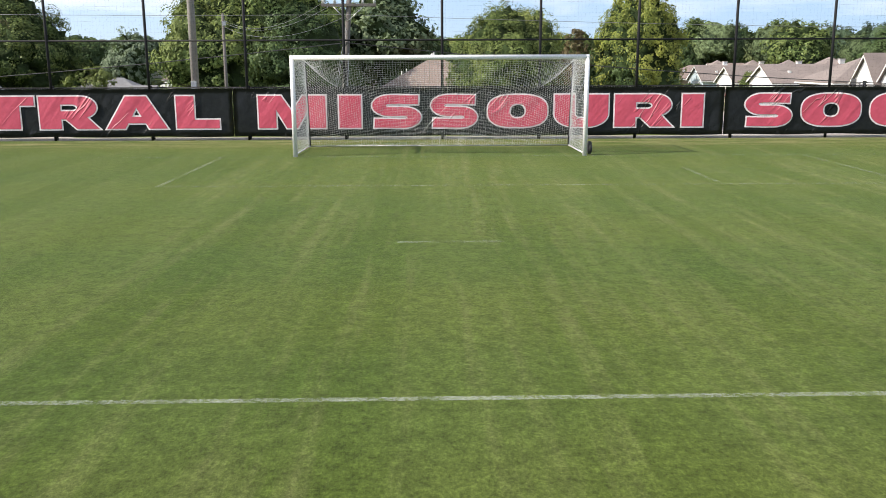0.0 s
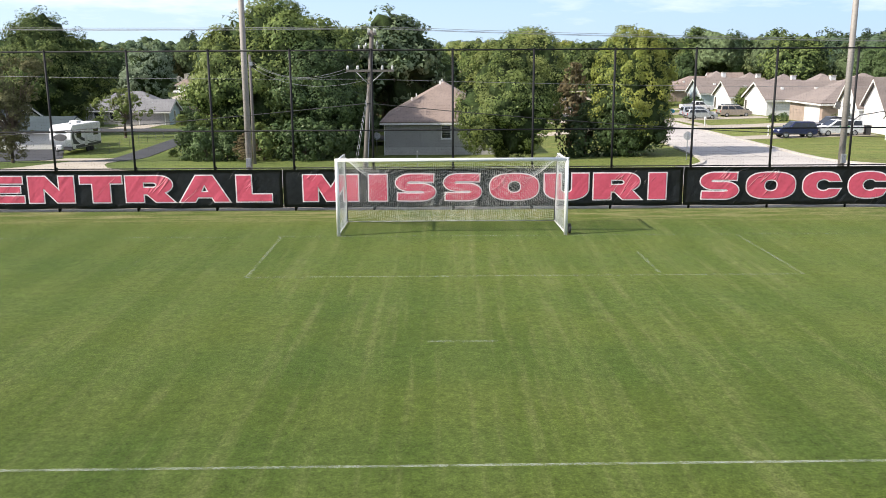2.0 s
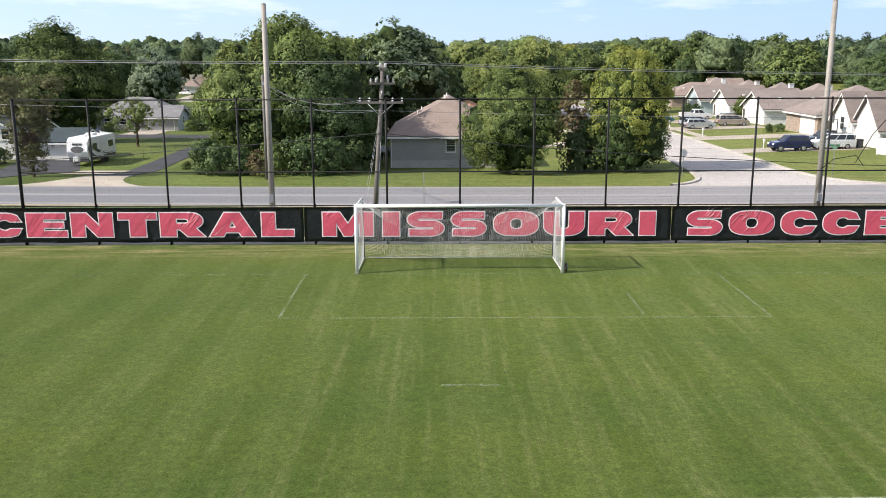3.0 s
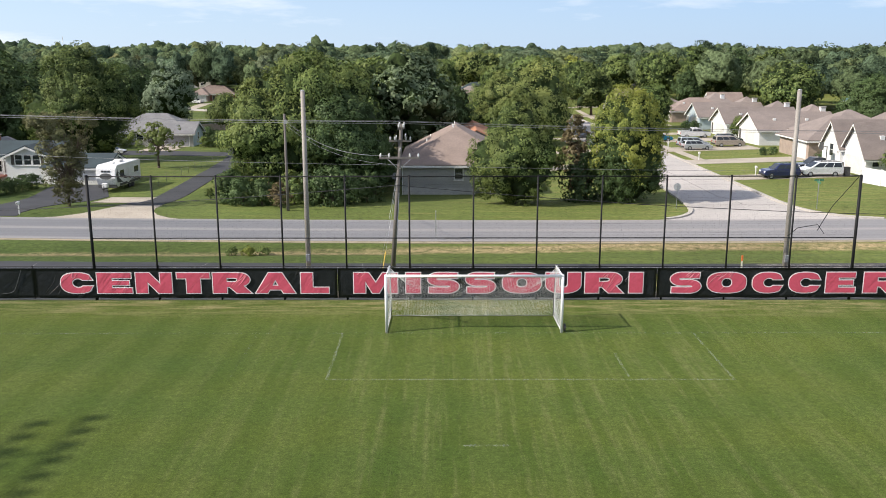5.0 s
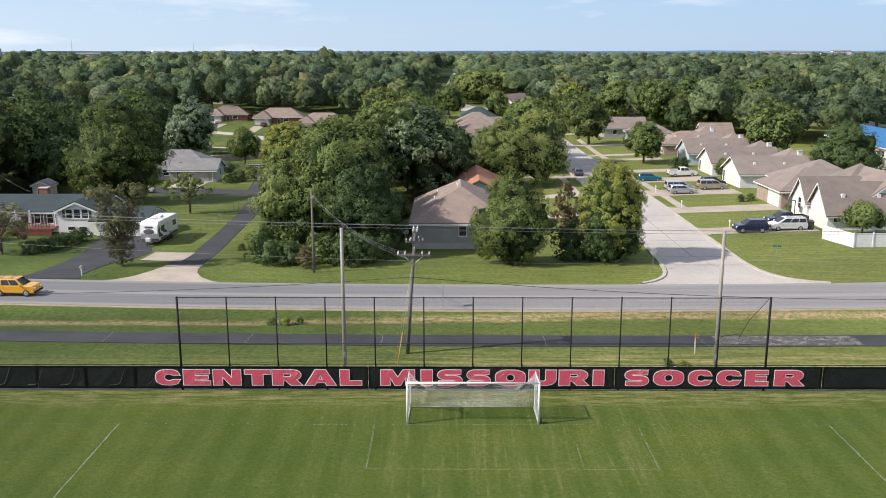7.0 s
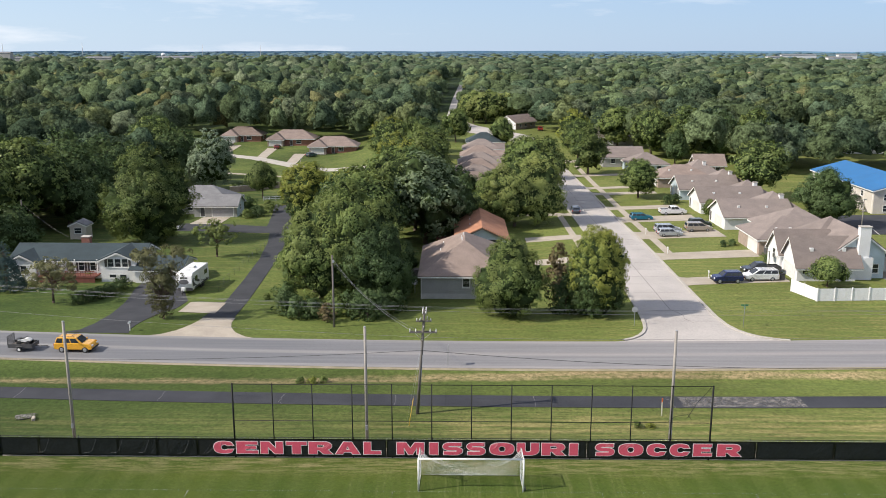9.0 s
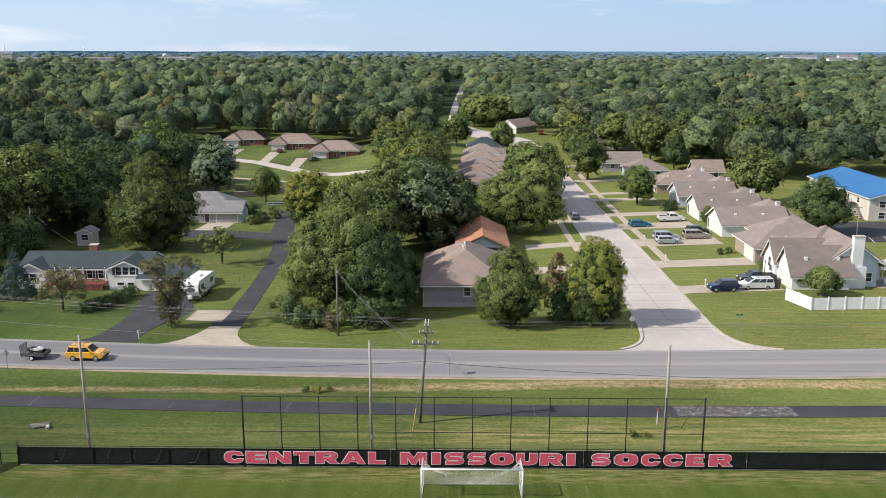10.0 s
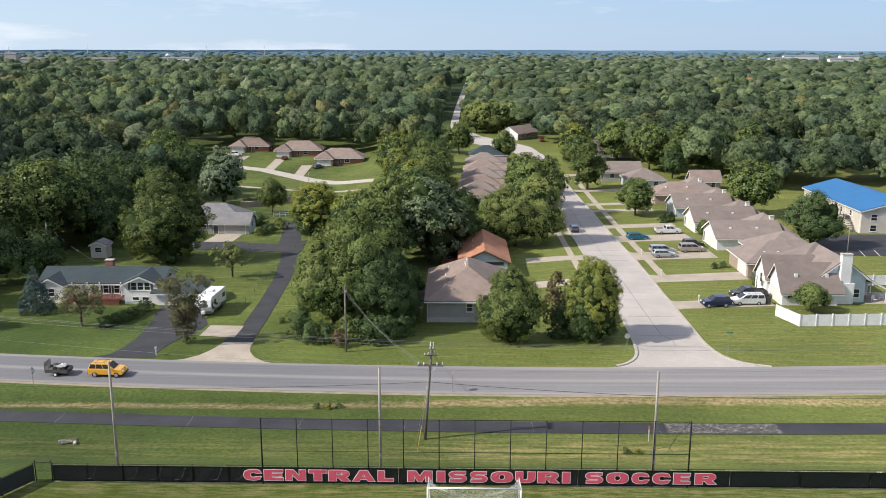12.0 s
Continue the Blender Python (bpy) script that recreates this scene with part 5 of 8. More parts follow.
# the row behind it
for k, (x, y) in enumerate(((3.6, 133), (4.0, 146), (4.6, 159), (5.2, 172), (5.8, 185), (6.5, 199), (7.2, 214), (8.0, 230), (9.4, 248))):
    h = house_at(x, y, "low brick house with a brown hip roof in a row", "row of low houses")
    skin, cover = (M_BRICK, M_SIDING_BEIGE, M_BRICK_TAN)[k % 3], M_SHINGLE_SLATE if k == 8 else (M_SHINGLE, M_SHINGLE_TAUPE)[k % 2]
    block(h, -6.4, 4.9, -4.6, 4.6, -0.6, 2.7, skin)
    roof(h, -6.4, 4.9, -4.6, 4.6, 2.7, 2.5, "hip", cover, 0.55)
    block(h, 4.9, 6.6, -2.6, 2.6, -0.6, 2.4, skin, "gx", 1.2)
    roof(h, 1.8, 6.6, -2.6, 2.6, 2.4, 1.3, "gx", cover, 0.4)
    window(h, ("e", 6.6), 0, 1.0, 1.2, 1.1)
    window(h, ("s", -4.6), -3.2, 1.0, 1.2, 1.1)
    for u in (-2.2, -1.2):
        vent(h, u, 0.8, 3.9, 0.06, 0.5)

# the white split-level house across the road
h = house_at(-56, 77, "white split-level house with a slate-grey roof and a red deck")
block(h, -14.0, 6.0, -2.6, 5.2, -0.4, 3.1, M_SIDING_WHITE, "gx", 1.5)
roof(h, -14.0, 6.0, -2.6, 5.2, 3.1, 1.6, "gx", M_SHINGLE_SLATE, 0.5)
block(h, -13.8, -9.6, -4.4, 0, -0.4, 3.1, M_SIDING_WHITE, "gy", 1.0)
roof(h, -13.8, -9.6, -4.4, 0.6, 3.1, 1.1, "gy", M_SHINGLE_SLATE, 0.35)
block(h, 0.6, 6.02, -4.6, -2.0, -0.4, 3.5, M_SIDING_WHITE, "gy", 1.1)
roof(h, 0.6, 6.02, -4.6, 1.3, 3.5, 1.2, "gy", M_SHINGLE_SLATE, 0.42)
for u in (2.2, 3.3, 4.4):
    window(h, ("s", -4.6), u, 2.4, 0.85, 1.2)
for u in (2.4, 4.0):
    window(h, ("s", -4.6), u, 0.7, 1.0, 0.45, 0)
for s in (1.45, 5.1):
    part("shutter", on_face(("s", -4.6), s, 0.38, 2.4, 3.6, 0.05, 0.0), M_DARK_DOOR, h)
for u in (-12.6, -11.4):
    window(h, ("s", -4.4), u, 1.2, 0.9, 1.2)
front_door(h, ("s", -2.6), -5.0, 1.0)
for u in (-3.2, -1.4):
    window(h, ("s", -2.6), u, 1.3, 0.8, 1.5)
    for s in (-0.65, 0.65):
        part("shutter", on_face(("s", -2.6), u + s, 0.35, 1.2, 2.9, 0.05, 0.0), M_DARK_DOOR, h)
deck = part("deck", boxed(-9.0, -0.2, -5.2, -2.65, 0.75, 0.95), M_DECK, h, "red-brown timber deck")
for k in range(23):
    x = -8.9 + k * 0.385
    part("baluster", boxed(x - 0.03, x + 0.03, -5.18, -5.12, 0.95, 1.75), M_DECK, deck)
part("hand_rail", boxed(-9.0, -0.2, -5.22, -5.08, 1.75, 1.83), M_DECK, deck)
part("deck_skirt", boxed(-9.0, -0.2, -5.16, -5.12, -0.3, 0.75), M_DECK, deck)
for x in (-8.5, -6.0, -4.0, -0.5):
    part("porch_post", boxed(x - 0.07, x + 0.07, -3.2, -3.06, 0.9, 3.2), M_TRIM, h)
chimney(h, -5.4, -4.1, 3.2, 4.2, 2.0, 5.3, M_BRICK)
block(h, 6.0, 13.0, -5.2, 1.8, -0.4, 2.2, M_SIDING_WHITE, "gx", 1.1)
roof(h, 5.6, 13.0, -5.2, 1.8, 2.2, 1.2, "gx", M_SHINGLE_SLATE, 0.45)
garage_door(h, ("s", -5.2), 9.8, 0.0, 4.8, 1.95, M_GARAGE)
part("garage_light", boxed(6.7, 6.85, -5.35, -5.2, 1.8, 2.05), M_DARK_STEEL, h)

# the grey garage house in the hollow
h = house_at(-56.3, 140.5, "low grey-roofed house, double garage, white side with bluish shade in its colour")
block(h, -3.5, 6.1, -4.5, 2.4, -0.5, 2.7, M_SIDING_GREY)
# White east wall, its bluish shade put into the siding colour.
block(h, 6.07, 6.15, -4.4, 2.3, -0.5, 2.7, M_SIDING_BLUE, "gx", 1.7)
roof(h, -3.5, 6.1, -4.5, 2.4, 2.7, 1.8, "gx", M_SHINGLE_GREY, 0.5)
block(h, -11.3, 4.4, 2.4, 9.6, -0.5, 2.8, M_SIDING_BLUE)
block(h, -10.6, -3.5, -1.2, 2.4, -0.5, 2.7, M_SIDING_GREY)
roof(h, -11.3, 4.0, -1.2, 9.6, 2.8, 3.0, "hip", M_SHINGLE_GREY, 0.5)
garage_door(h, ("s", -4.5), 2.95, 0.05, 4.7, 2.2, M_GARAGE_GREY)
front_door(h, ("s", -4.5), -1.6, 0.05, M_DARK_STEEL)
for u in (-5.4, -8.4):
    window(h, ("s", -1.2), u, 1.0, 1.2, 1.1)
window(h, ("e", 6.15), -1.0, 1.2, 0.9, 1.3)
for x, y in ((-2.0, -2.4), (2.2, -2.2)):
    part("roof_vent", boxed(x, x + 0.4, y - 0.2, y + 0.2, 3.5, 4.05), M_GALV, h)

# three brick houses on the crescent
for x, y, w in ((-87.5, 302, 7.8), (-65, 288, 9), (-45.6, 265, 8.6)):
    h = house_at(x, y, "single-storey red brick house with a brown hip roof", "brick houses on the crescent")
    block(h, -w, w, -5, 5, -0.5, 2.8, M_BRICK)
    roof(h, -w, w, -5, 5, 2.8, 2.8, "hip", M_SHINGLE, 0.6)
    block(h, -w + 0.5, -w + 6.5, -8, -5, -0.5, 2.8, M_BRICK_TAN)
    roof(h, -w + 0.5, -w + 6.5, -8, 0, 2.8, 2.0, "hip", M_SHINGLE, 0.5)
    garage_door(h, ("s", -8), -w + 3.5, 0.0, 4.6, 2.2, M_GARAGE)
    window(h, ("s", -5), 3, 0.9, 1.8, 1.2)
    window(h, ("e", w), 0, 0.9, 1.2, 1.1)
    front_door(h, ("s", -5), 0.2, 0.0)

# houses along the right of the street
h = house_at(57.1, 76.9, "white gabled house with taupe roofs and a broad chimney")
block(h, -7.6, 1.0, -7.5, -1.0, -0.8, 2.5, M_SIDING_WHITE, "gx", 3.5)
roof(h, -7.6, 1.5, -7.5, -1.0, 2.5, 3.6, "gx", M_SHINGLE_TAUPE, 0.45)
block(h, -8.0, -3.0, -1.4, 4.0, -0.8, 3.0, M_SIDING_WHITE, "gx", 2.9)
roof(h, -8.0, 0.0, -1.4, 4.0, 3.0, 3.0, "gx", M_SHINGLE_TAUPE, 0.4)
block(h, -4.6, 8.4, -1.5, 11.5, -0.8, 2.8, M_SIDING_WHITE)
roof(h, -4.6, 8.4, -1.5, 11.5, 2.8, 4.6, "hip", M_SHINGLE_TAUPE, 0.5)
block(h, -1.4, 6.0, -5.6, 4.0, -0.8, 4.3, M_SIDING_BLUE, "gy", 2.7)
roof(h, -1.4, 6.0, -5.6, 4.0, 4.3, 2.8, "gy", M_SHINGLE_TAUPE, 0.4)
chimney(h, 1.6, 3.2, -6.5, -5.6, -0.8, 8.0, M_SIDING_WHITE)
part("chimney_base", boxed(1.0, 3.8, -6.7, -5.6, -0.8, 3.4), M_SIDING_WHITE, h)
window(h, ("s", -5.6), 4.7, 0.9, 0.9, 1.3)
garage_door(h, ("w", -7.6), -4.4, 0.0, 4.4, 2.2, M_GARAGE)
window(h, ("w", -8.0), 1.2, 1.6, 1.0, 1.5)
window(h, ("s", -7.5), -6.4, 1.2, 0.8, 1.1)
window(h, ("e", 6.0), -2.0, 1.0, 1.2, 1.3)
bm = bmesh.new()
slope_solid(bm, ((5.8, -5.8, 4.35), (9.8, -5.8, 2.2), (9.8, 0.0, 2.2), (5.8, 0.0, 4.35)))
part("porch_roof", bm, M_SHINGLE_TAUPE, h)
part("porch_verge", prism(bmesh.new(), ((5.9, 4.25), (9.85, 2.12), (9.85, 1.85), (5.9, 3.95)), -5.88, -5.82), M_TRIM, h)
for y in (-5.6, -0.3):
    part("porch_post", boxed(9.4, 9.55, y, y + 0.15, -0.5, 2.2), M_TRIM, h)
part("patio", boxed(6.0, 12.5, -6.4, 0.4, -0.5, 0.06), M_SLAB, h)
for x, y in ((-5.4, -5.7), (-0.6, -5.7)):
    part("roof_vent", boxed(x, x + 0.5, y - 0.4, y, 4.2, 4.75), M_TRIM, h)

h = house_at(56.5, 92.3, "brick-fronted house with a wide taupe hip roof", "houses along the street")
block(h, -6.8, 6.0, -5.6, 5.2, -0.8, 2.9, M_BRICK_TAN)
roof(h, -6.8, 6.0, -5.6, 5.2, 2.9, 2.7, "hip", M_SHINGLE_TAUPE, 0.5)
block(h, -3.0, 9, -1, 10.5, -0.8, 3.2, M_SIDING_BEIGE)
roof(h, -3.0, 9, -1, 10.5, 3.2, 3.0, "hip", M_SHINGLE_TAUPE, 0.5)
garage_door(h, ("w", -6.8), -2.4, 0.0, 4.6, 2.2, M_GARAGE)
window(h, ("s", -5.6), 2.0, 0.9, 1.2, 1.2)
for x in (-3.6, -1.2):
    part("roof_vent", boxed(x, x + 0.45, -3.4, -3.0, 3.9, 4.25), M_TRIM, h)

for k, (x, y, dx, dy, col, kind) in enumerate((
        (58.4, 114.5, 7.6, 5.2, M_SIDING_WHITE, "gx"), (59.1, 132.7, 7.8, 4.8, M_SIDING_WHITE, "gx"),
        (59.2, 150.7, 7.8, 4.8, M_SIDING_BLUE, "gx"), (58.3, 169.7, 7.8, 5, M_BRICK_TAN, "hip"))):
    h = house_at(x, y, ("white", "cream", "pale blue", "tan brick")[k] + " gable-fronted house with a taupe roof", "houses along the street")
    block(h, -dx, dx - 2, -dy, dy, -0.6, 2.7, col, kind if kind == "gx" else "", 2.3)
    roof(h, -dx, dx - 2, -dy, dy, 2.7, 2.5, kind, (M_SHINGLE_TAUPE, M_SHINGLE)[k == 3], 0.45)
    block(h, -1, dx + 1.5, -dy + 2.5, dy + 3.2, -0.6, 3.0, M_SIDING_BEIGE)
    roof(h, -1, dx + 1.5, -dy + 2.5, dy + 3.2, 2.9, 3.3, "hip", M_SHINGLE_TAUPE, 0.45)
    garage_door(h, ("w", -dx), -0.8, 0.0, 4.4, 2.2, M_GARAGE)
    front_door(h, ("w", -dx), dy - 1.0, 0.1)
    window(h, ("s", -dy), 1.5, 1.0, 1.1, 1.2)
    chimney(h, dx - 3, dx - 2.2, 0.5, 1.3, 4.0, 6.0, M_SIDING_WHITE)
    for u in (-dx + 3, 0.8):
        part("roof_vent", boxed(u, u + 0.45, -dy / 2 - 0.2, -dy / 2 + 0.2, 3.9, 4.35), M_TRIM, h)

for x, y, dx, dy, col, rf in ((53.2, 193.5, 5.5, 5, M_SIDING_BLUE, M_SHINGLE_TAUPE), (48.6, 207.5, 6, 5, M_SIDING_GREY, M_SHINGLE_TAUPE), (54.7, 258, 6.5, 7, M_SIDING_WHITE, M_SHINGLE_TAUPE),
                              (108.5, 251, 4.5, 5, M_SIDING_BEIGE, M_SHINGLE_GREY), (133, 236, 6, 5, M_SIDING_WHITE, M_SHINGLE_GREY),
                              (70, 190, 4, 3, M_BRICK_TAN, M_SHINGLE), (-118, 385, 8, 5, M_SIDING_BEIGE, M_SHINGLE_GREY), (-78, 455, 7, 5, M_SIDING_WHITE, M_SHINGLE_GREY), (-62, 470, 7, 5, M_SIDING_BEIGE, M_SHINGLE_TAUPE), (100, 345, 7, 5, M_SIDING_BEIGE, M_SHINGLE_GREY), (-150, 520, 8, 5, M_SIDING_BEIGE, M_SHINGLE_GREY), (60, 505, 7, 5, M_SIDING_WHITE, M_SHINGLE_GREY)):
    h = house_at(x, y, "small suburban house with a gabled shingle roof among trees", "houses among the trees")
    tall = 5.4 if y > 340 else 2.9
    if y == 193.5:
        block(h, -dx, dx, -dy, dy, -0.6, tall, col)
        roof(h, -dx, dx, -dy, dy, tall, 2.5, "hip", rf, 0.5)
    else:
        block(h, -dx, dx, -dy, dy, -0.6, tall, col, "gx", 2.4)
        roof(h, -dx, dx, -dy, dy, tall, 2.5, "gx", rf, 0.5)
    if tall > 5:
        for u in (-dx / 2, 0, dx / 2):
            window(h, ("s", -dy), u, 3.6, 1.2, 1.2)
    window(h, ("s", -dy), -dx / 2, 1.0, 1.2, 1.2)
    window(h, ("s", -dy), dx / 2, 1.0, 1.2, 1.2)
    front_door(h, ("s", -dy), 0, 0.0)

# the far house at the bend, with its white gable turned to the street
h = thing("house", pose(25, 315, gz(25, 315), 0, 0, -38), "white-gabled house with a brown roof at the street bend", "house", "houses among the trees")
block(h, -4.2, 4.2, -7.5, 7.5, -0.6, 2.9, M_SIDING_WHITE, "gy", 2.5)
roof(h, -4.2, 4.2, -7.5, 7.5, 2.9, 2.6, "gy", M_SHINGLE, 0.5)
block(h, 4.2, 4.26, -7.4, 7.4, -0.6, 2.85, M_BRICK_TAN)
garage_door(h, ("s", -7.5), 0.0, 0.0, 4.6, 2.2, M_GARAGE)
for u in (-4, 0, 4):
    window(h, ("e", 4.26), u, 1.0, 1.2, 1.2)

# garden shed
s = thing("garden_shed", pose(-74.6, 110.5, gz(-74.6, 110.5)), "small tan garden shed with a window under trees", "shed")
block(s, -1.6, 1.6, -1.4, 1.4, -0.3, 2.9, M_SIDING_BEIGE, "gy", 0.6)
roof(s, -1.6, 1.6, -1.4, 1.4, 2.9, 0.7, "gy", M_SHINGLE_GREY, 0.25)
window(s, ("s", -1.4), 0.0, 1.3, 1.3, 1.0)

# the blue-roofed hall
h = thing("hall", pose(95.9, 144.8, gz(95.9, 144.8)), "large beige metal hall with a bright blue roof", "hall")
block(h, -8, 8, -16.5, 16.5, -0.6, 5.2, M_SIDING_BEIGE, "gy", 2.1)
roof(h, -8, 8, -16.5, 16.5, 5.2, 2.2, "gy", M_BLUE_ROOF, 0.5)
for k in range(9):
    part("roof_seam", boxed(-8.06, -8.0, -16 + k * 3.9, -15.9 + k * 3.9, 0, 5.0), M_TRIM, h)
for u in (-5.2, -1.2, 2.8):
    window(h, ("s", -16.5), u, 3.0, 1.3, 1.3)
    window(h, ("s", -16.5), u, 0.6, 1.3, 1.3)
for u in (-11, -6, -1, 4, 9):
    window(h, ("w", -8), u, 3.2, 1.0, 1.1)
for u in (3.6, 4.5, 5.4, 6.3):
    part("sign_bar", on_face(("s", -16.5), u + 0.4, 0.6, 1.9, 2.5, 0.05, 0.0), M_DARK_STEEL, h, "dark lettering bar on the hall")
bm = bmesh.new()
for k in range(9):
    box(bm, -9.4, -8.07, -14.5 + k * 0.42, -14.1 + k * 0.42, 0.2 + k * 0.32, 0.26 + k * 0.32)
part("fire_stair", bm, M_DARK_STEEL, h, "dark steel outside stair")
part("stair_landing", boxed(-9.4, -8.07, -10.7, -8.7, 2.9, 3.0), M_DARK_STEEL, h)
for y in (-10.6, -8.8):
    part("stair_post", boxed(-9.4, -9.3, y, y + 0.1, -0.3, 4.0), M_DARK_STEEL, h)

# white vinyl garden fence
f = thing("vinyl_fence", pose(0, 0, 0), "white vinyl privacy fence round a lawn", "fence")
line = [(46.6, 63.8), (48.2, 58.6), (77.0, 60.2)]
for (ax, ay), (bx, by) in zip(line, line[1:]):
    n = max(1, round(math.dist((ax, ay), (bx, by)) / 2.4))
    for k in range(n):
        p, q = [(ax + (bx - ax) * t, ay + (by - ay) * t) for t in (k / n, (k + 1) / n)]
        zb = (gz(*p) + gz(*q)) / 2
        bm = bmesh.new()
        d = offset_line([p, q], 0.02)
        v = [bm.verts.new((*c, z)) for z in (zb + 0.03, zb + 1.78) for c in (p, q, d[1], d[0])]
        for i in ((0, 1, 5, 4), (2, 3, 7, 6), (4, 5, 6, 7), (1, 2, 6, 5), (3, 0, 4, 7)):
            bm.faces.new([v[j] for j in i])
        part("fence_panel", bm, M_VINYL, f)
        part("fence_post", boxed(p[0] - 0.065, p[0] + 0.065, p[1] - 0.065, p[1] + 0.065, gz(*p) - 0.1, gz(*p) + 1.9), M_VINYL, f)
copy_thing(f, pose(18.5, 22.5, 0.05))
# ---- trees ----
def ball(level):
    bm = bmesh.new()
    bmesh.ops.create_icosphere(bm, subdivisions=level, radius=1.0)
    bm.verts.ensure_lookup_table()
    v = np.array([p.co[:] for p in bm.verts])
    f = np.array([[q.index for q in p.verts] for p in bm.faces])
    bm.free()
    return v, f


def unit(v):
    return v / (np.linalg.norm(v, axis=1)[:, None] + 1e-9)


def leaf_cloud(rs, centres, radii, count, size, flat=0.88, heart=None, jitter=0.25, each=55, clump=(0.24, 0.46)):
    """Leaves in clumps on the boughs of a crown: the leaves face out from their clump, bough and crown."""
    out = unit(centres - heart)
    share = radii ** 2
    pick = rs.choice(len(centres), max(30, count // each), p=share / share.sum())
    d = unit(unit(rs.normal(size=(len(pick), 3))) + 0.55 * out[pick])
    cp = centres[pick] + d * (radii[pick] * rs.uniform(0.70, 1.0, len(pick)))[:, None] * np.array((1, 1, flat))
    cr = radii[pick] * rs.uniform(*clump, len(pick))
    leaf = rs.choice(len(pick), count, p=cr ** 2 / (cr ** 2).sum())
    e = unit(unit(rs.normal(size=(count, 3))) + 0.45 * d[leaf])
    p = cp[leaf] + e * (cr[leaf] * rs.uniform(0.72, 1.06, count))[:, None] * np.array((1, 1, flat))
    n = unit(0.8 * e + 0.6 * d[leaf] + 0.7 * unit(p - heart) + rs.normal(size=(count, 3)) * jitter + np.array((0, 0, 0.2)))
    u = unit(np.cross(n, rs.normal(size=(count, 3))))
    v = np.cross(n, u)
    s = size * (0.6 + 0.8 * rs.random(count))[:, None]
    return np.stack([p - u * s * 1.2, p + u * s * 0.5 - v * s * 0.9, p + u * s * 0.8 + v * s * 0.8], 1)


def leaf_object(name, tris, material, slots=None):
    """One mesh of loose leaf triangles; slots picks among several materials."""
    n = len(tris)
    me = bpy.data.meshes.new(name)
    me.vertices.add(3 * n)
    me.vertices.foreach_set("co", tris.reshape(-1).astype(np.float32))
    me.loops.add(3 * n)
    me.loops.foreach_set("vertex_index", np.arange(3 * n, dtype=np.int32))
    me.polygons.add(n)
    me.polygons.foreach_set("loop_start", np.arange(0, 3 * n, 3, dtype=np.int32))
    me.polygons.foreach_set("loop_total", np.full(n, 3, dtype=np.int32))
    for m in material if isinstance(material, list) else [material]:
        me.materials.append(m)
    if slots is not None:
        me.polygons.foreach_set("material_index", slots.astype(np.int32))
    me.update(calc_edges=True)
    return new(name, me)


def crown_lobes(rs, h, r, base, lobes, shape, top_taper=0.2):
    """Lobe centres of a crown from base to the top h, r wide."""
    c, q = [], []
    if shape == "column":
        t = (np.arange(lobes) + 0.5) / lobes
        a = np.arange(lobes) * 2.39996 + rs.random(lobes) * 0.6
        q = r * rs.uniform(0.20, 0.34, lobes)
        wide = (1 - np.abs(2 * t - 0.92) ** 3.0 * 0.80) ** 0.6
        rad = (r - q * 0.8) * wide * rs.uniform(0.80, 1.04, lobes)
        c = np.stack([rad * np.cos(a), rad * np.sin(a), base + q * 0.6 + (h - base - q * 1.35) * t], 1)
        return np.concatenate([c, [(0, 0, (h + base) / 2)]]), np.concatenate([q, [r * 0.62]])
    if shape == "egg":
        d = rs.normal(size=(lobes, 3))
        d /= np.linalg.norm(d, axis=1)[:, None]
        q = r * rs.uniform(0.16, 0.38, lobes) * min(1.0, (66 / lobes) ** 0.5)
        d = d * rs.uniform(0.76, 1.12, lobes)[:, None]
        flat = np.minimum(0.98, np.abs(d[:, 2]))
        fat = np.where(d[:, 2] < 0, (1 - flat ** 2.4) ** (1 / 2.4) / np.sqrt(1 - flat ** 2 + 1e-6), 1.0 - top_taper * flat)
        c = d * np.stack([(r - q * 0.75) * fat, (r - q * 0.75) * fat, (h - base) / 2 - q * 0.75], 1) + np.array((0, 0, (h + base) / 2))
        return np.concatenate([c, [(0, 0, (h + base) / 2)]]), np.concatenate([q, [r * 0.62]])
    for k in range(lobes):
        t = (k + 0.5) / lobes
        if shape == "round":
            prof = math.sin(math.pi * min(1, 0.16 + 0.80 * t)) ** 0.65
        elif shape == "tall":
            prof = math.sin(math.pi * min(1, 0.22 + 0.74 * t)) ** 0.8
        elif shape == "cone":
            prof = (1 - t) ** 0.9 + 0.06
        else:
            prof = 0.35 + 0.65 * t
        a = k * 2.39996 + rs.random() * 0.7
        if shape == "cone":
            lr = r * (0.12 + 0.17 * prof)
            c.append((r * prof * 0.78 * math.cos(a), r * prof * 0.78 * math.sin(a), base + 0.5 + (h - base - 0.9) * t))
            q.append(lr)
            continue
        lr = r * (0.17 + 0.23 * rs.random() ** 1.5) * (0.6 + 0.4 * prof)
        rad = max(0.0, r * prof - lr * 0.6) * (0.5 + 0.62 * rs.random())
        z = base + (h - base) * t
        z = min(max(z, base + lr * 0.35), h - lr * 0.75)
        c.append((rad * math.cos(a), rad * math.sin(a), z))
        q.append(lr)
    c.append((0, 0, base + (h - base) * 0.5))
    q.append(r * 0.5)
    return np.array(c), np.array(q)


TREES = {}


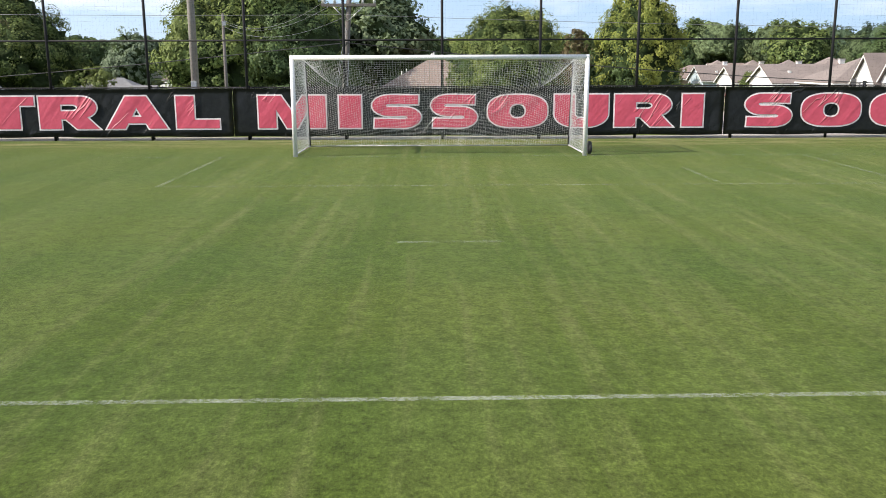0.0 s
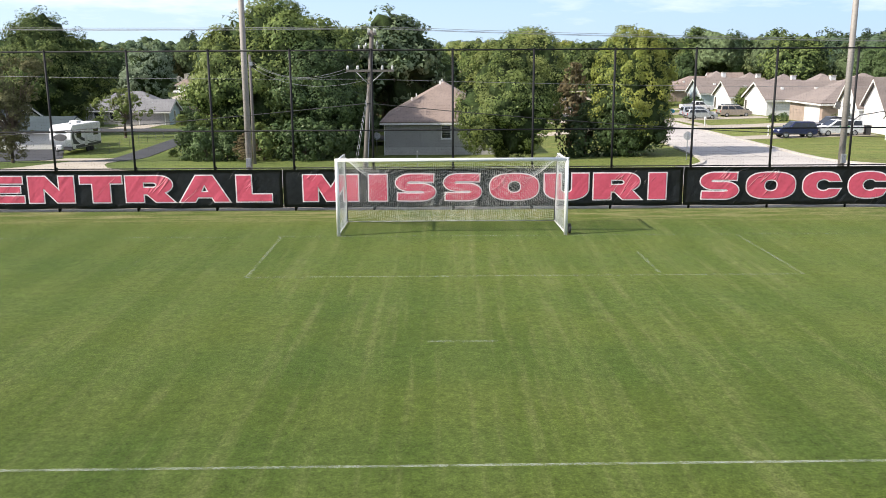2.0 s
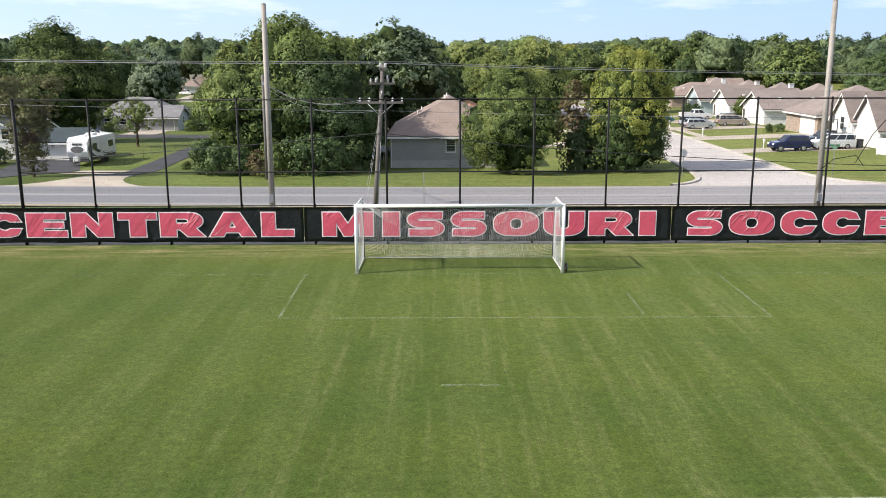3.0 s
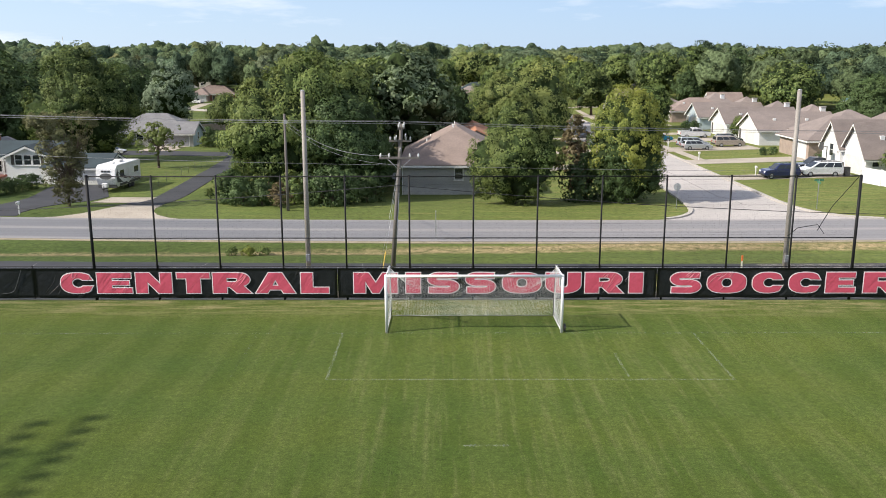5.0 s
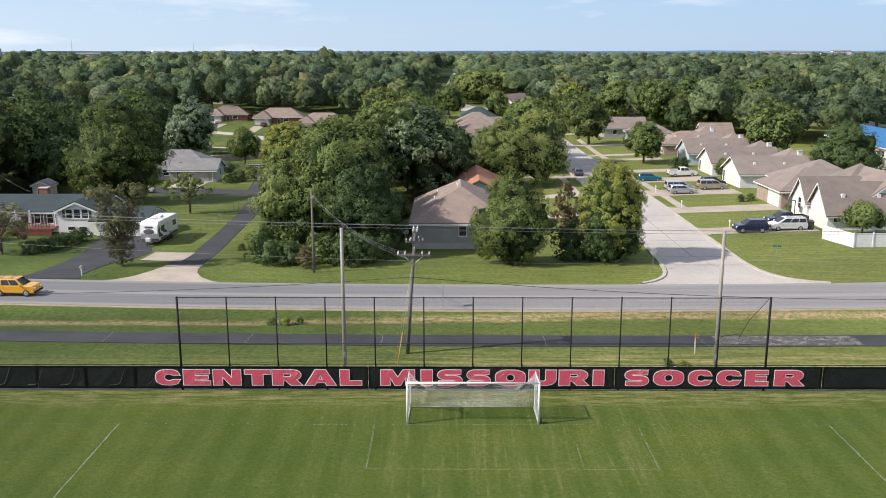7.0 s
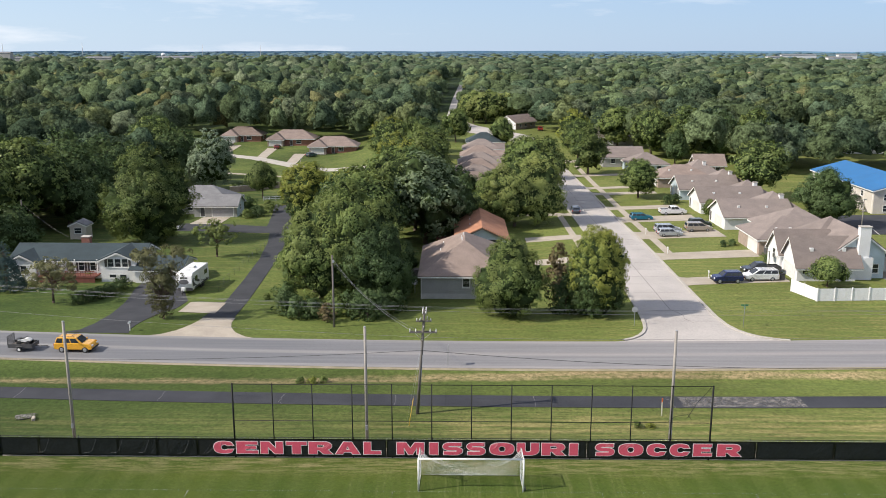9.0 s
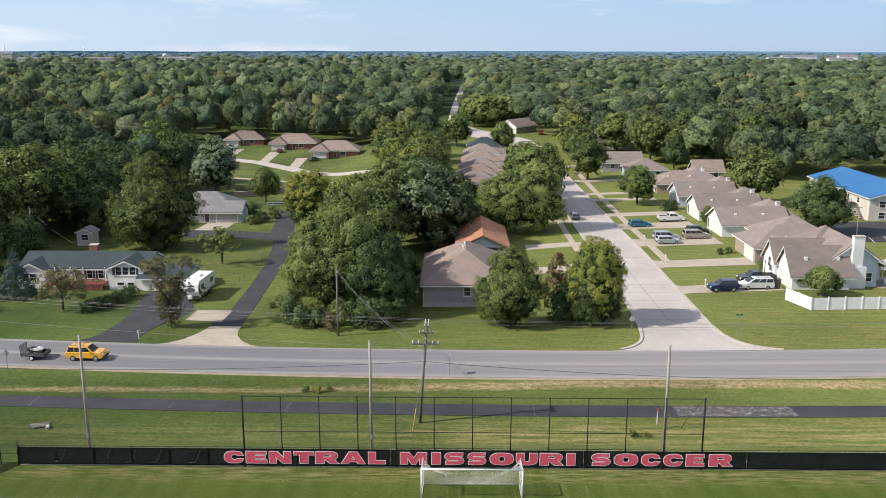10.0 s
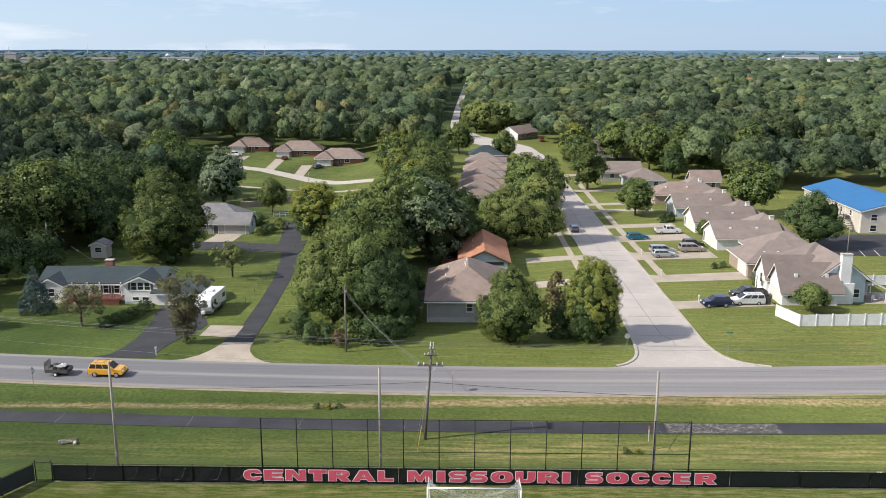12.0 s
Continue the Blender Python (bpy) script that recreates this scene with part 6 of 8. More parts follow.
def tree_proto(kind, h, r, base, material, lobes=34, count=5200, size=0.26, shape="round", trunk=0.22, seed=1, sparse=False, lower=None):
    rs = np.random.RandomState(seed)
    c, q = crown_lobes(rs, h, r, base, lobes, shape, 0.34 if base < 0.3 else 0.2)
    if sparse:
        q = q * 0.62
    t = thing(kind, pose(0, 0, -900), "", "tree")
    bm = bmesh.new()
    top = Vector((0.05 * h * rs.normal() * 0.3, 0.05 * h * rs.normal() * 0.3, base + (h - base) * (0.35 if shape != "cone" else 0.9)))
    mid = Vector((top.x * 0.3, top.y * 0.5, top.z * 0.5))
    tube(bm, (0, 0, -0.5), (0, 0, 0.35), trunk * 1.5, trunk * 1.05, n=9)
    tube(bm, (0, 0, 0.35), mid, trunk * 1.05, trunk * 0.8, n=9)
    tube(bm, mid, top, trunk * 0.8, trunk * 0.4, n=9)
    for k in range(0, len(c) - 1, 3 if not sparse else 1):
        start = mid.lerp(top, rs.random())
        end = Vector(c[k])
        knee = start.lerp(end, 0.5) + Vector((0, 0, -0.06 * h * rs.random()))
        tube(bm, start, knee, trunk * 0.32, trunk * 0.2, n=5, caps=False)
        tube(bm, knee, end, trunk * 0.2, trunk * 0.06, n=5, caps=False)
    part("trunk", bm, M_BARK, t)
    egg = shape in ("egg", "column")
    tris = leaf_cloud(rs, c, q, count, size, 0.9, np.array((0, 0, base + (h - base) * (0.45 if egg else 0.35))), 0.46 if egg else 0.45, int(np.clip(count / 900, 9, 40)) if not sparse else 26, (0.16, 0.40) if egg else (0.24, 0.46))
    slots = None
    # Lower leaves turn dark green: shade low in the crown goes into the colour.
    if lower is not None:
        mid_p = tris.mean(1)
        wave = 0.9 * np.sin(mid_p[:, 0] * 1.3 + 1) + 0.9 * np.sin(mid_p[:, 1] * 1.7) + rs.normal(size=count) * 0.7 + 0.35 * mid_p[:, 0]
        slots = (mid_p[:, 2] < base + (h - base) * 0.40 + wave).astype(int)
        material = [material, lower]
    crown = leaf_object("crown", tris, material, slots)
    # A core under the leaves, coloured dark as the shade in their gaps.
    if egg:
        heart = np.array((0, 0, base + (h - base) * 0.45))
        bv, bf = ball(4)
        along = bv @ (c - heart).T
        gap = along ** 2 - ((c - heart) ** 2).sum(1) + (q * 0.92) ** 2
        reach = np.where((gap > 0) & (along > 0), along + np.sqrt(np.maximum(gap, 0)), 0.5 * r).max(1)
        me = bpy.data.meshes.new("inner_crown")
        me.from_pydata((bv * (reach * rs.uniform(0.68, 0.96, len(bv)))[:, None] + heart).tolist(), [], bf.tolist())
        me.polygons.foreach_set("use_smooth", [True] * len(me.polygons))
        me.materials.append(M_GAP_SHADE)
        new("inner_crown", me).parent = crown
    crown.parent = t
    TREES[kind, seed] = t
    return t


def plant(proto, x, y, scale, label, turn=0.0, wide=1.0, category="tree", group=""):
    m = pose(x, y, gz(x, y) - 0.05, 0, 0, turn) @ Matrix.Diagonal((scale * wide, scale * wide, scale, 1))
    ob = copy_thing(proto, Matrix.Identity(4))
    ob.matrix_basis = m
    tagged(ob, label, category, group)
    return ob


def kinds_of(count, size):
    """One set of trees at a given fineness of leaf."""
    return (
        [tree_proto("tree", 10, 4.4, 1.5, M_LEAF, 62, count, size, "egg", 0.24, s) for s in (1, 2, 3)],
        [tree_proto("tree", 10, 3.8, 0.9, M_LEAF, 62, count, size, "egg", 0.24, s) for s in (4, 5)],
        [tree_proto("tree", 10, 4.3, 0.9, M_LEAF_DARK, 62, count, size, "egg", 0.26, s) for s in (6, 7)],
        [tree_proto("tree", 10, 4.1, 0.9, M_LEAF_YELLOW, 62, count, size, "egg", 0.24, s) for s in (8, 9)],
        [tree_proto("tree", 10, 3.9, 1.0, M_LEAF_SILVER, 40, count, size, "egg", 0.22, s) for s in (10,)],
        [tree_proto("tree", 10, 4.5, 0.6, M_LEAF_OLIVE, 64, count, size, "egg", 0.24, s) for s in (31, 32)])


OAK, TALL, DARK, GOLD, PALE, OLIVE = kinds_of(26000, 0.084)
OAK2, TALL2, DARK2, GOLD2, PALE2, OLIVE2 = kinds_of(7000, 0.150)
COARSE = {id(a): b for a, b in ((OAK, OAK2), (TALL, TALL2), (DARK, DARK2), (GOLD, GOLD2), (PALE, PALE2), (OLIVE, OLIVE2))}
RUST = [tree_proto("tree", 10, 3.4, 1.2, M_LEAF_RED, 60, 12000, 0.11, "tall", 0.11, s, True) for s in (11,)]
THIN = [tree_proto("tree", 10, 3.8, 0.5, M_LEAF_BROWN, 110, 26000, 0.066, "vase", 0.13, s, True) for s in (12,)]
SPRUCE = [tree_proto("spruce", 10, 3.4, 0.1, M_SPRUCE, 110, 13000, 0.10, "cone", 0.2, s) for s in (13,)]
LOW = [tree_proto("tree", 6, 4.0, 1.3, m, 50, 9000, 0.11, "egg", 0.18, s) for m, s in ((M_LEAF, 14),)]
AIRY = [tree_proto("tree", 6.8, 4.0, 2.2, m, 34, 7000, 0.085, "round", 0.16, s, True) for m, s in ((M_LEAF, 51), (M_LEAF_BROWN, 52))]
SILVER = [tree_proto("tree", 10, 3.9, 0.4, M_LEAF_ASH, 80, 18000, 0.105, "egg", 0.22, 61)]
BUSH = [tree_proto("bush", 3, 2.0, 0.0, m, 22, 3200, 0.09, "round", 0.08, s) for m, s in ((M_LEAF, 16), (M_LEAF_DARK, 17), (M_LEAF_YELLOW, 18))]

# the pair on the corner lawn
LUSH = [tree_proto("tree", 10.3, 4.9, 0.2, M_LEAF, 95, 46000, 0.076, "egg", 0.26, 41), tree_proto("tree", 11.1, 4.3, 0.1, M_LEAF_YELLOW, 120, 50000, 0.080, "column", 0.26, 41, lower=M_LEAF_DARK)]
plant(LUSH[0], 5.9, 53.3, 1.0, "dense green tree on the corner lawn", 20)
plant(LUSH[1], 17.5, 53.4, 1.06, "dense tree, yellow-green above, dark green below with shade in the colour", 150, 0.88)
plant(RUST[0], 13.0, 58.5, 0.92, "thin rust-leaved tree between two green ones", 0, 0.8)
plant(BUSH[1], 13.6, 55.6, 1.7, "dark bush at the foot of trees", 0, 1.0, "bush")
plant(RUST[0], -17.4, 49.6, 0.26, "reddish-brown brush at the foot of a stand", 0, 1.6, "bush")
plant(BUSH[1], -58.6, 104, 1.1, "dark bush under a broad tree", 0, 1.3, "bush")
# the tall stand beside the grey house
# Dark-leaved trees on its right put the stand's shaded side into the colour.
STAND = (
    (TALL, -19.8, 60.5, 1.42), (DARK, -12.6, 59.6, 1.18), (TALL, -16.2, 61, 1.56), (DARK, -9.2, 64.0, 0.55), (TALL, -13.4, 65, 1.38), (OAK, -21.8, 67, 1.15), (DARK, -15.6, 66, 1.35), (DARK, -10.9, 68.6, 0.62), (DARK, -10.0, 75.5, 0.66), (TALL, -17.8, 71, 1.55),
    (DARK, -18.5, 83, 1.5), (DARK, -14.5, 91, 1.2), (TALL, -19, 77, 1.45), (OAK, -22, 80, 1.2), (PALE, -6.6, 100, 1.7), (DARK, -1.6, 108, 1.1), (DARK, -0.6, 123, 1.15), (OAK, -17, 86, 1.5), (TALL, -15, 95, 1.4),
    (TALL, -15, 99, 1.3), (OAK, -19, 98, 1.45), (DARK, -9, 122, 1.5), (OAK, -13, 108, 1.5), (GOLD, -23, 117, 1.2), (OAK, -11, 126, 1.5), (OAK, -13, 118, 1.55), (PALE, -9.0, 112, 1.4),
    (TALL, -9, 132, 1.55), (OAK, -15, 134, 1.4), (OAK, -8, 147, 1.4), (GOLD, -12, 150, 1.4), (OAK, -8.5, 164, 1.4), (DARK, -15, 166, 1.3), (OAK, -10, 180, 1.4), (OAK, -8, 194, 1.3), (TALL, -12, 198, 1.3),
    (GOLD, -18, 190, 1.2), (OAK, -19, 214, 1.2), (DARK, -9, 222, 1.3), (OAK, -14, 236, 1.2))
rnd = random.Random(3)
for k, (kinds, x, y, s) in enumerate(STAND):
    if y > 78:
        kinds = COARSE[id(kinds)]
    plant(kinds[k % len(kinds)], x, y, s, "tall leafy tree in a dense stand", rnd.uniform(0, 360), rnd.uniform(0.92, 1.1), group="stand of tall trees")
for x, y, s, k in ((-21.5, 51.6, 1.0, 1), (-19.6, 51.6, 0.9, 1), (-23.4, 54, 1.1, 1), (-16.6, 53.2, 1.1, 2), (-13.6, 52.6, 1.25, 1), (-11.2, 53.4, 1.2, 1), (-9.4, 56.2, 1.2, 0), (-24.6, 60, 1.1, 1), (-25.2, 70, 1.2, 0), (-25, 80, 1.3, 1), (-24, 92, 1.3, 0), (-12.4, 51.2, 1.3, 0)):
    plant(BUSH[(1, 1, 0)[k]], x, y, s, "ragged green bush at the edge of the stand", rnd.uniform(0, 360), 1.0, "bush", "bushes under the stand")
# Mostly beyond the left edge of view, added to shade the lawn.
for x, y, s in ((-84, 56, 1.25), (-87, 69, 1.35), (-84, 83, 1.3), (-93, 60, 1.4), (-95, 76, 1.4), (-77, 88.5, 0.95)):
    plant(DARK2[0 if y > 70 else 1], x, y, s, "broad dark tree added mostly out of view to shade a lawn", rnd.uniform(0, 360), 1.1, group="dark trees beside the white house")
for x, y, s in ((7, 339, 1.35), (12.5, 336, 1.45), (18, 339, 1.4), (8, 353, 1.45), (15, 351, 1.4), (22.5, 349, 1.35)):
    plant(OLIVE2[int(x) % 2], x, y, s, "yellow-green tree at the edge of far woods", rnd.uniform(0, 360), 1.1, group="yellow-green trees by the far street")
# across the road, to the far left
plant(LUSH[0], -59.8, 107, 1.72, "broad yellow-green tree behind a white house", 40, 1.06)
for kinds, x, y, s in ((OAK2, -88, 117, 1.9), (OAK2, -91, 104, 1.7), (DARK2, -78, 122, 1.25), (DARK2, -79, 134, 1.3), (DARK2, -84, 127, 1.74), (OAK2, -92, 126, 1.9), (DARK2, -99, 112, 1.90), (DARK2, -98, 130, 1.90), (DARK2, -84, 141, 1.6), (DARK2, -76, 146, 1.3), (DARK2, -92, 144, 1.90), (DARK2, -108, 120, 1.90), (OAK2, -106, 104, 1.68), (DARK2, -96, 96, 1.34), (DARK2, -86, 156, 1.68)):
    plant(kinds[int(x) % len(kinds)], x, y, s, "large dark tree in a group behind a white house", rnd.uniform(0, 360), 1.05, group="dark trees behind the white house")
plant(SILVER[0], -66.6, 176, 1.6, "pale silvery tree on a lawn", 0, 1.0)
for kinds, x, y, s in ((DARK2, -90, 186, 1.4), (DARK2, -84, 170, 1.4), (DARK2, -80, 186, 1.5), (OAK2, -92, 204, 1.6), (DARK2, -82, 200, 1.5), (DARK2, -98, 218, 1.6), (OAK2, -102, 236, 1.6), (DARK2, -106, 250, 1.6)):
    plant(kinds[int(y) % 2], x, y, s, "dark round tree at the edge of a lawn", rnd.uniform(0, 360), 1.05, group="dark trees at the lawn")
for kinds, x, y, s in ((GOLD2, -21, 214, 1.4), (OAK2, -20, 204, 1.4), (GOLD2, -22, 230, 1.2)):
    plant(kinds[int(y) % 2], x, y, s, "yellow-green tree at the end of a stand", rnd.uniform(0, 360), 1.1, group="trees at the end of the stand")
plant(AIRY[0], -42.6, 91, 1.0, "low spreading tree with an open crown on a lawn", 0, 1.1)
plant(LOW[0], -50, 162, 1.5, "slender tree on a lawn", 0, 0.7)
plant(THIN[0], -38.8, 51.0, 0.95, "thin brownish tree with bare twigs by a drive", 30, 1.15)
plant(SPRUCE[0], -67.5, 67.5, 0.75, "blue spruce in front of a white house", 0)
plant(AIRY[1], -57.5, 60.5, 0.98, "low open tree with brownish leaves in front of a deck", 90, 1.1)
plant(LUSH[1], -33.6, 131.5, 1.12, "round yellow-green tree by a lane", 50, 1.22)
for x, y, s in ((-50.6, 68.4, 0.62), (-50.9, 66.6, 0.62), (-51.4, 64.8, 0.62), (-52.1, 63.1, 0.62), (-52.9, 61.5, 0.6), (-53.8, 60.0, 0.58)):
    plant(BUSH[1], x, y, s, "clipped dark hedge bush beside a drive", rnd.uniform(0, 360), 1.1, "bush", "hedge by the drive")
for x, y, s, k in ((-58, 73.4, 0.4, 2), (-62, 72.0, 0.45, 0), (-47.6, 134.8, 0.7, 0), (-45.5, 137, 0.8, 1), (-63, 135, 0.6, 0), (-44, 142, 0.9, 0), (-50, 147, 1.0, 1), (-28, 63, 0.3, 0), (-59, 173.5, 0.75, 1), (-57, 174, 0.7, 1), (-52.5, 177.5, 0.55, 1), (-50.5, 179.5, 0.55, 1), (-48.5, 181.5, 0.55, 1), (-46.5, 184, 0.5, 1), (-17.3, 28.9, 0.24, 0), (-16.0, 28.7, 0.28, 2), (-14.9, 29.2, 0.25, 0), (15.6, 17.9, 0.22, 0), (16.8, 17.9, 0.20, 2)):
    plant(BUSH[k], x, y, s, "small leafy shrub in the grass", rnd.uniform(0, 360), 1.2, "shrub", "small shrubs")
# along the street
for kinds, x, y, s, w, lab in ((TALL, 6.4, 116.5, 1.12, 1.1, "broad green street tree"), (OLIVE, 10.8, 116.5, 1.36, 1.0, "broad green street tree"), (OLIVE, 15.3, 118, 1.42, 1.02, "broad green street tree"), (OAK, 15.5, 138, 1.55, 1.05, "broad green street tree"), (OAK, 18.5, 150, 1.5, 1.05, "tall green street tree"), (DARK, 17, 163, 1.2, 1.0, "broad green street tree"),
                               (OAK, 42.3, 149.3, 0.95, 1.1, "round green tree on a front lawn"), (DARK, 71.0, 113.0, 1.14, 1.2, "dark round tree by the hall"), (OAK, 70.6, 149.5, 1.4, 1.12, "broad green tree on a meadow"),
                               (TALL, 36.3, 189.4, 1.3, 1.1, "leafy green street tree beside the kerb"), (OAK, 37.4, 218.2, 1.3, 1.1, "leafy green street tree beside the kerb"), (GOLD, 39.0, 243.5, 1.35, 1.0, "yellow-green street tree beside the kerb"), (OAK, 15, 246, 1.1, 0.9, "leafy green street tree beside the kerb"),
                               (DARK, 65.3, 208.2, 1.0, 0.9, "dark green tree beside a house"), (OAK, 54.7, 246.5, 1.4, 1.2, "leafy tree behind houses"), (RUST, 59.9, 261.4, 1.1, 1.2, "rust-leaved tree beside a house"), (OAK, 61, 222, 1.55, 1.0, "tall leafy tree behind houses"), (TALL, 70.5, 219, 1.65, 1.1, "tall leafy tree behind houses"), (DARK, 80, 214, 1.6, 1.0, "tall dark tree at the edge of a meadow"), (TALL, 90, 213, 1.6, 1.1, "tall leafy tree at the edge of a meadow"), (DARK, 78.5, 139.0, 0.5, 1.4, "low tree by the meadow"), (OAK, 17, 180, 1.2, 1.0, "leafy green street tree beside the kerb"), (OAK, -1, 262, 1.2, 1.0, "leafy tree by the far bend")):
    kinds = COARSE.get(id(kinds), kinds) if y > 126 else kinds
    plant(kinds[int(x) % len(kinds)], x, y, s, lab, rnd.uniform(0, 360), w)
plant(LOW[0], 52.6, 66.0, 0.74, "small ornamental tree at a white fence", 0, 0.95)
plant(LOW[0], 51.1, 120.9, 0.7, "young tree in front of a garage", 0, 0.55)
for x, y, s in ((47.7, 94.4, 0.4), (45.9, 93.6, 0.4), (47.2, 140.3, 0.75), (49.5, 142.3, 0.7), (49.8, 82.0, 0.6), (65.7, 132.4, 0.9), (67.7, 127.9, 1.0), (64.1, 136.8, 0.8)):
    plant(BUSH[1], x, y, s, "rounded dark shrub by a house", rnd.uniform(0, 360), 1.1, "shrub", "shrubs by the houses")

# ---- the woods ----
FAR_BUILDINGS = ((-772, 1470, 20, 24, "grey"), (-700, 1400, 40, 16.5, "grey"), (-590, 1420, 40, 16.5, "grey"), (-480, 1470, 62, 17, "white"), (540, 1470, 26, 15, "white"), (743, 1900, 75, 15, "white"), (761, 1700, 36, 17, "white"), (640, 1450, 40, 14, "white"),
                 (220, 617, 8, 10, "brick"), (236, 600, 11, 8, "brick"), (264, 515, 13, 8, "white"))
WOOD_HOUSES = ((108.5, 251), (133, 236), (-118, 385), (-78, 455), (-62, 470), (100, 345), (-150, 520), (60, 505))


def wooded(x, y):
    """Where the closed woods stand."""
    ok = (y > 84)
    ok &= ~((x > -30) & (x < np.interp(y, (198, 228), (75, 60))) & (y < 262))
    ok &= ~((x > 56) & (x < 150) & (y < 188))
    ok &= ~((x > -72) & (x < -20) & (y < 178))
    ok &= ~((x > -90) & (x < -20) & (y < 178) & (y > 104))
    ok &= ~((x > np.interp(y, (200, 226), (-86, -114))) & (x < -20) & (y > 176) & (y < np.interp(x, (-92, -40), (303, 276))))
    ok &= ~((x > -92) & (x < -60) & (y < 103))
    ok &= ~((x > -12) & (x < 33) & (y < 330) & (y > 255))
    ok &= ~((x > -12) & (x < 27) & (y < 358) & (y > 255))
    ok &= ~((x > -12) & (x < 46) & (y < 288) & (y > 255))
    road = np.interp(y, (262, 296, 320, 350, 408, 490, 641, 817), (25, 14, 3, -2, -3, -1.2, 3.4, 8.4))
    ok &= ~((np.abs(x - road) < np.interp(y, (400, 640), (9.5, 8.0))) & (y > 255) & (y < 830))
    for hx, hy, w, hgt, face in FAR_BUILDINGS:
        ok &= ~((np.abs(x - hx) < w / 2 + 5) & (y > hy - np.interp(hy, (500, 1400), (45, 150))) & (y < hy + 9))
    for hx, hy in WOOD_HOUSES:
        ok &= ~((np.abs(x - hx) < 9) & (y > hy - 20) & (y < hy + 7))
    return ok


def crown_shape(rs, dirs, boughs):
    """How far a crown reaches in each direction: many rounded boughs on a common heart, with ragged twigs."""
    at = unit(rs.normal(size=(boughs, 3)) + np.array((0, 0, 0.25))) * rs.uniform(0.55, 0.80, boughs)[:, None]
    size = rs.uniform(0.20, 0.40, boughs)
    along = dirs @ at.T
    gap = along ** 2 - (at ** 2).sum(1) + size ** 2
    reach = np.where((gap > 0) & (along > 0), along + np.sqrt(np.maximum(gap, 0)), 0.66).max(1)
    return reach * rs.uniform(0.80, 1.12, len(dirs))


def woods(name, y0, y1, step, height, spread, seed, label, level, boughs, leaves=0, size=0.5, materials=CANOPY, chances=(0.24, 0.20, 0.11, 0.08, 0.12, 0.02, 0.13, 0.10)):
    """Closed woods: every tree a ragged crown of boughs in its own shade, with loose leaf clumps over the nearer ones."""
    rs = np.random.RandomState(seed)
    bv, bf = ball(level)
    bf = bf[bv[bf].mean(1)[:, 2] > (-0.5 if y0 < 330 else -0.2)]
    verts, faces, shade, out, slots, base = [], [], [], [], [], 0
    for j in range(int((y1 - y0) / step)):
        y = y0 + (j + 0.5) * step
        half = (y + 75) * 0.56 + 25
        n = int(2 * half / step)
        xs = -half + (np.arange(n) + 0.5 + 0.5 * (j % 2) + 0.42 * rs.uniform(-1, 1, n)) * step
        ys = y + 0.45 * step * rs.uniform(-1, 1, n)
        keep = wooded(xs, ys) & (rs.random(n) > 0.05)
        for px, py in zip(xs[keep], ys[keep]):
            big = rs.uniform(0.70, 1.3)
            h = height * (0.45 + 0.55 * big) * rs.uniform(0.86, 1.12) * (1 + 0.13 * math.sin(px * 0.061 + 1.3 * math.sin(py * 0.023)) + 0.11 * math.sin(px * 0.023 - py * 0.041 + 2)) * float(np.interp(px, (-70, 40), (1.16, 0.90)))
            r = spread * big
            at = np.array((px, py, gz(px, py)))
            axes = np.array((r, r * rs.uniform(0.85, 1.15), h * rs.uniform(0.36, 0.46)))
            middle = np.array((0, 0, h * 0.56))
            a = rs.uniform(0, 2 * math.pi)
            turn = np.array(((math.cos(a), -math.sin(a), 0), (math.sin(a), math.cos(a), 0), (0, 0, 1)))
            v = bv @ turn
            v = v * crown_shape(rs, v, boughs)[:, None] * axes
            verts.append(v * (0.90 if leaves > 500 else 1.0) + at + middle)
            faces.append(bf + base)
            base += len(bv)
            pick = rs.choice(len(materials), p=chances)
            # Shade over the near left woods is put in as darker crown colours.
            if px < -58 and py < 230:
                pick = (4, 1, 4, 7, 1, 0)[pick % 6]
            shade.append(np.full(len(bf), pick))
            if leaves:
                seeds = v[rs.choice(len(v), 44)]
                seeds = seeds[seeds[:, 2] > -0.4 * axes[2]]
                n = int(leaves * big ** 2)
                out.append(leaf_cloud(rs, seeds * 0.92, np.full(len(seeds), r * 0.20), n, size, 0.9, np.array((0, 0, -0.1 * h)), 0.46, 14, (0.35, 0.75)) + at + middle)
                slots.append(np.full(n, pick))
    co, fa = np.concatenate(verts), np.concatenate(faces)
    me = bpy.data.meshes.new(name)
    me.vertices.add(len(co))
    me.vertices.foreach_set("co", co.reshape(-1).astype(np.float32))
    me.loops.add(3 * len(fa))
    me.loops.foreach_set("vertex_index", fa.reshape(-1).astype(np.int32))
    me.polygons.add(len(fa))
    me.polygons.foreach_set("loop_start", np.arange(0, 3 * len(fa), 3, dtype=np.int32))
    me.polygons.foreach_set("loop_total", np.full(len(fa), 3, dtype=np.int32))
    me.polygons.foreach_set("use_smooth", np.full(len(fa), True))
    for m in materials:
        me.materials.append(m)
    me.polygons.foreach_set("material_index", np.concatenate(shade).astype(np.int32))
    me.update(calc_edges=True)
    tagged(new(name, me), label, "woods", "", "stuff")
    if leaves:
        tagged(leaf_object(name + "_leaves", np.concatenate(out), materials, np.concatenate(slots)), label, "woods", "", "stuff")


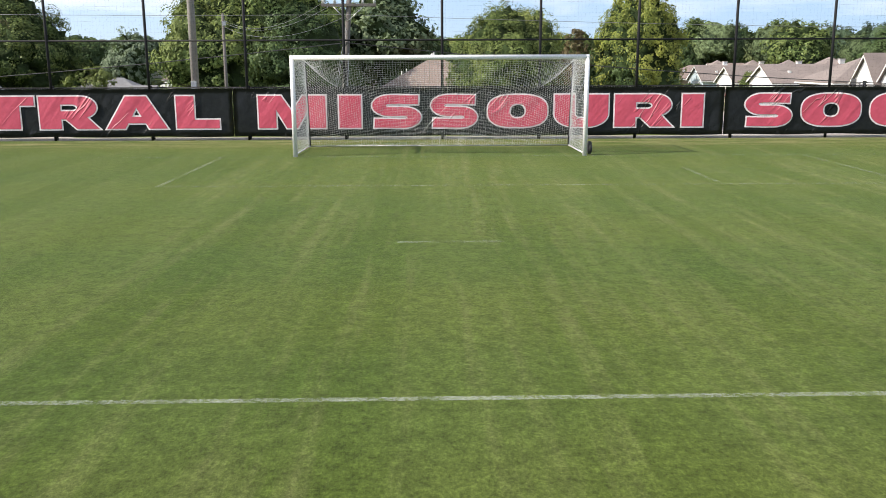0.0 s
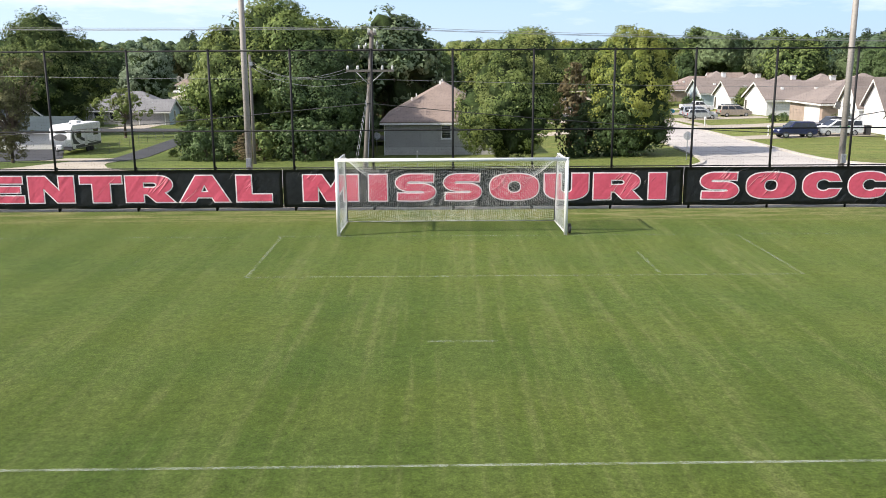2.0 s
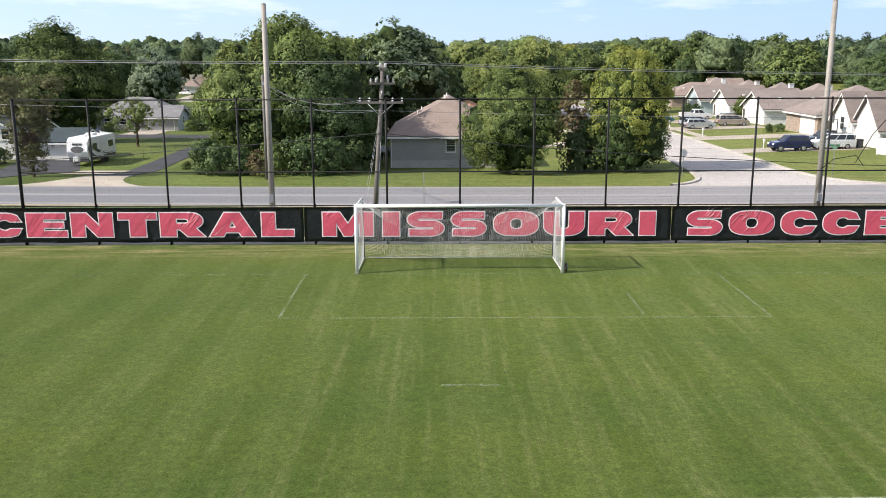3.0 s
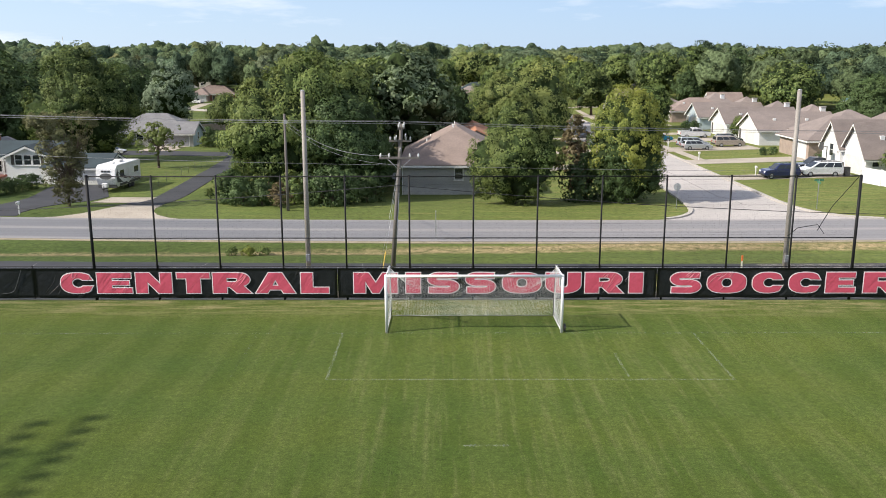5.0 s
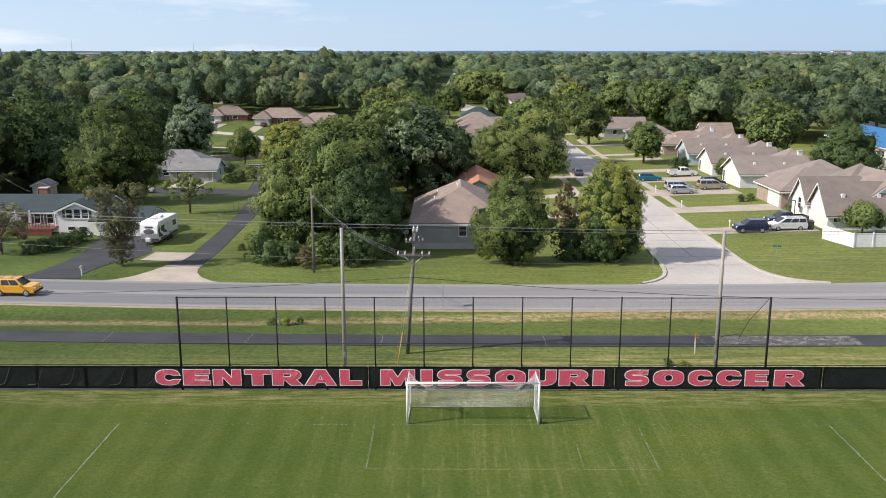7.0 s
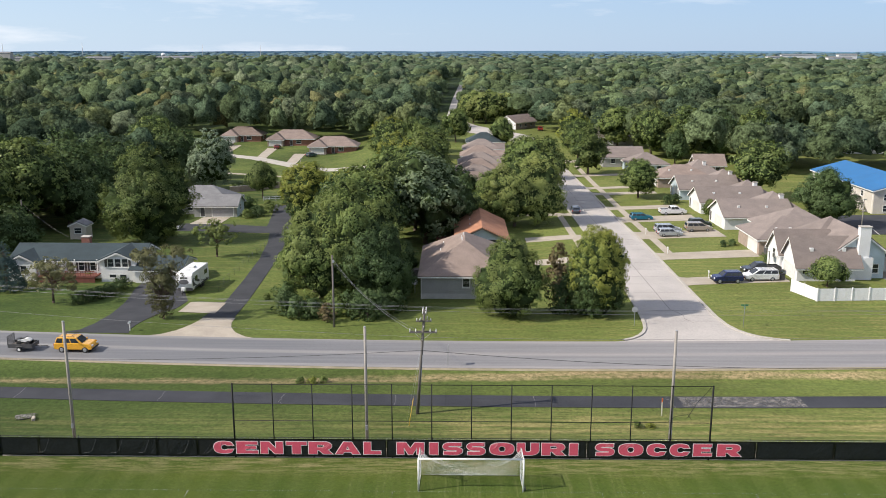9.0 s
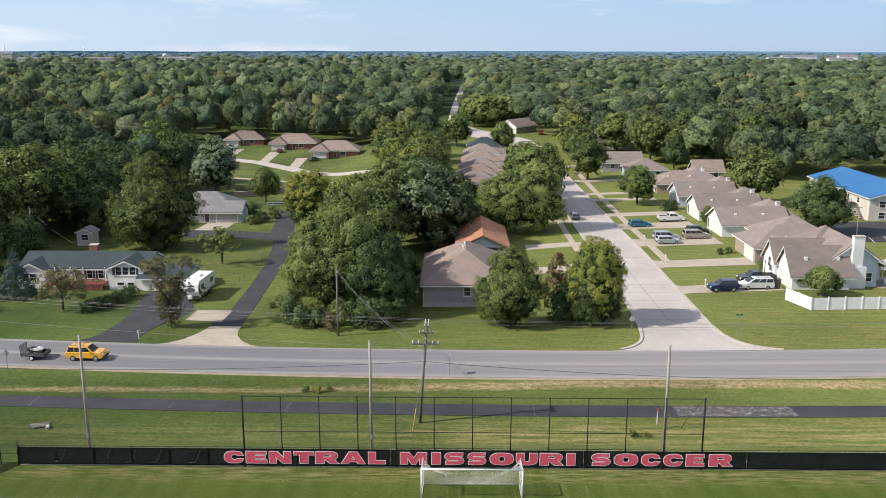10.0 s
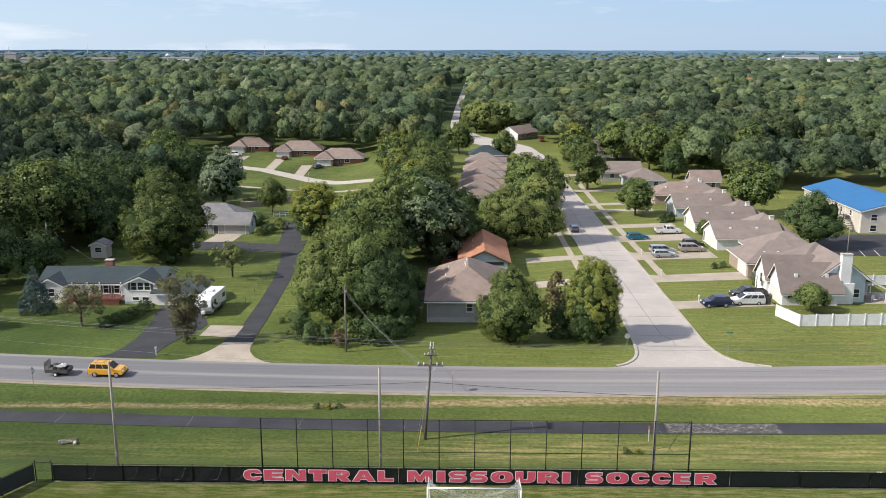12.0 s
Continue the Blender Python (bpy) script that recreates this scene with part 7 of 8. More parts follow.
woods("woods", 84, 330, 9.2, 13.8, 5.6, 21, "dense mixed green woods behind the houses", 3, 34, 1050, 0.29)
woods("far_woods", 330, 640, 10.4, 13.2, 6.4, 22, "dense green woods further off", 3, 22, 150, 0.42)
# Haze goes into the colour: no yellowish shades here, blue crowns further off.
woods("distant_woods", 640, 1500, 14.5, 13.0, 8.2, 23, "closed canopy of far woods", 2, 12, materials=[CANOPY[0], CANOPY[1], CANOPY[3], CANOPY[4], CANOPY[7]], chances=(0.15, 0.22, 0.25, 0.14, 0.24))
HAZY = [CANOPY[3], CANOPY[7], M_CROWN_HAZE]
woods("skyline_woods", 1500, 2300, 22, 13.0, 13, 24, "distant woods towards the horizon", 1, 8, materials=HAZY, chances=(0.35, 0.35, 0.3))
woods("horizon_woods", 2300, 3600, 34, 13.0, 20, 25, "distant woods reaching the horizon, blue haze put into their colour", 1, 6, materials=HAZY[2:], chances=(1.0,))
for protos in (LUSH, OLIVE, OLIVE2, OAK, TALL, DARK, GOLD, PALE, OAK2, TALL2, DARK2, GOLD2, PALE2, RUST, THIN, SPRUCE, LOW, AIRY, SILVER, BUSH):
    for ob in protos:
        for o in (*ob.children_recursive, ob):
            bpy.data.objects.remove(o)
# ---- vehicles ----
def lerp2(q, u, v):
    a, b, c, d = [Vector(p) for p in q]
    return a.lerp(b, u).lerp(d.lerp(c, u), v)


def panel(quad, u0, u1, v0, v1, out=0.012):
    """A flat pane let into a face of a cabin, a little proud."""
    n = (Vector(quad[1]) - Vector(quad[0])).cross(Vector(quad[3]) - Vector(quad[0])).normalized() * out
    bm = bmesh.new()
    p = [lerp2(quad, u, v) for u, v in ((u0, v0), (u1, v0), (u1, v1), (u0, v1))]
    a = [bm.verts.new(q + n) for q in p]
    b = [bm.verts.new(q - n) for q in p]
    bm.faces.new(a)
    bm.faces.new(b[::-1])
    for i in range(4):
        bm.faces.new((a[i], b[i], b[(i + 1) % 4], a[(i + 1) % 4]))
    bmesh.ops.recalc_face_normals(bm, faces=bm.faces[:])
    return bm


SHAPES = {
    # length, width, belt height, roof height, cabin base x0 x1, cabin roof x0 x1, side outline in x and z
    "suv": (4.45, 1.82, 1.04, 1.76, -2.16, 1.12, -1.86, 0.36, ((-2.20, 0.46), (-2.22, 0.95), (-2.17, 1.08), (0.95, 1.10), (1.92, 1.02), (2.18, 0.84), (2.22, 0.46), (2.05, 0.34), (-2.05, 0.34))),
    "van": (5.0, 1.92, 1.02, 1.75, -2.42, 1.65, -2.28, 0.55, ((-2.5, 0.40), (-2.5, 0.95), (-2.44, 1.04), (1.6, 1.04), (2.3, 0.88), (2.48, 0.68), (2.5, 0.40), (2.3, 0.27), (-2.3, 0.27))),
    "wagon": (4.6, 1.78, 0.92, 1.50, -2.20, 1.15, -1.95, 0.30, ((-2.28, 0.40), (-2.3, 0.82), (-2.24, 0.94), (1.05, 0.94), (2.1, 0.82), (2.28, 0.62), (2.3, 0.36), (2.1, 0.24), (-2.1, 0.24))),
    "pickup": (5.7, 1.98, 1.10, 1.86, -0.75, 1.55, -0.55, 0.75, ((-2.85, 0.50), (-2.87, 1.06), (-2.8, 1.10), (1.5, 1.12), (2.62, 1.04), (2.82, 0.85), (2.85, 0.48), (2.6, 0.34), (-2.6, 0.34))),
}


def car(kind, colour, x, y, turn, label, name="car", group="", rack=False):
    length, width, belt, top, c0, c1, r0, r1, outline = SHAPES[kind]
    paint = car_paint(*colour)
    t = thing(name, pose(x, y, gz(x, y) + 0.055, 0, 0, turn), label, "pickup truck" if kind == "pickup" else "car", group)
    w = width / 2
    part("body", soft(prism(bmesh.new(), outline, -w, w), 0.11, 3), paint, t)
    # cabin: belt rectangle up to a narrower roof
    k = w - 0.16
    lo = [(c0, -w + 0.03, belt), (c1, -w + 0.03, belt), (c1, w - 0.03, belt), (c0, w - 0.03, belt)]
    hi = [(r0, -k, top - 0.03), (r1, -k, top - 0.03), (r1, k, top - 0.03), (r0, k, top - 0.03)]
    bm = bmesh.new()
    a, b = [bm.verts.new(p) for p in lo], [bm.verts.new(p) for p in hi]
    for i in range(4):
        bm.faces.new((a[i], a[(i + 1) % 4], b[(i + 1) % 4], b[i]))
    bm.faces.new(b)
    bm.faces.new(a[::-1])
    bmesh.ops.bevel(bm, geom=bm.edges[:], offset=0.10, segments=3, profile=0.5, affect="EDGES")
    cabin = part("cabin", bm, paint, t)
    sides = ((lo[0], lo[1], hi[1], hi[0]), (lo[2], lo[3], hi[3], hi[2]))
    cuts = ((0.04, 0.30), (0.33, 0.60), (0.63, 0.93)) if kind != "pickup" else ((0.06, 0.44), (0.48, 0.93))
    for n, q in enumerate(sides):
        for u0, u1 in cuts:
            u0, u1 = (u0, u1) if n == 0 else (1 - u1, 1 - u0)
            part("side_window", panel(q, u0, u1, 0.14, 0.86), M_PANE, cabin)
    part("windscreen", panel((lo[1], lo[2], hi[2], hi[1]), 0.08, 0.92, 0.10, 0.92), M_PANE, cabin)
    part("rear_window", panel((lo[3], lo[0], hi[0], hi[3]), 0.1, 0.9, 0.15, 0.85), M_PANE, cabin)
    wheel_r = 0.36 if kind in ("suv", "pickup") else 0.33
    for sx in (-length * 0.295, length * 0.31):
        for s in (-1, 1):
            tyre = part("wheel", soft(tubed((sx, s * (w - 0.2), wheel_r - 0.05), (sx, s * (w + 0.015), wheel_r - 0.05), wheel_r, n=22), 0.03), M_RUBBER, t)
            part("rim", tubed((sx, s * (w + 0.016), wheel_r - 0.05), (sx, s * (w + 0.03), wheel_r - 0.05), wheel_r * 0.62, wheel_r * 0.5, n=14), M_GALV, tyre)
    fx, rx = outline[5][0], outline[1][0]
    for s in (-1, 1):
        part("headlight", soft(boxed(fx - 0.1, fx + 0.02, s * (w - 0.27) - 0.2, s * (w - 0.27) + 0.2, belt - 0.34, belt - 0.16), 0.02), M_TRIM, t, "clear headlight")
        part("tail_light", soft(boxed(rx - 0.02, rx + 0.08, s * (w - 0.12) - 0.09, s * (w - 0.12) + 0.09, belt - 0.32, belt - 0.02), 0.02), M_TAIL, t, "red tail light")
        part("mirror", soft(boxed(c1 - 0.35, c1 - 0.2, s * (w + 0.09) - 0.09, s * (w + 0.09) + 0.09, belt + 0.02, belt + 0.2), 0.03), paint, t)
    part("front_bumper", soft(boxed(outline[6][0] - 0.15, outline[6][0] + 0.04, -w + 0.06, w - 0.06, 0.34, 0.55), 0.04), M_RUBBER, t)
    part("rear_bumper", soft(boxed(rx - 0.05, rx + 0.1, -w + 0.06, w - 0.06, 0.40, 0.60), 0.04), M_RUBBER, t)
    if rack:
        for s in (-1, 1):
            part("roof_rail", tubed((r0 + 0.2, s * (k - 0.12), top + 0.04), (r1 - 0.2, s * (k - 0.12), top + 0.04), 0.025, n=6), M_DARK_STEEL, t)
        for xx in (r0 + 0.6, r1 - 0.6):
            part("rack_bar", tubed((xx, -k + 0.1, top + 0.05), (xx, k - 0.1, top + 0.05), 0.022, n=6), M_DARK_STEEL, t)
    if kind == "pickup":
        part("load_bed", boxed(-2.72, -0.85, -w + 0.12, w - 0.12, 1.085, 1.135), M_RUBBER, t, "dark open load bed")
        for s in (-1, 1):
            part("bed_side", soft(boxed(-2.84, -0.78, s * (w - 0.05) - 0.05, s * (w - 0.05) + 0.05, 1.05, 1.28), 0.02), paint, t)
        part("tailgate", soft(boxed(-2.86, -2.76, -w + 0.1, w - 0.1, 1.05, 1.28), 0.02), paint, t)
    return t


M_TAIL = mat("tail_light_red", (0.42, 0.02, 0.02), (0.34, 0.02, 0.02), 0.2, 3.0, 20, 0)
car("suv", ("navy", (0.012, 0.020, 0.085)), 39.2, 69.3, 184, "dark blue hatchback SUV parked on a drive", "suv")
car("van", ("white", (0.74, 0.75, 0.76)), 44.5, 70.4, 182, "white minivan parked on a drive before a garage", "minivan", rack=True)
car("pickup", ("black", (0.020, 0.022, 0.025)), 45.7, 74.0, 184, "dark pickup truck parked beside a minivan", "pickup_truck")
car("wagon", ("silver", (0.42, 0.44, 0.46)), 38.9, 103.6, 3, "silver saloon car parked on a drive", "car", "cars on the drives")
car("van", ("grey_blue", (0.36, 0.40, 0.43)), 39.3, 107.0, 3, "silver-grey minivan parked on a drive", "minivan", "cars on the drives")
car("van", ("tan", (0.34, 0.30, 0.25)), 45.4, 108.2, 3, "tan minivan parked before a garage", "minivan", "cars on the drives")
car("suv", ("dark_green", (0.03, 0.045, 0.045)), 46.8, 112.4, 3, "dark car parked beside a garage", "suv", "cars on the drives")
car("pickup", ("white", (0.74, 0.75, 0.76)), 45.2, 127.5, 4, "white pickup truck parked before a house", "pickup_truck", "cars on the drives")
car("wagon", ("teal", (0.010, 0.145, 0.235)), 37.3, 121.6, 3, "teal blue saloon car parked on a drive", "car", "cars on the drives")
car("wagon", ("slate", (0.10, 0.12, 0.16)), 24.9, 131, 90, "dark grey car parked at the kerb", "car")
car("wagon", ("teal_pale", (0.16, 0.28, 0.30)), 14.5, 229, 0, "pale teal car parked by a low house", "car")
car("wagon", ("white", (0.74, 0.75, 0.76)), -60.6, 121.2, 0, "white car parked on a forecourt beside trees", "car")
car("suv", ("red", (0.36, 0.03, 0.025)), 33.5, 303, 90, "red car parked by a far house", "car")
car("pickup", ("white", (0.74, 0.75, 0.76)), -90, 283, 150, "white pickup truck on the crescent", "pickup_truck")
car("wagon", ("red_dark", (0.22, 0.03, 0.03)), -68.5, 274, 90, "dark red car before a brick house", "car")
car("wagon", ("teal_dark", (0.03, 0.08, 0.09)), -52.2, 252.5, 60, "dark teal car before a brick house", "car")
car("suv", ("yellow", (0.80, 0.40, 0.030)), -44.6, 38.05, -1.9, "bright orange-yellow SUV towing a trailer on the road", "suv", rack=True)

# ---- the open trailer with a quad bike ----
tr = thing("trailer", pose(-50.7, 38.25, gz(-50.7, 38.25) + 0.055, 0, 0, -1.9), "small open utility trailer with a raised mesh tailgate", "trailer")
part("bed", boxed(-1.5, 1.3, -0.8, 0.8, 0.52, 0.58), M_POLE_WOOD, tr)
for y in (-0.82, 0.82):
    part("side_rail", boxed(-1.5, 1.3, y - 0.03, y + 0.03, 0.42, 0.86), M_DARK_STEEL, tr)
    wheel = part("wheel", soft(tubed((-0.15, y * 1.12 - 0.09, 0.28), (-0.15, y * 1.12 + 0.09, 0.28), 0.29, n=20), 0.03), M_RUBBER, tr)
    part("rim", tubed((-0.15, y * 1.12 - 0.10, 0.28), (-0.15, y * 1.12 + 0.10, 0.28), 0.17, n=14), M_TRIM, wheel)
    part("mudguard", soft(boxed(-0.55, 0.25, y * 1.12 - 0.12, y * 1.12 + 0.12, 0.58, 0.63), 0.02), M_DARK_STEEL, tr)
part("front_rail", boxed(1.27, 1.33, -0.8, 0.8, 0.42, 0.86), M_DARK_STEEL, tr)
part("tailgate_frame", ring(("w", -1.5), 0.0, 1.6, 0.55, 1.75, 0.05, 0.05), M_DARK_STEEL, tr)
for k in range(12):
    part("tailgate_bar", boxed(-1.545, -1.51, -0.72 + k * 0.13, -0.69 + k * 0.13, 0.58, 1.72), M_DARK_STEEL, tr)
part("drawbar", tubed((1.3, 0, 0.48), (2.75, 0, 0.46), 0.045, n=8), M_DARK_STEEL, tr)
qb = thing("quad_bike", pose(-50.6, 38.25, gz(-50.6, 38.25) + 0.635, 0, 0, -1.9), "grey quad bike riding on an open trailer", "quad bike")
part("body", soft(prism(bmesh.new(), ((-0.75, 0.45), (-0.7, 0.68), (-0.1, 0.66), (0.15, 0.80), (0.45, 0.80), (0.8, 0.62), (0.8, 0.48), (0.3, 0.36), (-0.4, 0.36)), -0.27, 0.27), 0.04), M_TRIM, qb, "pale grey bodywork")
part("seat", soft(boxed(-0.62, 0.1, -0.17, 0.17, 0.66, 0.78), 0.04), M_RUBBER, qb)
part("handlebar", tubed((0.35, -0.4, 1.02), (0.35, 0.4, 1.02), 0.02, n=6), M_DARK_STEEL, qb)
part("steering_column", tubed((0.45, 0, 0.75), (0.35, 0, 1.02), 0.025, n=6), M_DARK_STEEL, qb)
part("rack", boxed(-0.85, -0.45, -0.35, 0.35, 0.76, 0.79), M_DARK_STEEL, qb)
for x in (-0.5, 0.55):
    for y in (-0.42, 0.42):
        part("wheel", soft(tubed((x, y - 0.11, 0.27), (x, y + 0.11, 0.27), 0.27, n=18), 0.04), M_RUBBER, qb)

# ---- the travel trailer beside the white house ----
rv = thing("travel_trailer", pose(-40.3, 69.0, gz(-40.3, 69.0) + 0.03, 0, 0, -94), "white travel trailer with dark graphics parked on a pad", "caravan")
part("body", soft(prism(bmesh.new(), ((-3.6, 0.55), (-3.6, 3.0), (-3.3, 3.12), (2.9, 3.12), (3.35, 2.75), (3.55, 1.6), (3.1, 0.62), (2.9, 0.55)), -1.2, 1.2), 0.08, 2), M_VINYL, rv)
oval = tubed((3.30, 0, 1.80), (3.535, 0, 1.84), 0.36, n=28)
for v in oval.verts:
    v.co.y *= 2.0
part("nose_graphic", oval, M_DARK_STEEL, rv, "dark oval graphic on the nose")
part("nose_skirt", soft(boxed(3.0, 3.24, -1.12, 1.12, 0.45, 0.86), 0.03), M_DARK_STEEL, rv, "dark skirt under the nose")
for s in (-1, 1):
    part("front_swoosh", prism(bmesh.new(), ((1.5, 0.95), (3.1, 1.1), (3.35, 2.0), (2.9, 2.6), (2.75, 1.7), (2.2, 1.3)), s * 1.2 - 0.016, s * 1.2 + 0.016), M_DARK_STEEL, rv, "dark curved graphic on the side")
for k in range(3):
    part("name_bar", boxed(3.36, 3.47, -0.55 + k * 0.38, -0.25 + k * 0.38, 2.3, 2.52), M_DARK_STEEL, rv)
for s in (-1, 1):
    for x0, x1, z0, z1 in ((-2.9, -1.7, 1.7, 2.4), (1.2, 2.3, 1.7, 2.4), (-0.2, 0.5, 0.75, 2.55)):
        part("side_window" if z0 > 1 else "door", soft(boxed(x0, x1, s * 1.2 - 0.02, s * 1.2 + 0.02, z0, z1), 0.01), M_PANE if z0 > 1 else M_TRIM, rv)
    part("stripe", boxed(-3.4, 2.6, s * 1.2 - 0.012, s * 1.2 + 0.012, 0.62, 0.9), M_DARK_STEEL, rv)
    part("swoosh", prism(bmesh.new(), ((-3.2, 1.0), (-1.0, 1.05), (1.6, 1.5), (2.9, 2.3), (1.2, 1.35), (-1.2, 0.95)), s * 1.2 - 0.014, s * 1.2 + 0.014), M_DARK_STEEL, rv)
    for x in (-0.9, 0.0):
        part("wheel", soft(tubed((x - 0.4, s * 0.95, 0.33), (x - 0.4, s * 1.15, 0.33), 0.34, n=20), 0.03), M_RUBBER, rv)
part("air_conditioner", soft(boxed(-0.6, 0.4, -0.45, 0.45, 3.12, 3.4), 0.06), M_TRIM, rv)
part("roof_vent", soft(boxed(1.3, 1.75, -0.25, 0.25, 3.12, 3.24), 0.03), M_TRIM, rv)
part("drawbar", boxed(3.0, 4.6, -0.08, 0.08, 0.42, 0.54), M_DARK_STEEL, rv)
part("gas_bottles", soft(boxed(3.6, 4.0, -0.35, 0.35, 0.54, 1.1), 0.1), M_TRIM, rv)
part("jack", tubed((4.3, 0, 0.0), (4.3, 0, 0.8), 0.04, n=8), M_DARK_STEEL, rv)
# ---- utility poles and wires ----
def hang(a, b, sag, n=14):
    a, b = Vector(a), Vector(b)
    return [a.lerp(b, k / n) - Vector((0, 0, sag * 4 * (k / n) * (1 - k / n))) for k in range(n + 1)]


def insulator(parent, p, h=0.22):
    bm = tubed(p, (p[0], p[1], p[2] + h), 0.045, 0.03, n=8)
    for k in range(3):
        tube(bm, (p[0], p[1], p[2] + h * (0.25 + 0.25 * k)), (p[0], p[1], p[2] + h * (0.33 + 0.25 * k)), 0.07, 0.05, n=8)
    part("insulator", bm, M_TRIM, parent, "pale porcelain insulator")


A0, A1 = Vector((-4.72, 20.7, -3.2)), Vector((-3.97, 20.7, 7.2))


def on_pole(z):
    return A0.lerp(A1, (z - A0.z) / (A1.z - A0.z))


up = thing("utility_pole", Matrix.Translation(A0), "leaning weathered wooden utility pole with crossarms and insulators", "utility pole")


def rel(p):
    return Vector(p) - A0


part("shaft", tubed(rel(A0 - Vector((0, 0, 0.3))), rel(A1), 0.17, 0.115, n=14), M_POLE_WOOD, up)
for z, half, dy in ((5.05, 1.3, -0.16), (5.05, 1.3, 0.16), (6.15, 0.72, -0.15)):
    c = rel(on_pole(z))
    part("crossarm", boxed(c.x - half, c.x + half, c.y + dy - 0.05, c.y + dy + 0.05, c.z - 0.06, c.z + 0.06), M_POLE_WOOD, up, "weathered timber crossarm")
    for k in (-1, -0.55, 0.55, 1):
        insulator(up, (c.x + k * (half - 0.08), c.y + dy, c.z + 0.06))
for dx in (-0.14, 0.16):
    c = rel(on_pole(7.0))
    part("crossarm", boxed(c.x + dx - 0.045, c.x + dx + 0.045, c.y - 0.75, c.y + 0.75, c.z - 0.06, c.z + 0.06), M_POLE_WOOD, up)
    for k in (-0.68, 0.0, 0.68):
        insulator(up, (c.x + dx, c.y + k, c.z + 0.06))
for s in (-1, 1):
    c, d = rel(on_pole(5.0)), rel(on_pole(4.3))
    part("arm_brace", tubed((c.x + s * 0.75, c.y - 0.18, c.z), (d.x, d.y - 0.16, d.z), 0.022, n=6), M_GALV, up)
for k, (dx, z) in enumerate(((-0.30, 6.35), (0.28, 6.45), (0.0, 5.55))):
    c = rel(on_pole(z))
    part("cutout", tubed((c.x + dx, c.y - 0.22, c.z - 0.16), (c.x + dx + 0.05, c.y - 0.28, c.z + 0.18), 0.04, n=8), M_GALV, up, "grey fuse cutout")
for a, b, sg in (((-0.7, -0.15, 6.4), (-0.14, -0.7, 7.2), 0.35), ((0.6, -0.15, 6.4), (0.16, 0.66, 7.2), 0.4), ((-1.2, -0.16, 5.3), (-0.3, -0.2, 6.2), 0.25), ((1.2, -0.16, 5.3), (0.4, -0.2, 6.2), 0.25)):
    p, q = rel(on_pole(a[2])) + Vector((a[0], a[1], 0)), rel(on_pole(b[2])) + Vector((b[0], b[1], 0))
    part("jumper_wire", polyline(bmesh.new(), hang(p, q, sg, 8), 0.009, 5), M_CABLE, up)
part("ground_wire_cover", tubed(rel(on_pole(-3.0)) + Vector((0.15, -0.1, 0)), rel(on_pole(2.8)) + Vector((0.12, -0.1, 0)), 0.02, n=6), M_GALV, up)
guy0, guy1 = Vector((-5.35, 17.7, gz(-5.35, 17.7))), on_pole(4.2)
part("guy_wire", tubed(rel(guy0), rel(guy1), 0.008, n=5), M_GALV, up)
part("guy_guard", tubed(rel(guy0.lerp(guy1, 0.01)), rel(guy0.lerp(guy1, 0.33)), 0.035, n=8), M_GUYGUARD, up, "yellow plastic guy guard")
guy2 = Vector((-5.6, 19.2, gz(-5.6, 19.2)))
part("guy_wire", tubed(rel(guy2), rel(on_pole(4.6)), 0.008, n=5), M_GALV, up)

B0 = Vector((-16.2, 47.2, gz(-16.2, 47.2)))
pb = thing("utility_pole", Matrix.Translation(B0), "plain brown wooden service pole beside trees", "utility pole")
part("shaft", tubed((0, 0, -0.4), (0, 0, 9.2), 0.15, 0.105, n=12), M_POLE_WOOD, pb)
part("bracket", boxed(-0.03, 0.25, -0.2, -0.1, 8.3, 8.6), M_GALV, pb)
C0 = Vector((-79.5, 98, gz(-79.5, 98)))
pc = thing("utility_pole", Matrix.Translation(C0), "brown wooden service pole before dark trees", "utility pole")
part("shaft", tubed((0, 0, -0.4), (0, 0, 9.0), 0.15, 0.105, n=12), M_POLE_WOOD, pc)
ENDS = ((-74, 28.5, 9.4), (66, 24.5, 6.9))
for x, y, top in ENDS:
    z = gz(x, y)
    p = thing("utility_pole", pose(x, y, z), "weathered wooden utility pole along the road", "utility pole")
    part("shaft", tubed((0, 0, -0.4), (0, 0, top - z), 0.16, 0.11, n=12), M_POLE_WOOD, p)
    part("crossarm", boxed(-0.05, 0.05, -0.8, 0.8, top - z - 0.4, top - z - 0.28), M_POLE_WOOD, p)


def wire(points, r, material, label):
    bm = polyline(bmesh.new(), points, r, 5)
    return solo("overhead_wire", bm, material, label, "wire", "overhead wires")


for dy, dz in ((-0.68, 0.0), (0.0, 0.1), (0.68, 0.0)):
    s = A1 + Vector((0, dy, 0.1 + dz))
    for x, y, top in ENDS:
        wire(hang(s, (x, y + dy, top - 0.2 + dz), 0.55), 0.011, M_WIRE, "thin grey overhead power line")
for x, y, top in ENDS:
    wire(hang(on_pole(4.6) + Vector((0, -0.16, 0)), (x, y, top - 2.4), 0.6), 0.010, M_WIRE, "overhead line strung along the road")
for (x, y, top), end, sag in zip(ENDS, (0.4, 1.4), (1.1, 1.4)):
    wire(hang(on_pole(3.3) + Vector((0, -0.16, 0)), (x, y, end), sag), 0.022, M_CABLE, "sagging black cable strung along the road")
for x, z1, z2 in ((-1.2, 5.2, 8.7), (-0.6, 5.2, 8.5), (0.0, 4.6, 8.2)):
    a = on_pole(z1) + Vector((x, 0.1, 0))
    wire(hang(a, B0 + Vector((0.1, -0.1, z2)), 0.9), 0.010, M_WIRE, "service wire from a utility pole to a service pole")
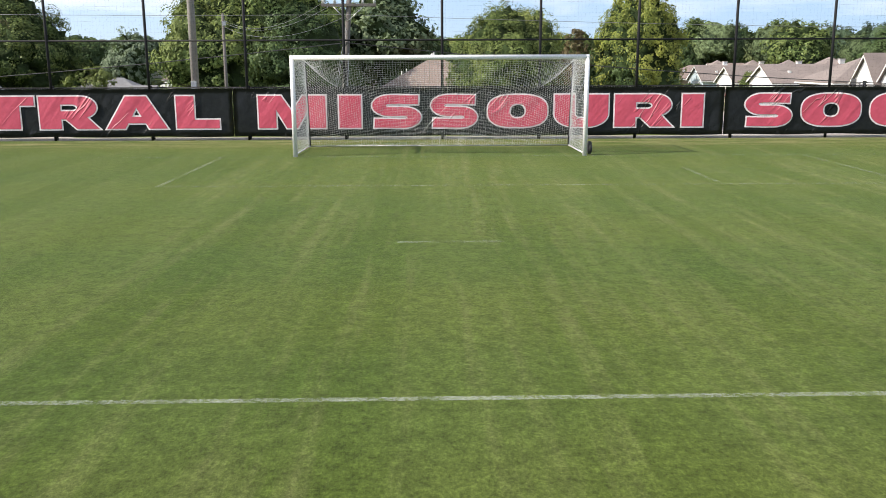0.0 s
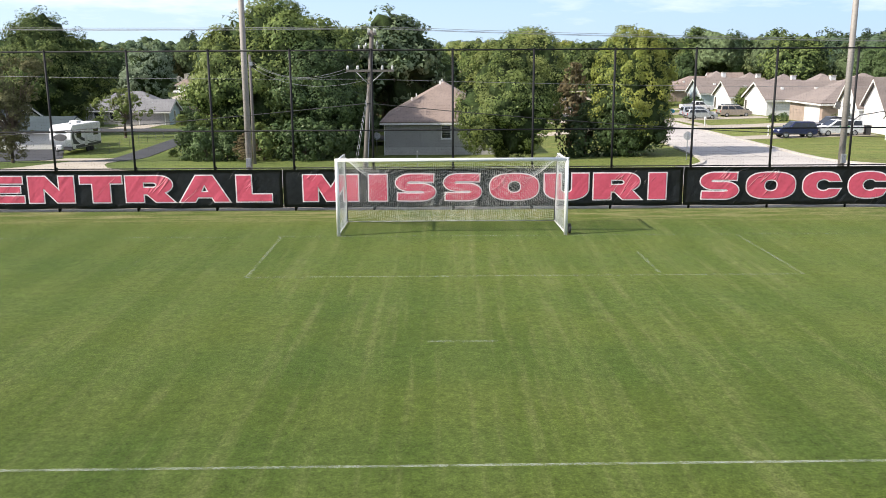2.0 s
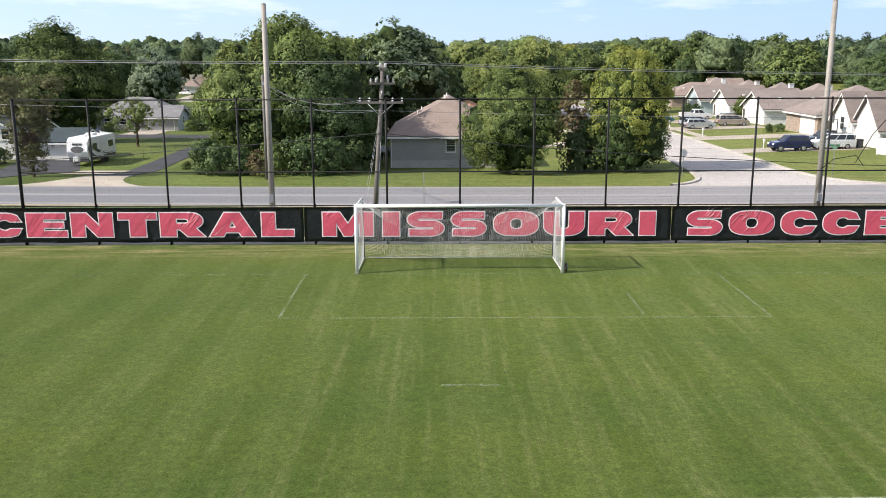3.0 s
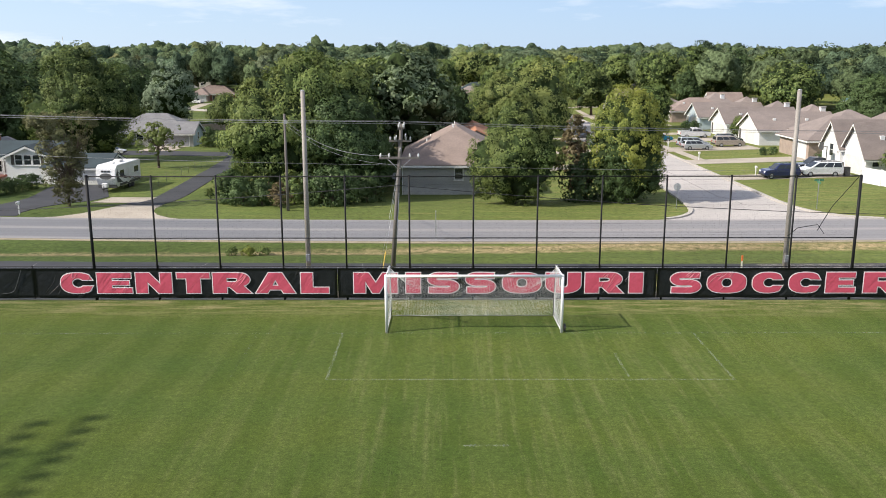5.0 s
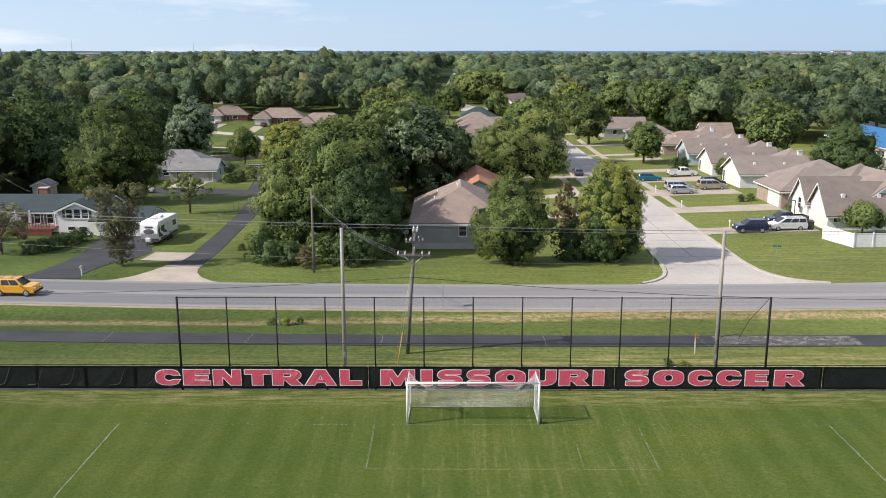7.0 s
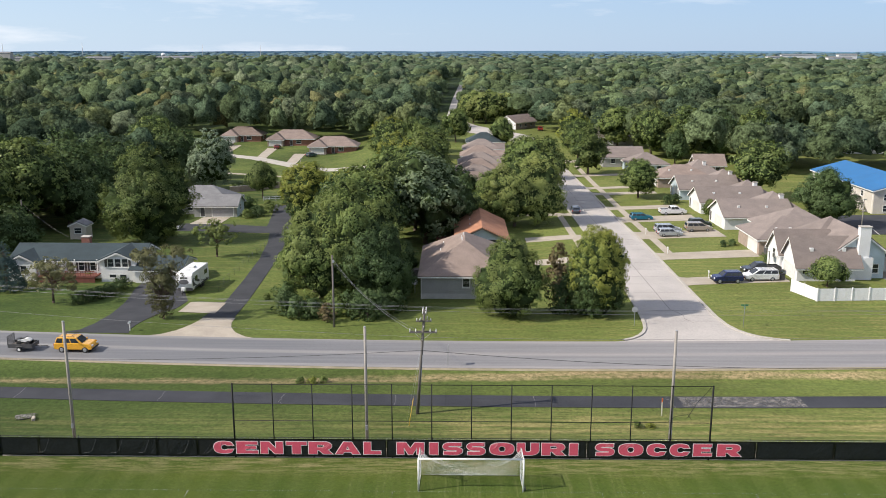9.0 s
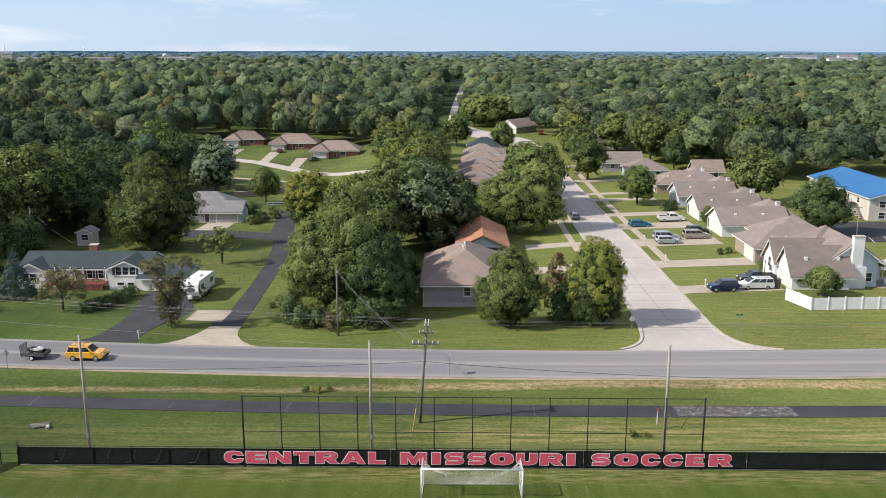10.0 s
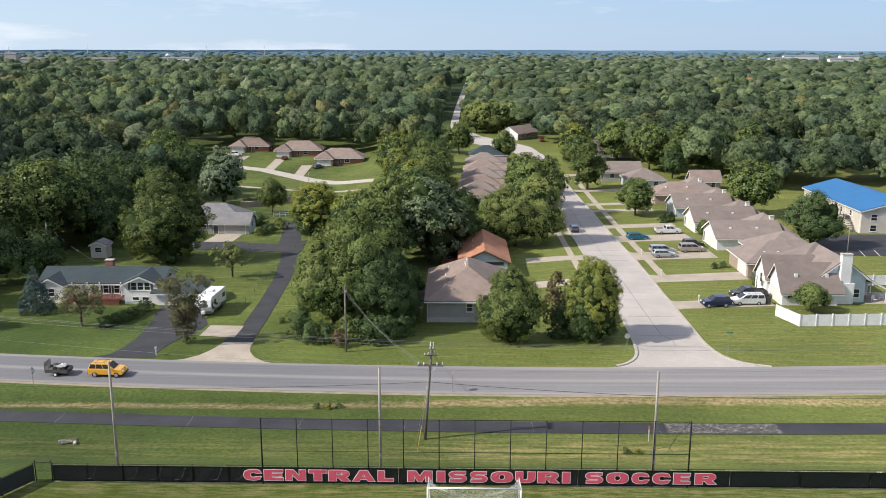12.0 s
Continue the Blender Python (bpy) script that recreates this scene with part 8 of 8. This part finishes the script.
wire(hang(C0 + Vector((0, 0, 8.6)), (-64, 83, 0.2), 0.6), 0.010, M_WIRE, "service wire to the white house")

# ---- signs, mailboxes, marker ----
def sign_post(x, y, h, label, name, face):
    z = gz(x, y)
    t = thing(name, pose(x, y, z), label, "sign")
    part("post", boxed(-0.03, 0.03, -0.02, 0.02, -0.3, h), M_GALV, t)
    bm = bmesh.new()
    if face == "octagon":
        pts = [(0.38 * math.cos(radians(22.5 + 45 * k)), h - 0.4 + 0.38 * math.sin(radians(22.5 + 45 * k))) for k in range(8)]
        part("sign_plate", prism(bm, pts, 0.025, 0.03), M_SIGNFACE, t, "bare metal back of an octagonal sign")
    elif face == "diamond":
        pts = [(0.0, h), (0.45, h - 0.45), (0.0, h - 0.9), (-0.45, h - 0.45)]
        part("sign_plate", prism(bm, pts, 0.025, 0.03), M_SIGNFACE, t, "bare metal back of a diamond sign")
    elif face == "names":
        part("sign_plate", boxed(-0.45, 0.45, 0.025, 0.03, h - 0.2, h), M_STREETSIGN, t, "green street name plate")
        part("sign_plate", boxed(-0.005, 0.005, -0.45, 0.45, h - 0.42, h - 0.22), M_STREETSIGN, t, "green street name plate")
    else:
        part("sign_plate", boxed(-0.02, 0.02, -0.3, 0.3, h - 0.75, h), M_SIGNFACE, t, "metal sign plate seen edge-on")
    return t


M_STREETSIGN = mat("green_sign", (0.05, 0.20, 0.10), (0.05, 0.17, 0.09), 0.4)
sign_post(21.3, 48.2, 2.5, "stop sign on a steel post, seen from behind", "stop_sign", "octagon")
sign_post(-51.6, 33.2, 2.9, "diamond warning sign on a post, seen from behind", "warning_sign", "diamond")
sign_post(34.8, 47.9, 2.9, "street name sign on a thin post", "street_sign", "names")
sign_post(-1.9, 33.5, 2.4, "narrow road sign on a post, edge-on", "road_sign", "edge")
m = thing("marker_post", pose(18.4, 20.6, gz(18.4, 20.6)), "white plastic utility marker post with an orange top", "marker post")
part("stake", soft(boxed(-0.05, 0.05, -0.02, 0.02, -0.2, 1.35), 0.005), M_CREAM, m)
part("cap", soft(boxed(-0.055, 0.055, -0.025, 0.025, 1.35, 1.72), 0.005), M_ORANGE, m, "orange marker cap")
for x, y, lab in ((-41.1, 45.3, "white mailbox on a post at the roadside"), (37.2, 71.8, "small mailbox on a post by the drive"), (35.0, 88.6, "small mailbox on a post by the drive"), (34.9, 105.6, "small mailbox on a post by the drive")):
    m = thing("mailbox", pose(x, y, gz(x, y)), lab, "mailbox")
    part("post", boxed(-0.05, 0.05, -0.05, 0.05, -0.2, 1.0), M_TRIM, m)
    part("arm", boxed(-0.04, 0.04, -0.32, 0.2, 0.92, 1.0), M_TRIM, m)
    bm = boxed(-0.09, 0.09, -0.35, 0.15, 1.0, 1.14)
    tube(bm, (0, -0.35, 1.14), (0, 0.15, 1.14), 0.09, n=12)
    part("box", bm, M_TRIM, m)
d = thing("culvert_head", pose(-41.5, 19.3, gz(-41.5, 19.3), 0, 0, 20), "low pale concrete culvert headwall in the grass", "culvert")
part("slab", soft(boxed(-0.9, 0.9, -0.5, 0.5, -0.3, 0.18), 0.04), M_WORN, d)
part("wing", soft(boxed(0.6, 0.9, -1.1, -0.4, -0.3, 0.25), 0.04), M_SLAB, d)
# Dark plate on the face that stands in for the shaded pipe mouth.
part("opening", boxed(-0.4, 0.4, -0.52, -0.49, -0.2, 0.08), M_RUBBER, d)
# bins and garden furniture by the white gabled house
b = thing("wheeled_bin", pose(47.6, 70.0, gz(47.6, 70.0)), "dark wheeled bin beside a garage", "bin")
part("tub", soft(boxed(-0.3, 0.3, -0.3, 0.3, 0.05, 1.0), 0.05), M_DARK_STEEL, b)
part("lid", soft(boxed(-0.33, 0.33, -0.35, 0.33, 1.0, 1.08), 0.03), M_RUBBER, b)
for x, y, r in ((65.0, 71.8, 20), (66.5, 72.6, -30), (67.9, 71.8, 80)):
    c = thing("garden_chair", pose(x, y, gz(x, y) + 0.05, 0, 0, r), "white slatted garden chair on a patio", "chair", "garden chairs")
    for k in range(5):
        part("seat_slat", boxed(-0.3, 0.3, -0.3 + k * 0.12, -0.2 + k * 0.12, 0.36, 0.39), M_TRIM, c)
    for k in range(4):
        part("back_slat", boxed(-0.3 + k * 0.16, -0.18 + k * 0.16, 0.28, 0.31, 0.4, 1.0), M_TRIM, c)
    for sx in (-0.3, 0.3):
        for sy in (-0.28, 0.28):
            part("leg", boxed(sx - 0.03, sx + 0.03, sy - 0.03, sy + 0.03, 0.0, 0.4), M_TRIM, c)
# basketball board by a drive
h = thing("basketball_hoop", pose(48.0, 77.0, gz(48.0, 77.0)), "black-backed basketball hoop on a pole by a garage", "basketball hoop")
part("pole", tubed((0, 0, 0), (0, 0, 2.9), 0.06, n=10), M_DARK_STEEL, h)
part("backboard", boxed(-0.75, -0.70, -0.6, 0.6, 2.5, 3.4), M_DARK_STEEL, h)
part("arm", tubed((0, 0, 2.85), (-0.7, 0, 2.9), 0.04, n=8), M_DARK_STEEL, h)
# satellite dish on the grey house's side
h = thing("satellite_dish", pose(-7.0, 66.5, gz(-7.0, 66.5)), "grey satellite dish on a short mast", "satellite dish")
part("mast", tubed((0, 0, -0.2), (0, 0, 1.6), 0.04, n=8), M_GALV, h)
part("dish", tubed((0, -0.1, 1.75), (0, -0.16, 1.78), 0.18, 0.42, n=18), M_SIGNFACE, h)

# ---- wire fence beside the lane ----
wf = thing("wire_fence", pose(0, 0, 0), "low galvanised wire fence beside a lane", "fence")
run = [(-36.0, 67 + 3.2 * k) for k in range(17)]
for k, (x, y) in enumerate(run):
    z = gz(x, y)
    part("post", tubed((x, y, z - 0.2), (x, y, z + 1.2), 0.022, n=6), M_DARK_STEEL, wf)
for zz in (0.15, 0.5, 0.85, 1.2):
    part("wire", polyline(bmesh.new(), [(x, y, gz(x, y) + zz) for x, y in run], 0.006, 4), M_DARK_STEEL, wf)

# ---- garden wall, rail fence and posts in the hollow ----
gw = thing("garden_wall", pose(0, 0, 0), "low tan block retaining wall in a garden", "wall")
run = [(-60.5, 170.5), (-58.0, 171.5), (-54, 174.5), (-49, 179), (-44.5, 184)]
for k, (a, b) in enumerate(zip(run, run[1:])):
    bm = bmesh.new()
    ribbon(bm, offset_line([a, b], 0.2), offset_line([a, b], -0.2), 1.5, 1.9, 2.0, 1)
    part("wall_section", bm, M_BRICK_TAN, gw)
    bm = bmesh.new()
    ribbon(bm, offset_line([a, b], 0.26), offset_line([a, b], -0.26), 1.58, 0.075, 2.0, 1)
    part("coping", bm, M_KERB, gw)
rf = thing("rail_fence", pose(-48.8, 157.5, gz(-48.8, 157.5), 0, 0, 12), "white two-rail garden fence on a lawn", "fence")
for k in range(4):
    part("post", boxed(k * 1.5 - 0.06, k * 1.5 + 0.06, -0.06, 0.06, -0.2, 1.15), M_VINYL, rf)
for z in (0.5, 0.95):
    part("rail", boxed(-0.05, 4.55, -0.03, 0.03, z - 0.07, z + 0.07), M_VINYL, rf)
for x, y, hgt in ((75.6, 106.3, 6.4), (-47.8, 206, 5.5)):
    p = thing("lamp_post", pose(x, y, gz(x, y)), "plain grey lamp post beside a paved yard", "lamp post")
    part("shaft", tubed((0, 0, -0.2), (0, 0, hgt), 0.11, 0.07, n=10), M_POLE_GREY, p)
    part("lamp_head", soft(boxed(-0.12, 0.5, -0.1, 0.1, hgt - 0.05, hgt + 0.1), 0.03), M_GALV, p)
wt = thing("water_tower", pose(-560, 1650, gz(-560, 1650)), "white water tower far off on the skyline", "water tower")
part("stem", tubed((0, 0, 0), (0, 0, 17), 1.6, 1.2, n=12), M_SIDING_WHITE, wt)
bm = bmesh.new()
bmesh.ops.create_icosphere(bm, subdivisions=2, radius=4.6, matrix=Matrix.Translation((0, 0, 19)) @ Matrix.Diagonal((1, 1, 0.75, 1)))
part("tank", bm, M_SIDING_WHITE, wt)

# ---- floodlight mast beside the pitch ----
fm = thing("floodlight_mast", pose(-45.0, -20.1, 0), "tall grey floodlight mast beside the pitch", "floodlight mast")
part("shaft", tubed((0, 0, 0), (0, 0, 26.0), 0.22, 0.07, n=14), M_POLE_GREY, fm)
for z in (23.1, 24.3, 25.6):
    arm = part("crossarm", boxed(-0.05, 0.05, -2.7, 2.7, z - 0.05, z + 0.05), M_GALV, fm)
    for k in range(6):
        y = -2.5 + k
        part("floodlight", soft(tubed((0.08, y, z + 0.1), (0.40, y, z - 0.04), 0.10, 0.27, n=14), 0.02), M_GALV, arm, "round grey floodlight head")

# ---- far skyline ----
for x, y, hgt in ((-792, 1500, 40), (-702, 1620, 42), (-583, 2000, 40), (-384, 1700, 37)):
    t = thing("mast", pose(x, y, gz(x, y)), "thin distant lattice mast on the skyline", "mast", "distant masts")
    part("shaft", tubed((0, 0, 0), (0, 0, hgt), 1.0, 0.35, n=6), M_GALV, t)
FAR_FACE = {"grey": M_SIDING_GREY, "white": M_SIDING_WHITE, "brick": M_BRICK}
for x, y, w, hgt, face in FAR_BUILDINGS:
    t = thing("building", pose(x, y, gz(x, y) - 0.5), "%s distant building among the woods" % face, "building", "distant buildings")
    part("wall", boxed(-w / 2, w / 2, -6, 6, 0, hgt), FAR_FACE[face], t)
    roof(t, -w / 2, w / 2, -6, 6, hgt, 1.6, "gx", M_SHINGLE_ORANGE if face == "brick" else M_SHINGLE_GREY, 0.5)
# far rise of land that closes the view, its haze put into the colour
bm = bmesh.new()
rnd = random.Random(9)
prev = None
for k in range(121):
    a = radians(-40 + 80 * k / 120)
    x, y = 4300 * math.sin(a), 4300 * math.cos(a)
    hgt = 19 + 1.2 * math.sin(k * 0.31) + 1.0 * math.sin(k * 0.83 + 1) + rnd.uniform(0, 1)
    cur = (bm.verts.new((x, y, -30)), bm.verts.new((x, y, hgt)))
    if prev:
        bm.faces.new((prev[0], cur[0], cur[1], prev[1]))
    prev = cur
M_RISE, nt, bsdf = tree_of("hazed_land")
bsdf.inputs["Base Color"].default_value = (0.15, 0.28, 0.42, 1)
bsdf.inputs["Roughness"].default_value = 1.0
tagged(solo("backdrop", bm, M_RISE, "wooded rise on the horizon, haze blue put into its colour", "backdrop"), kind="structure")
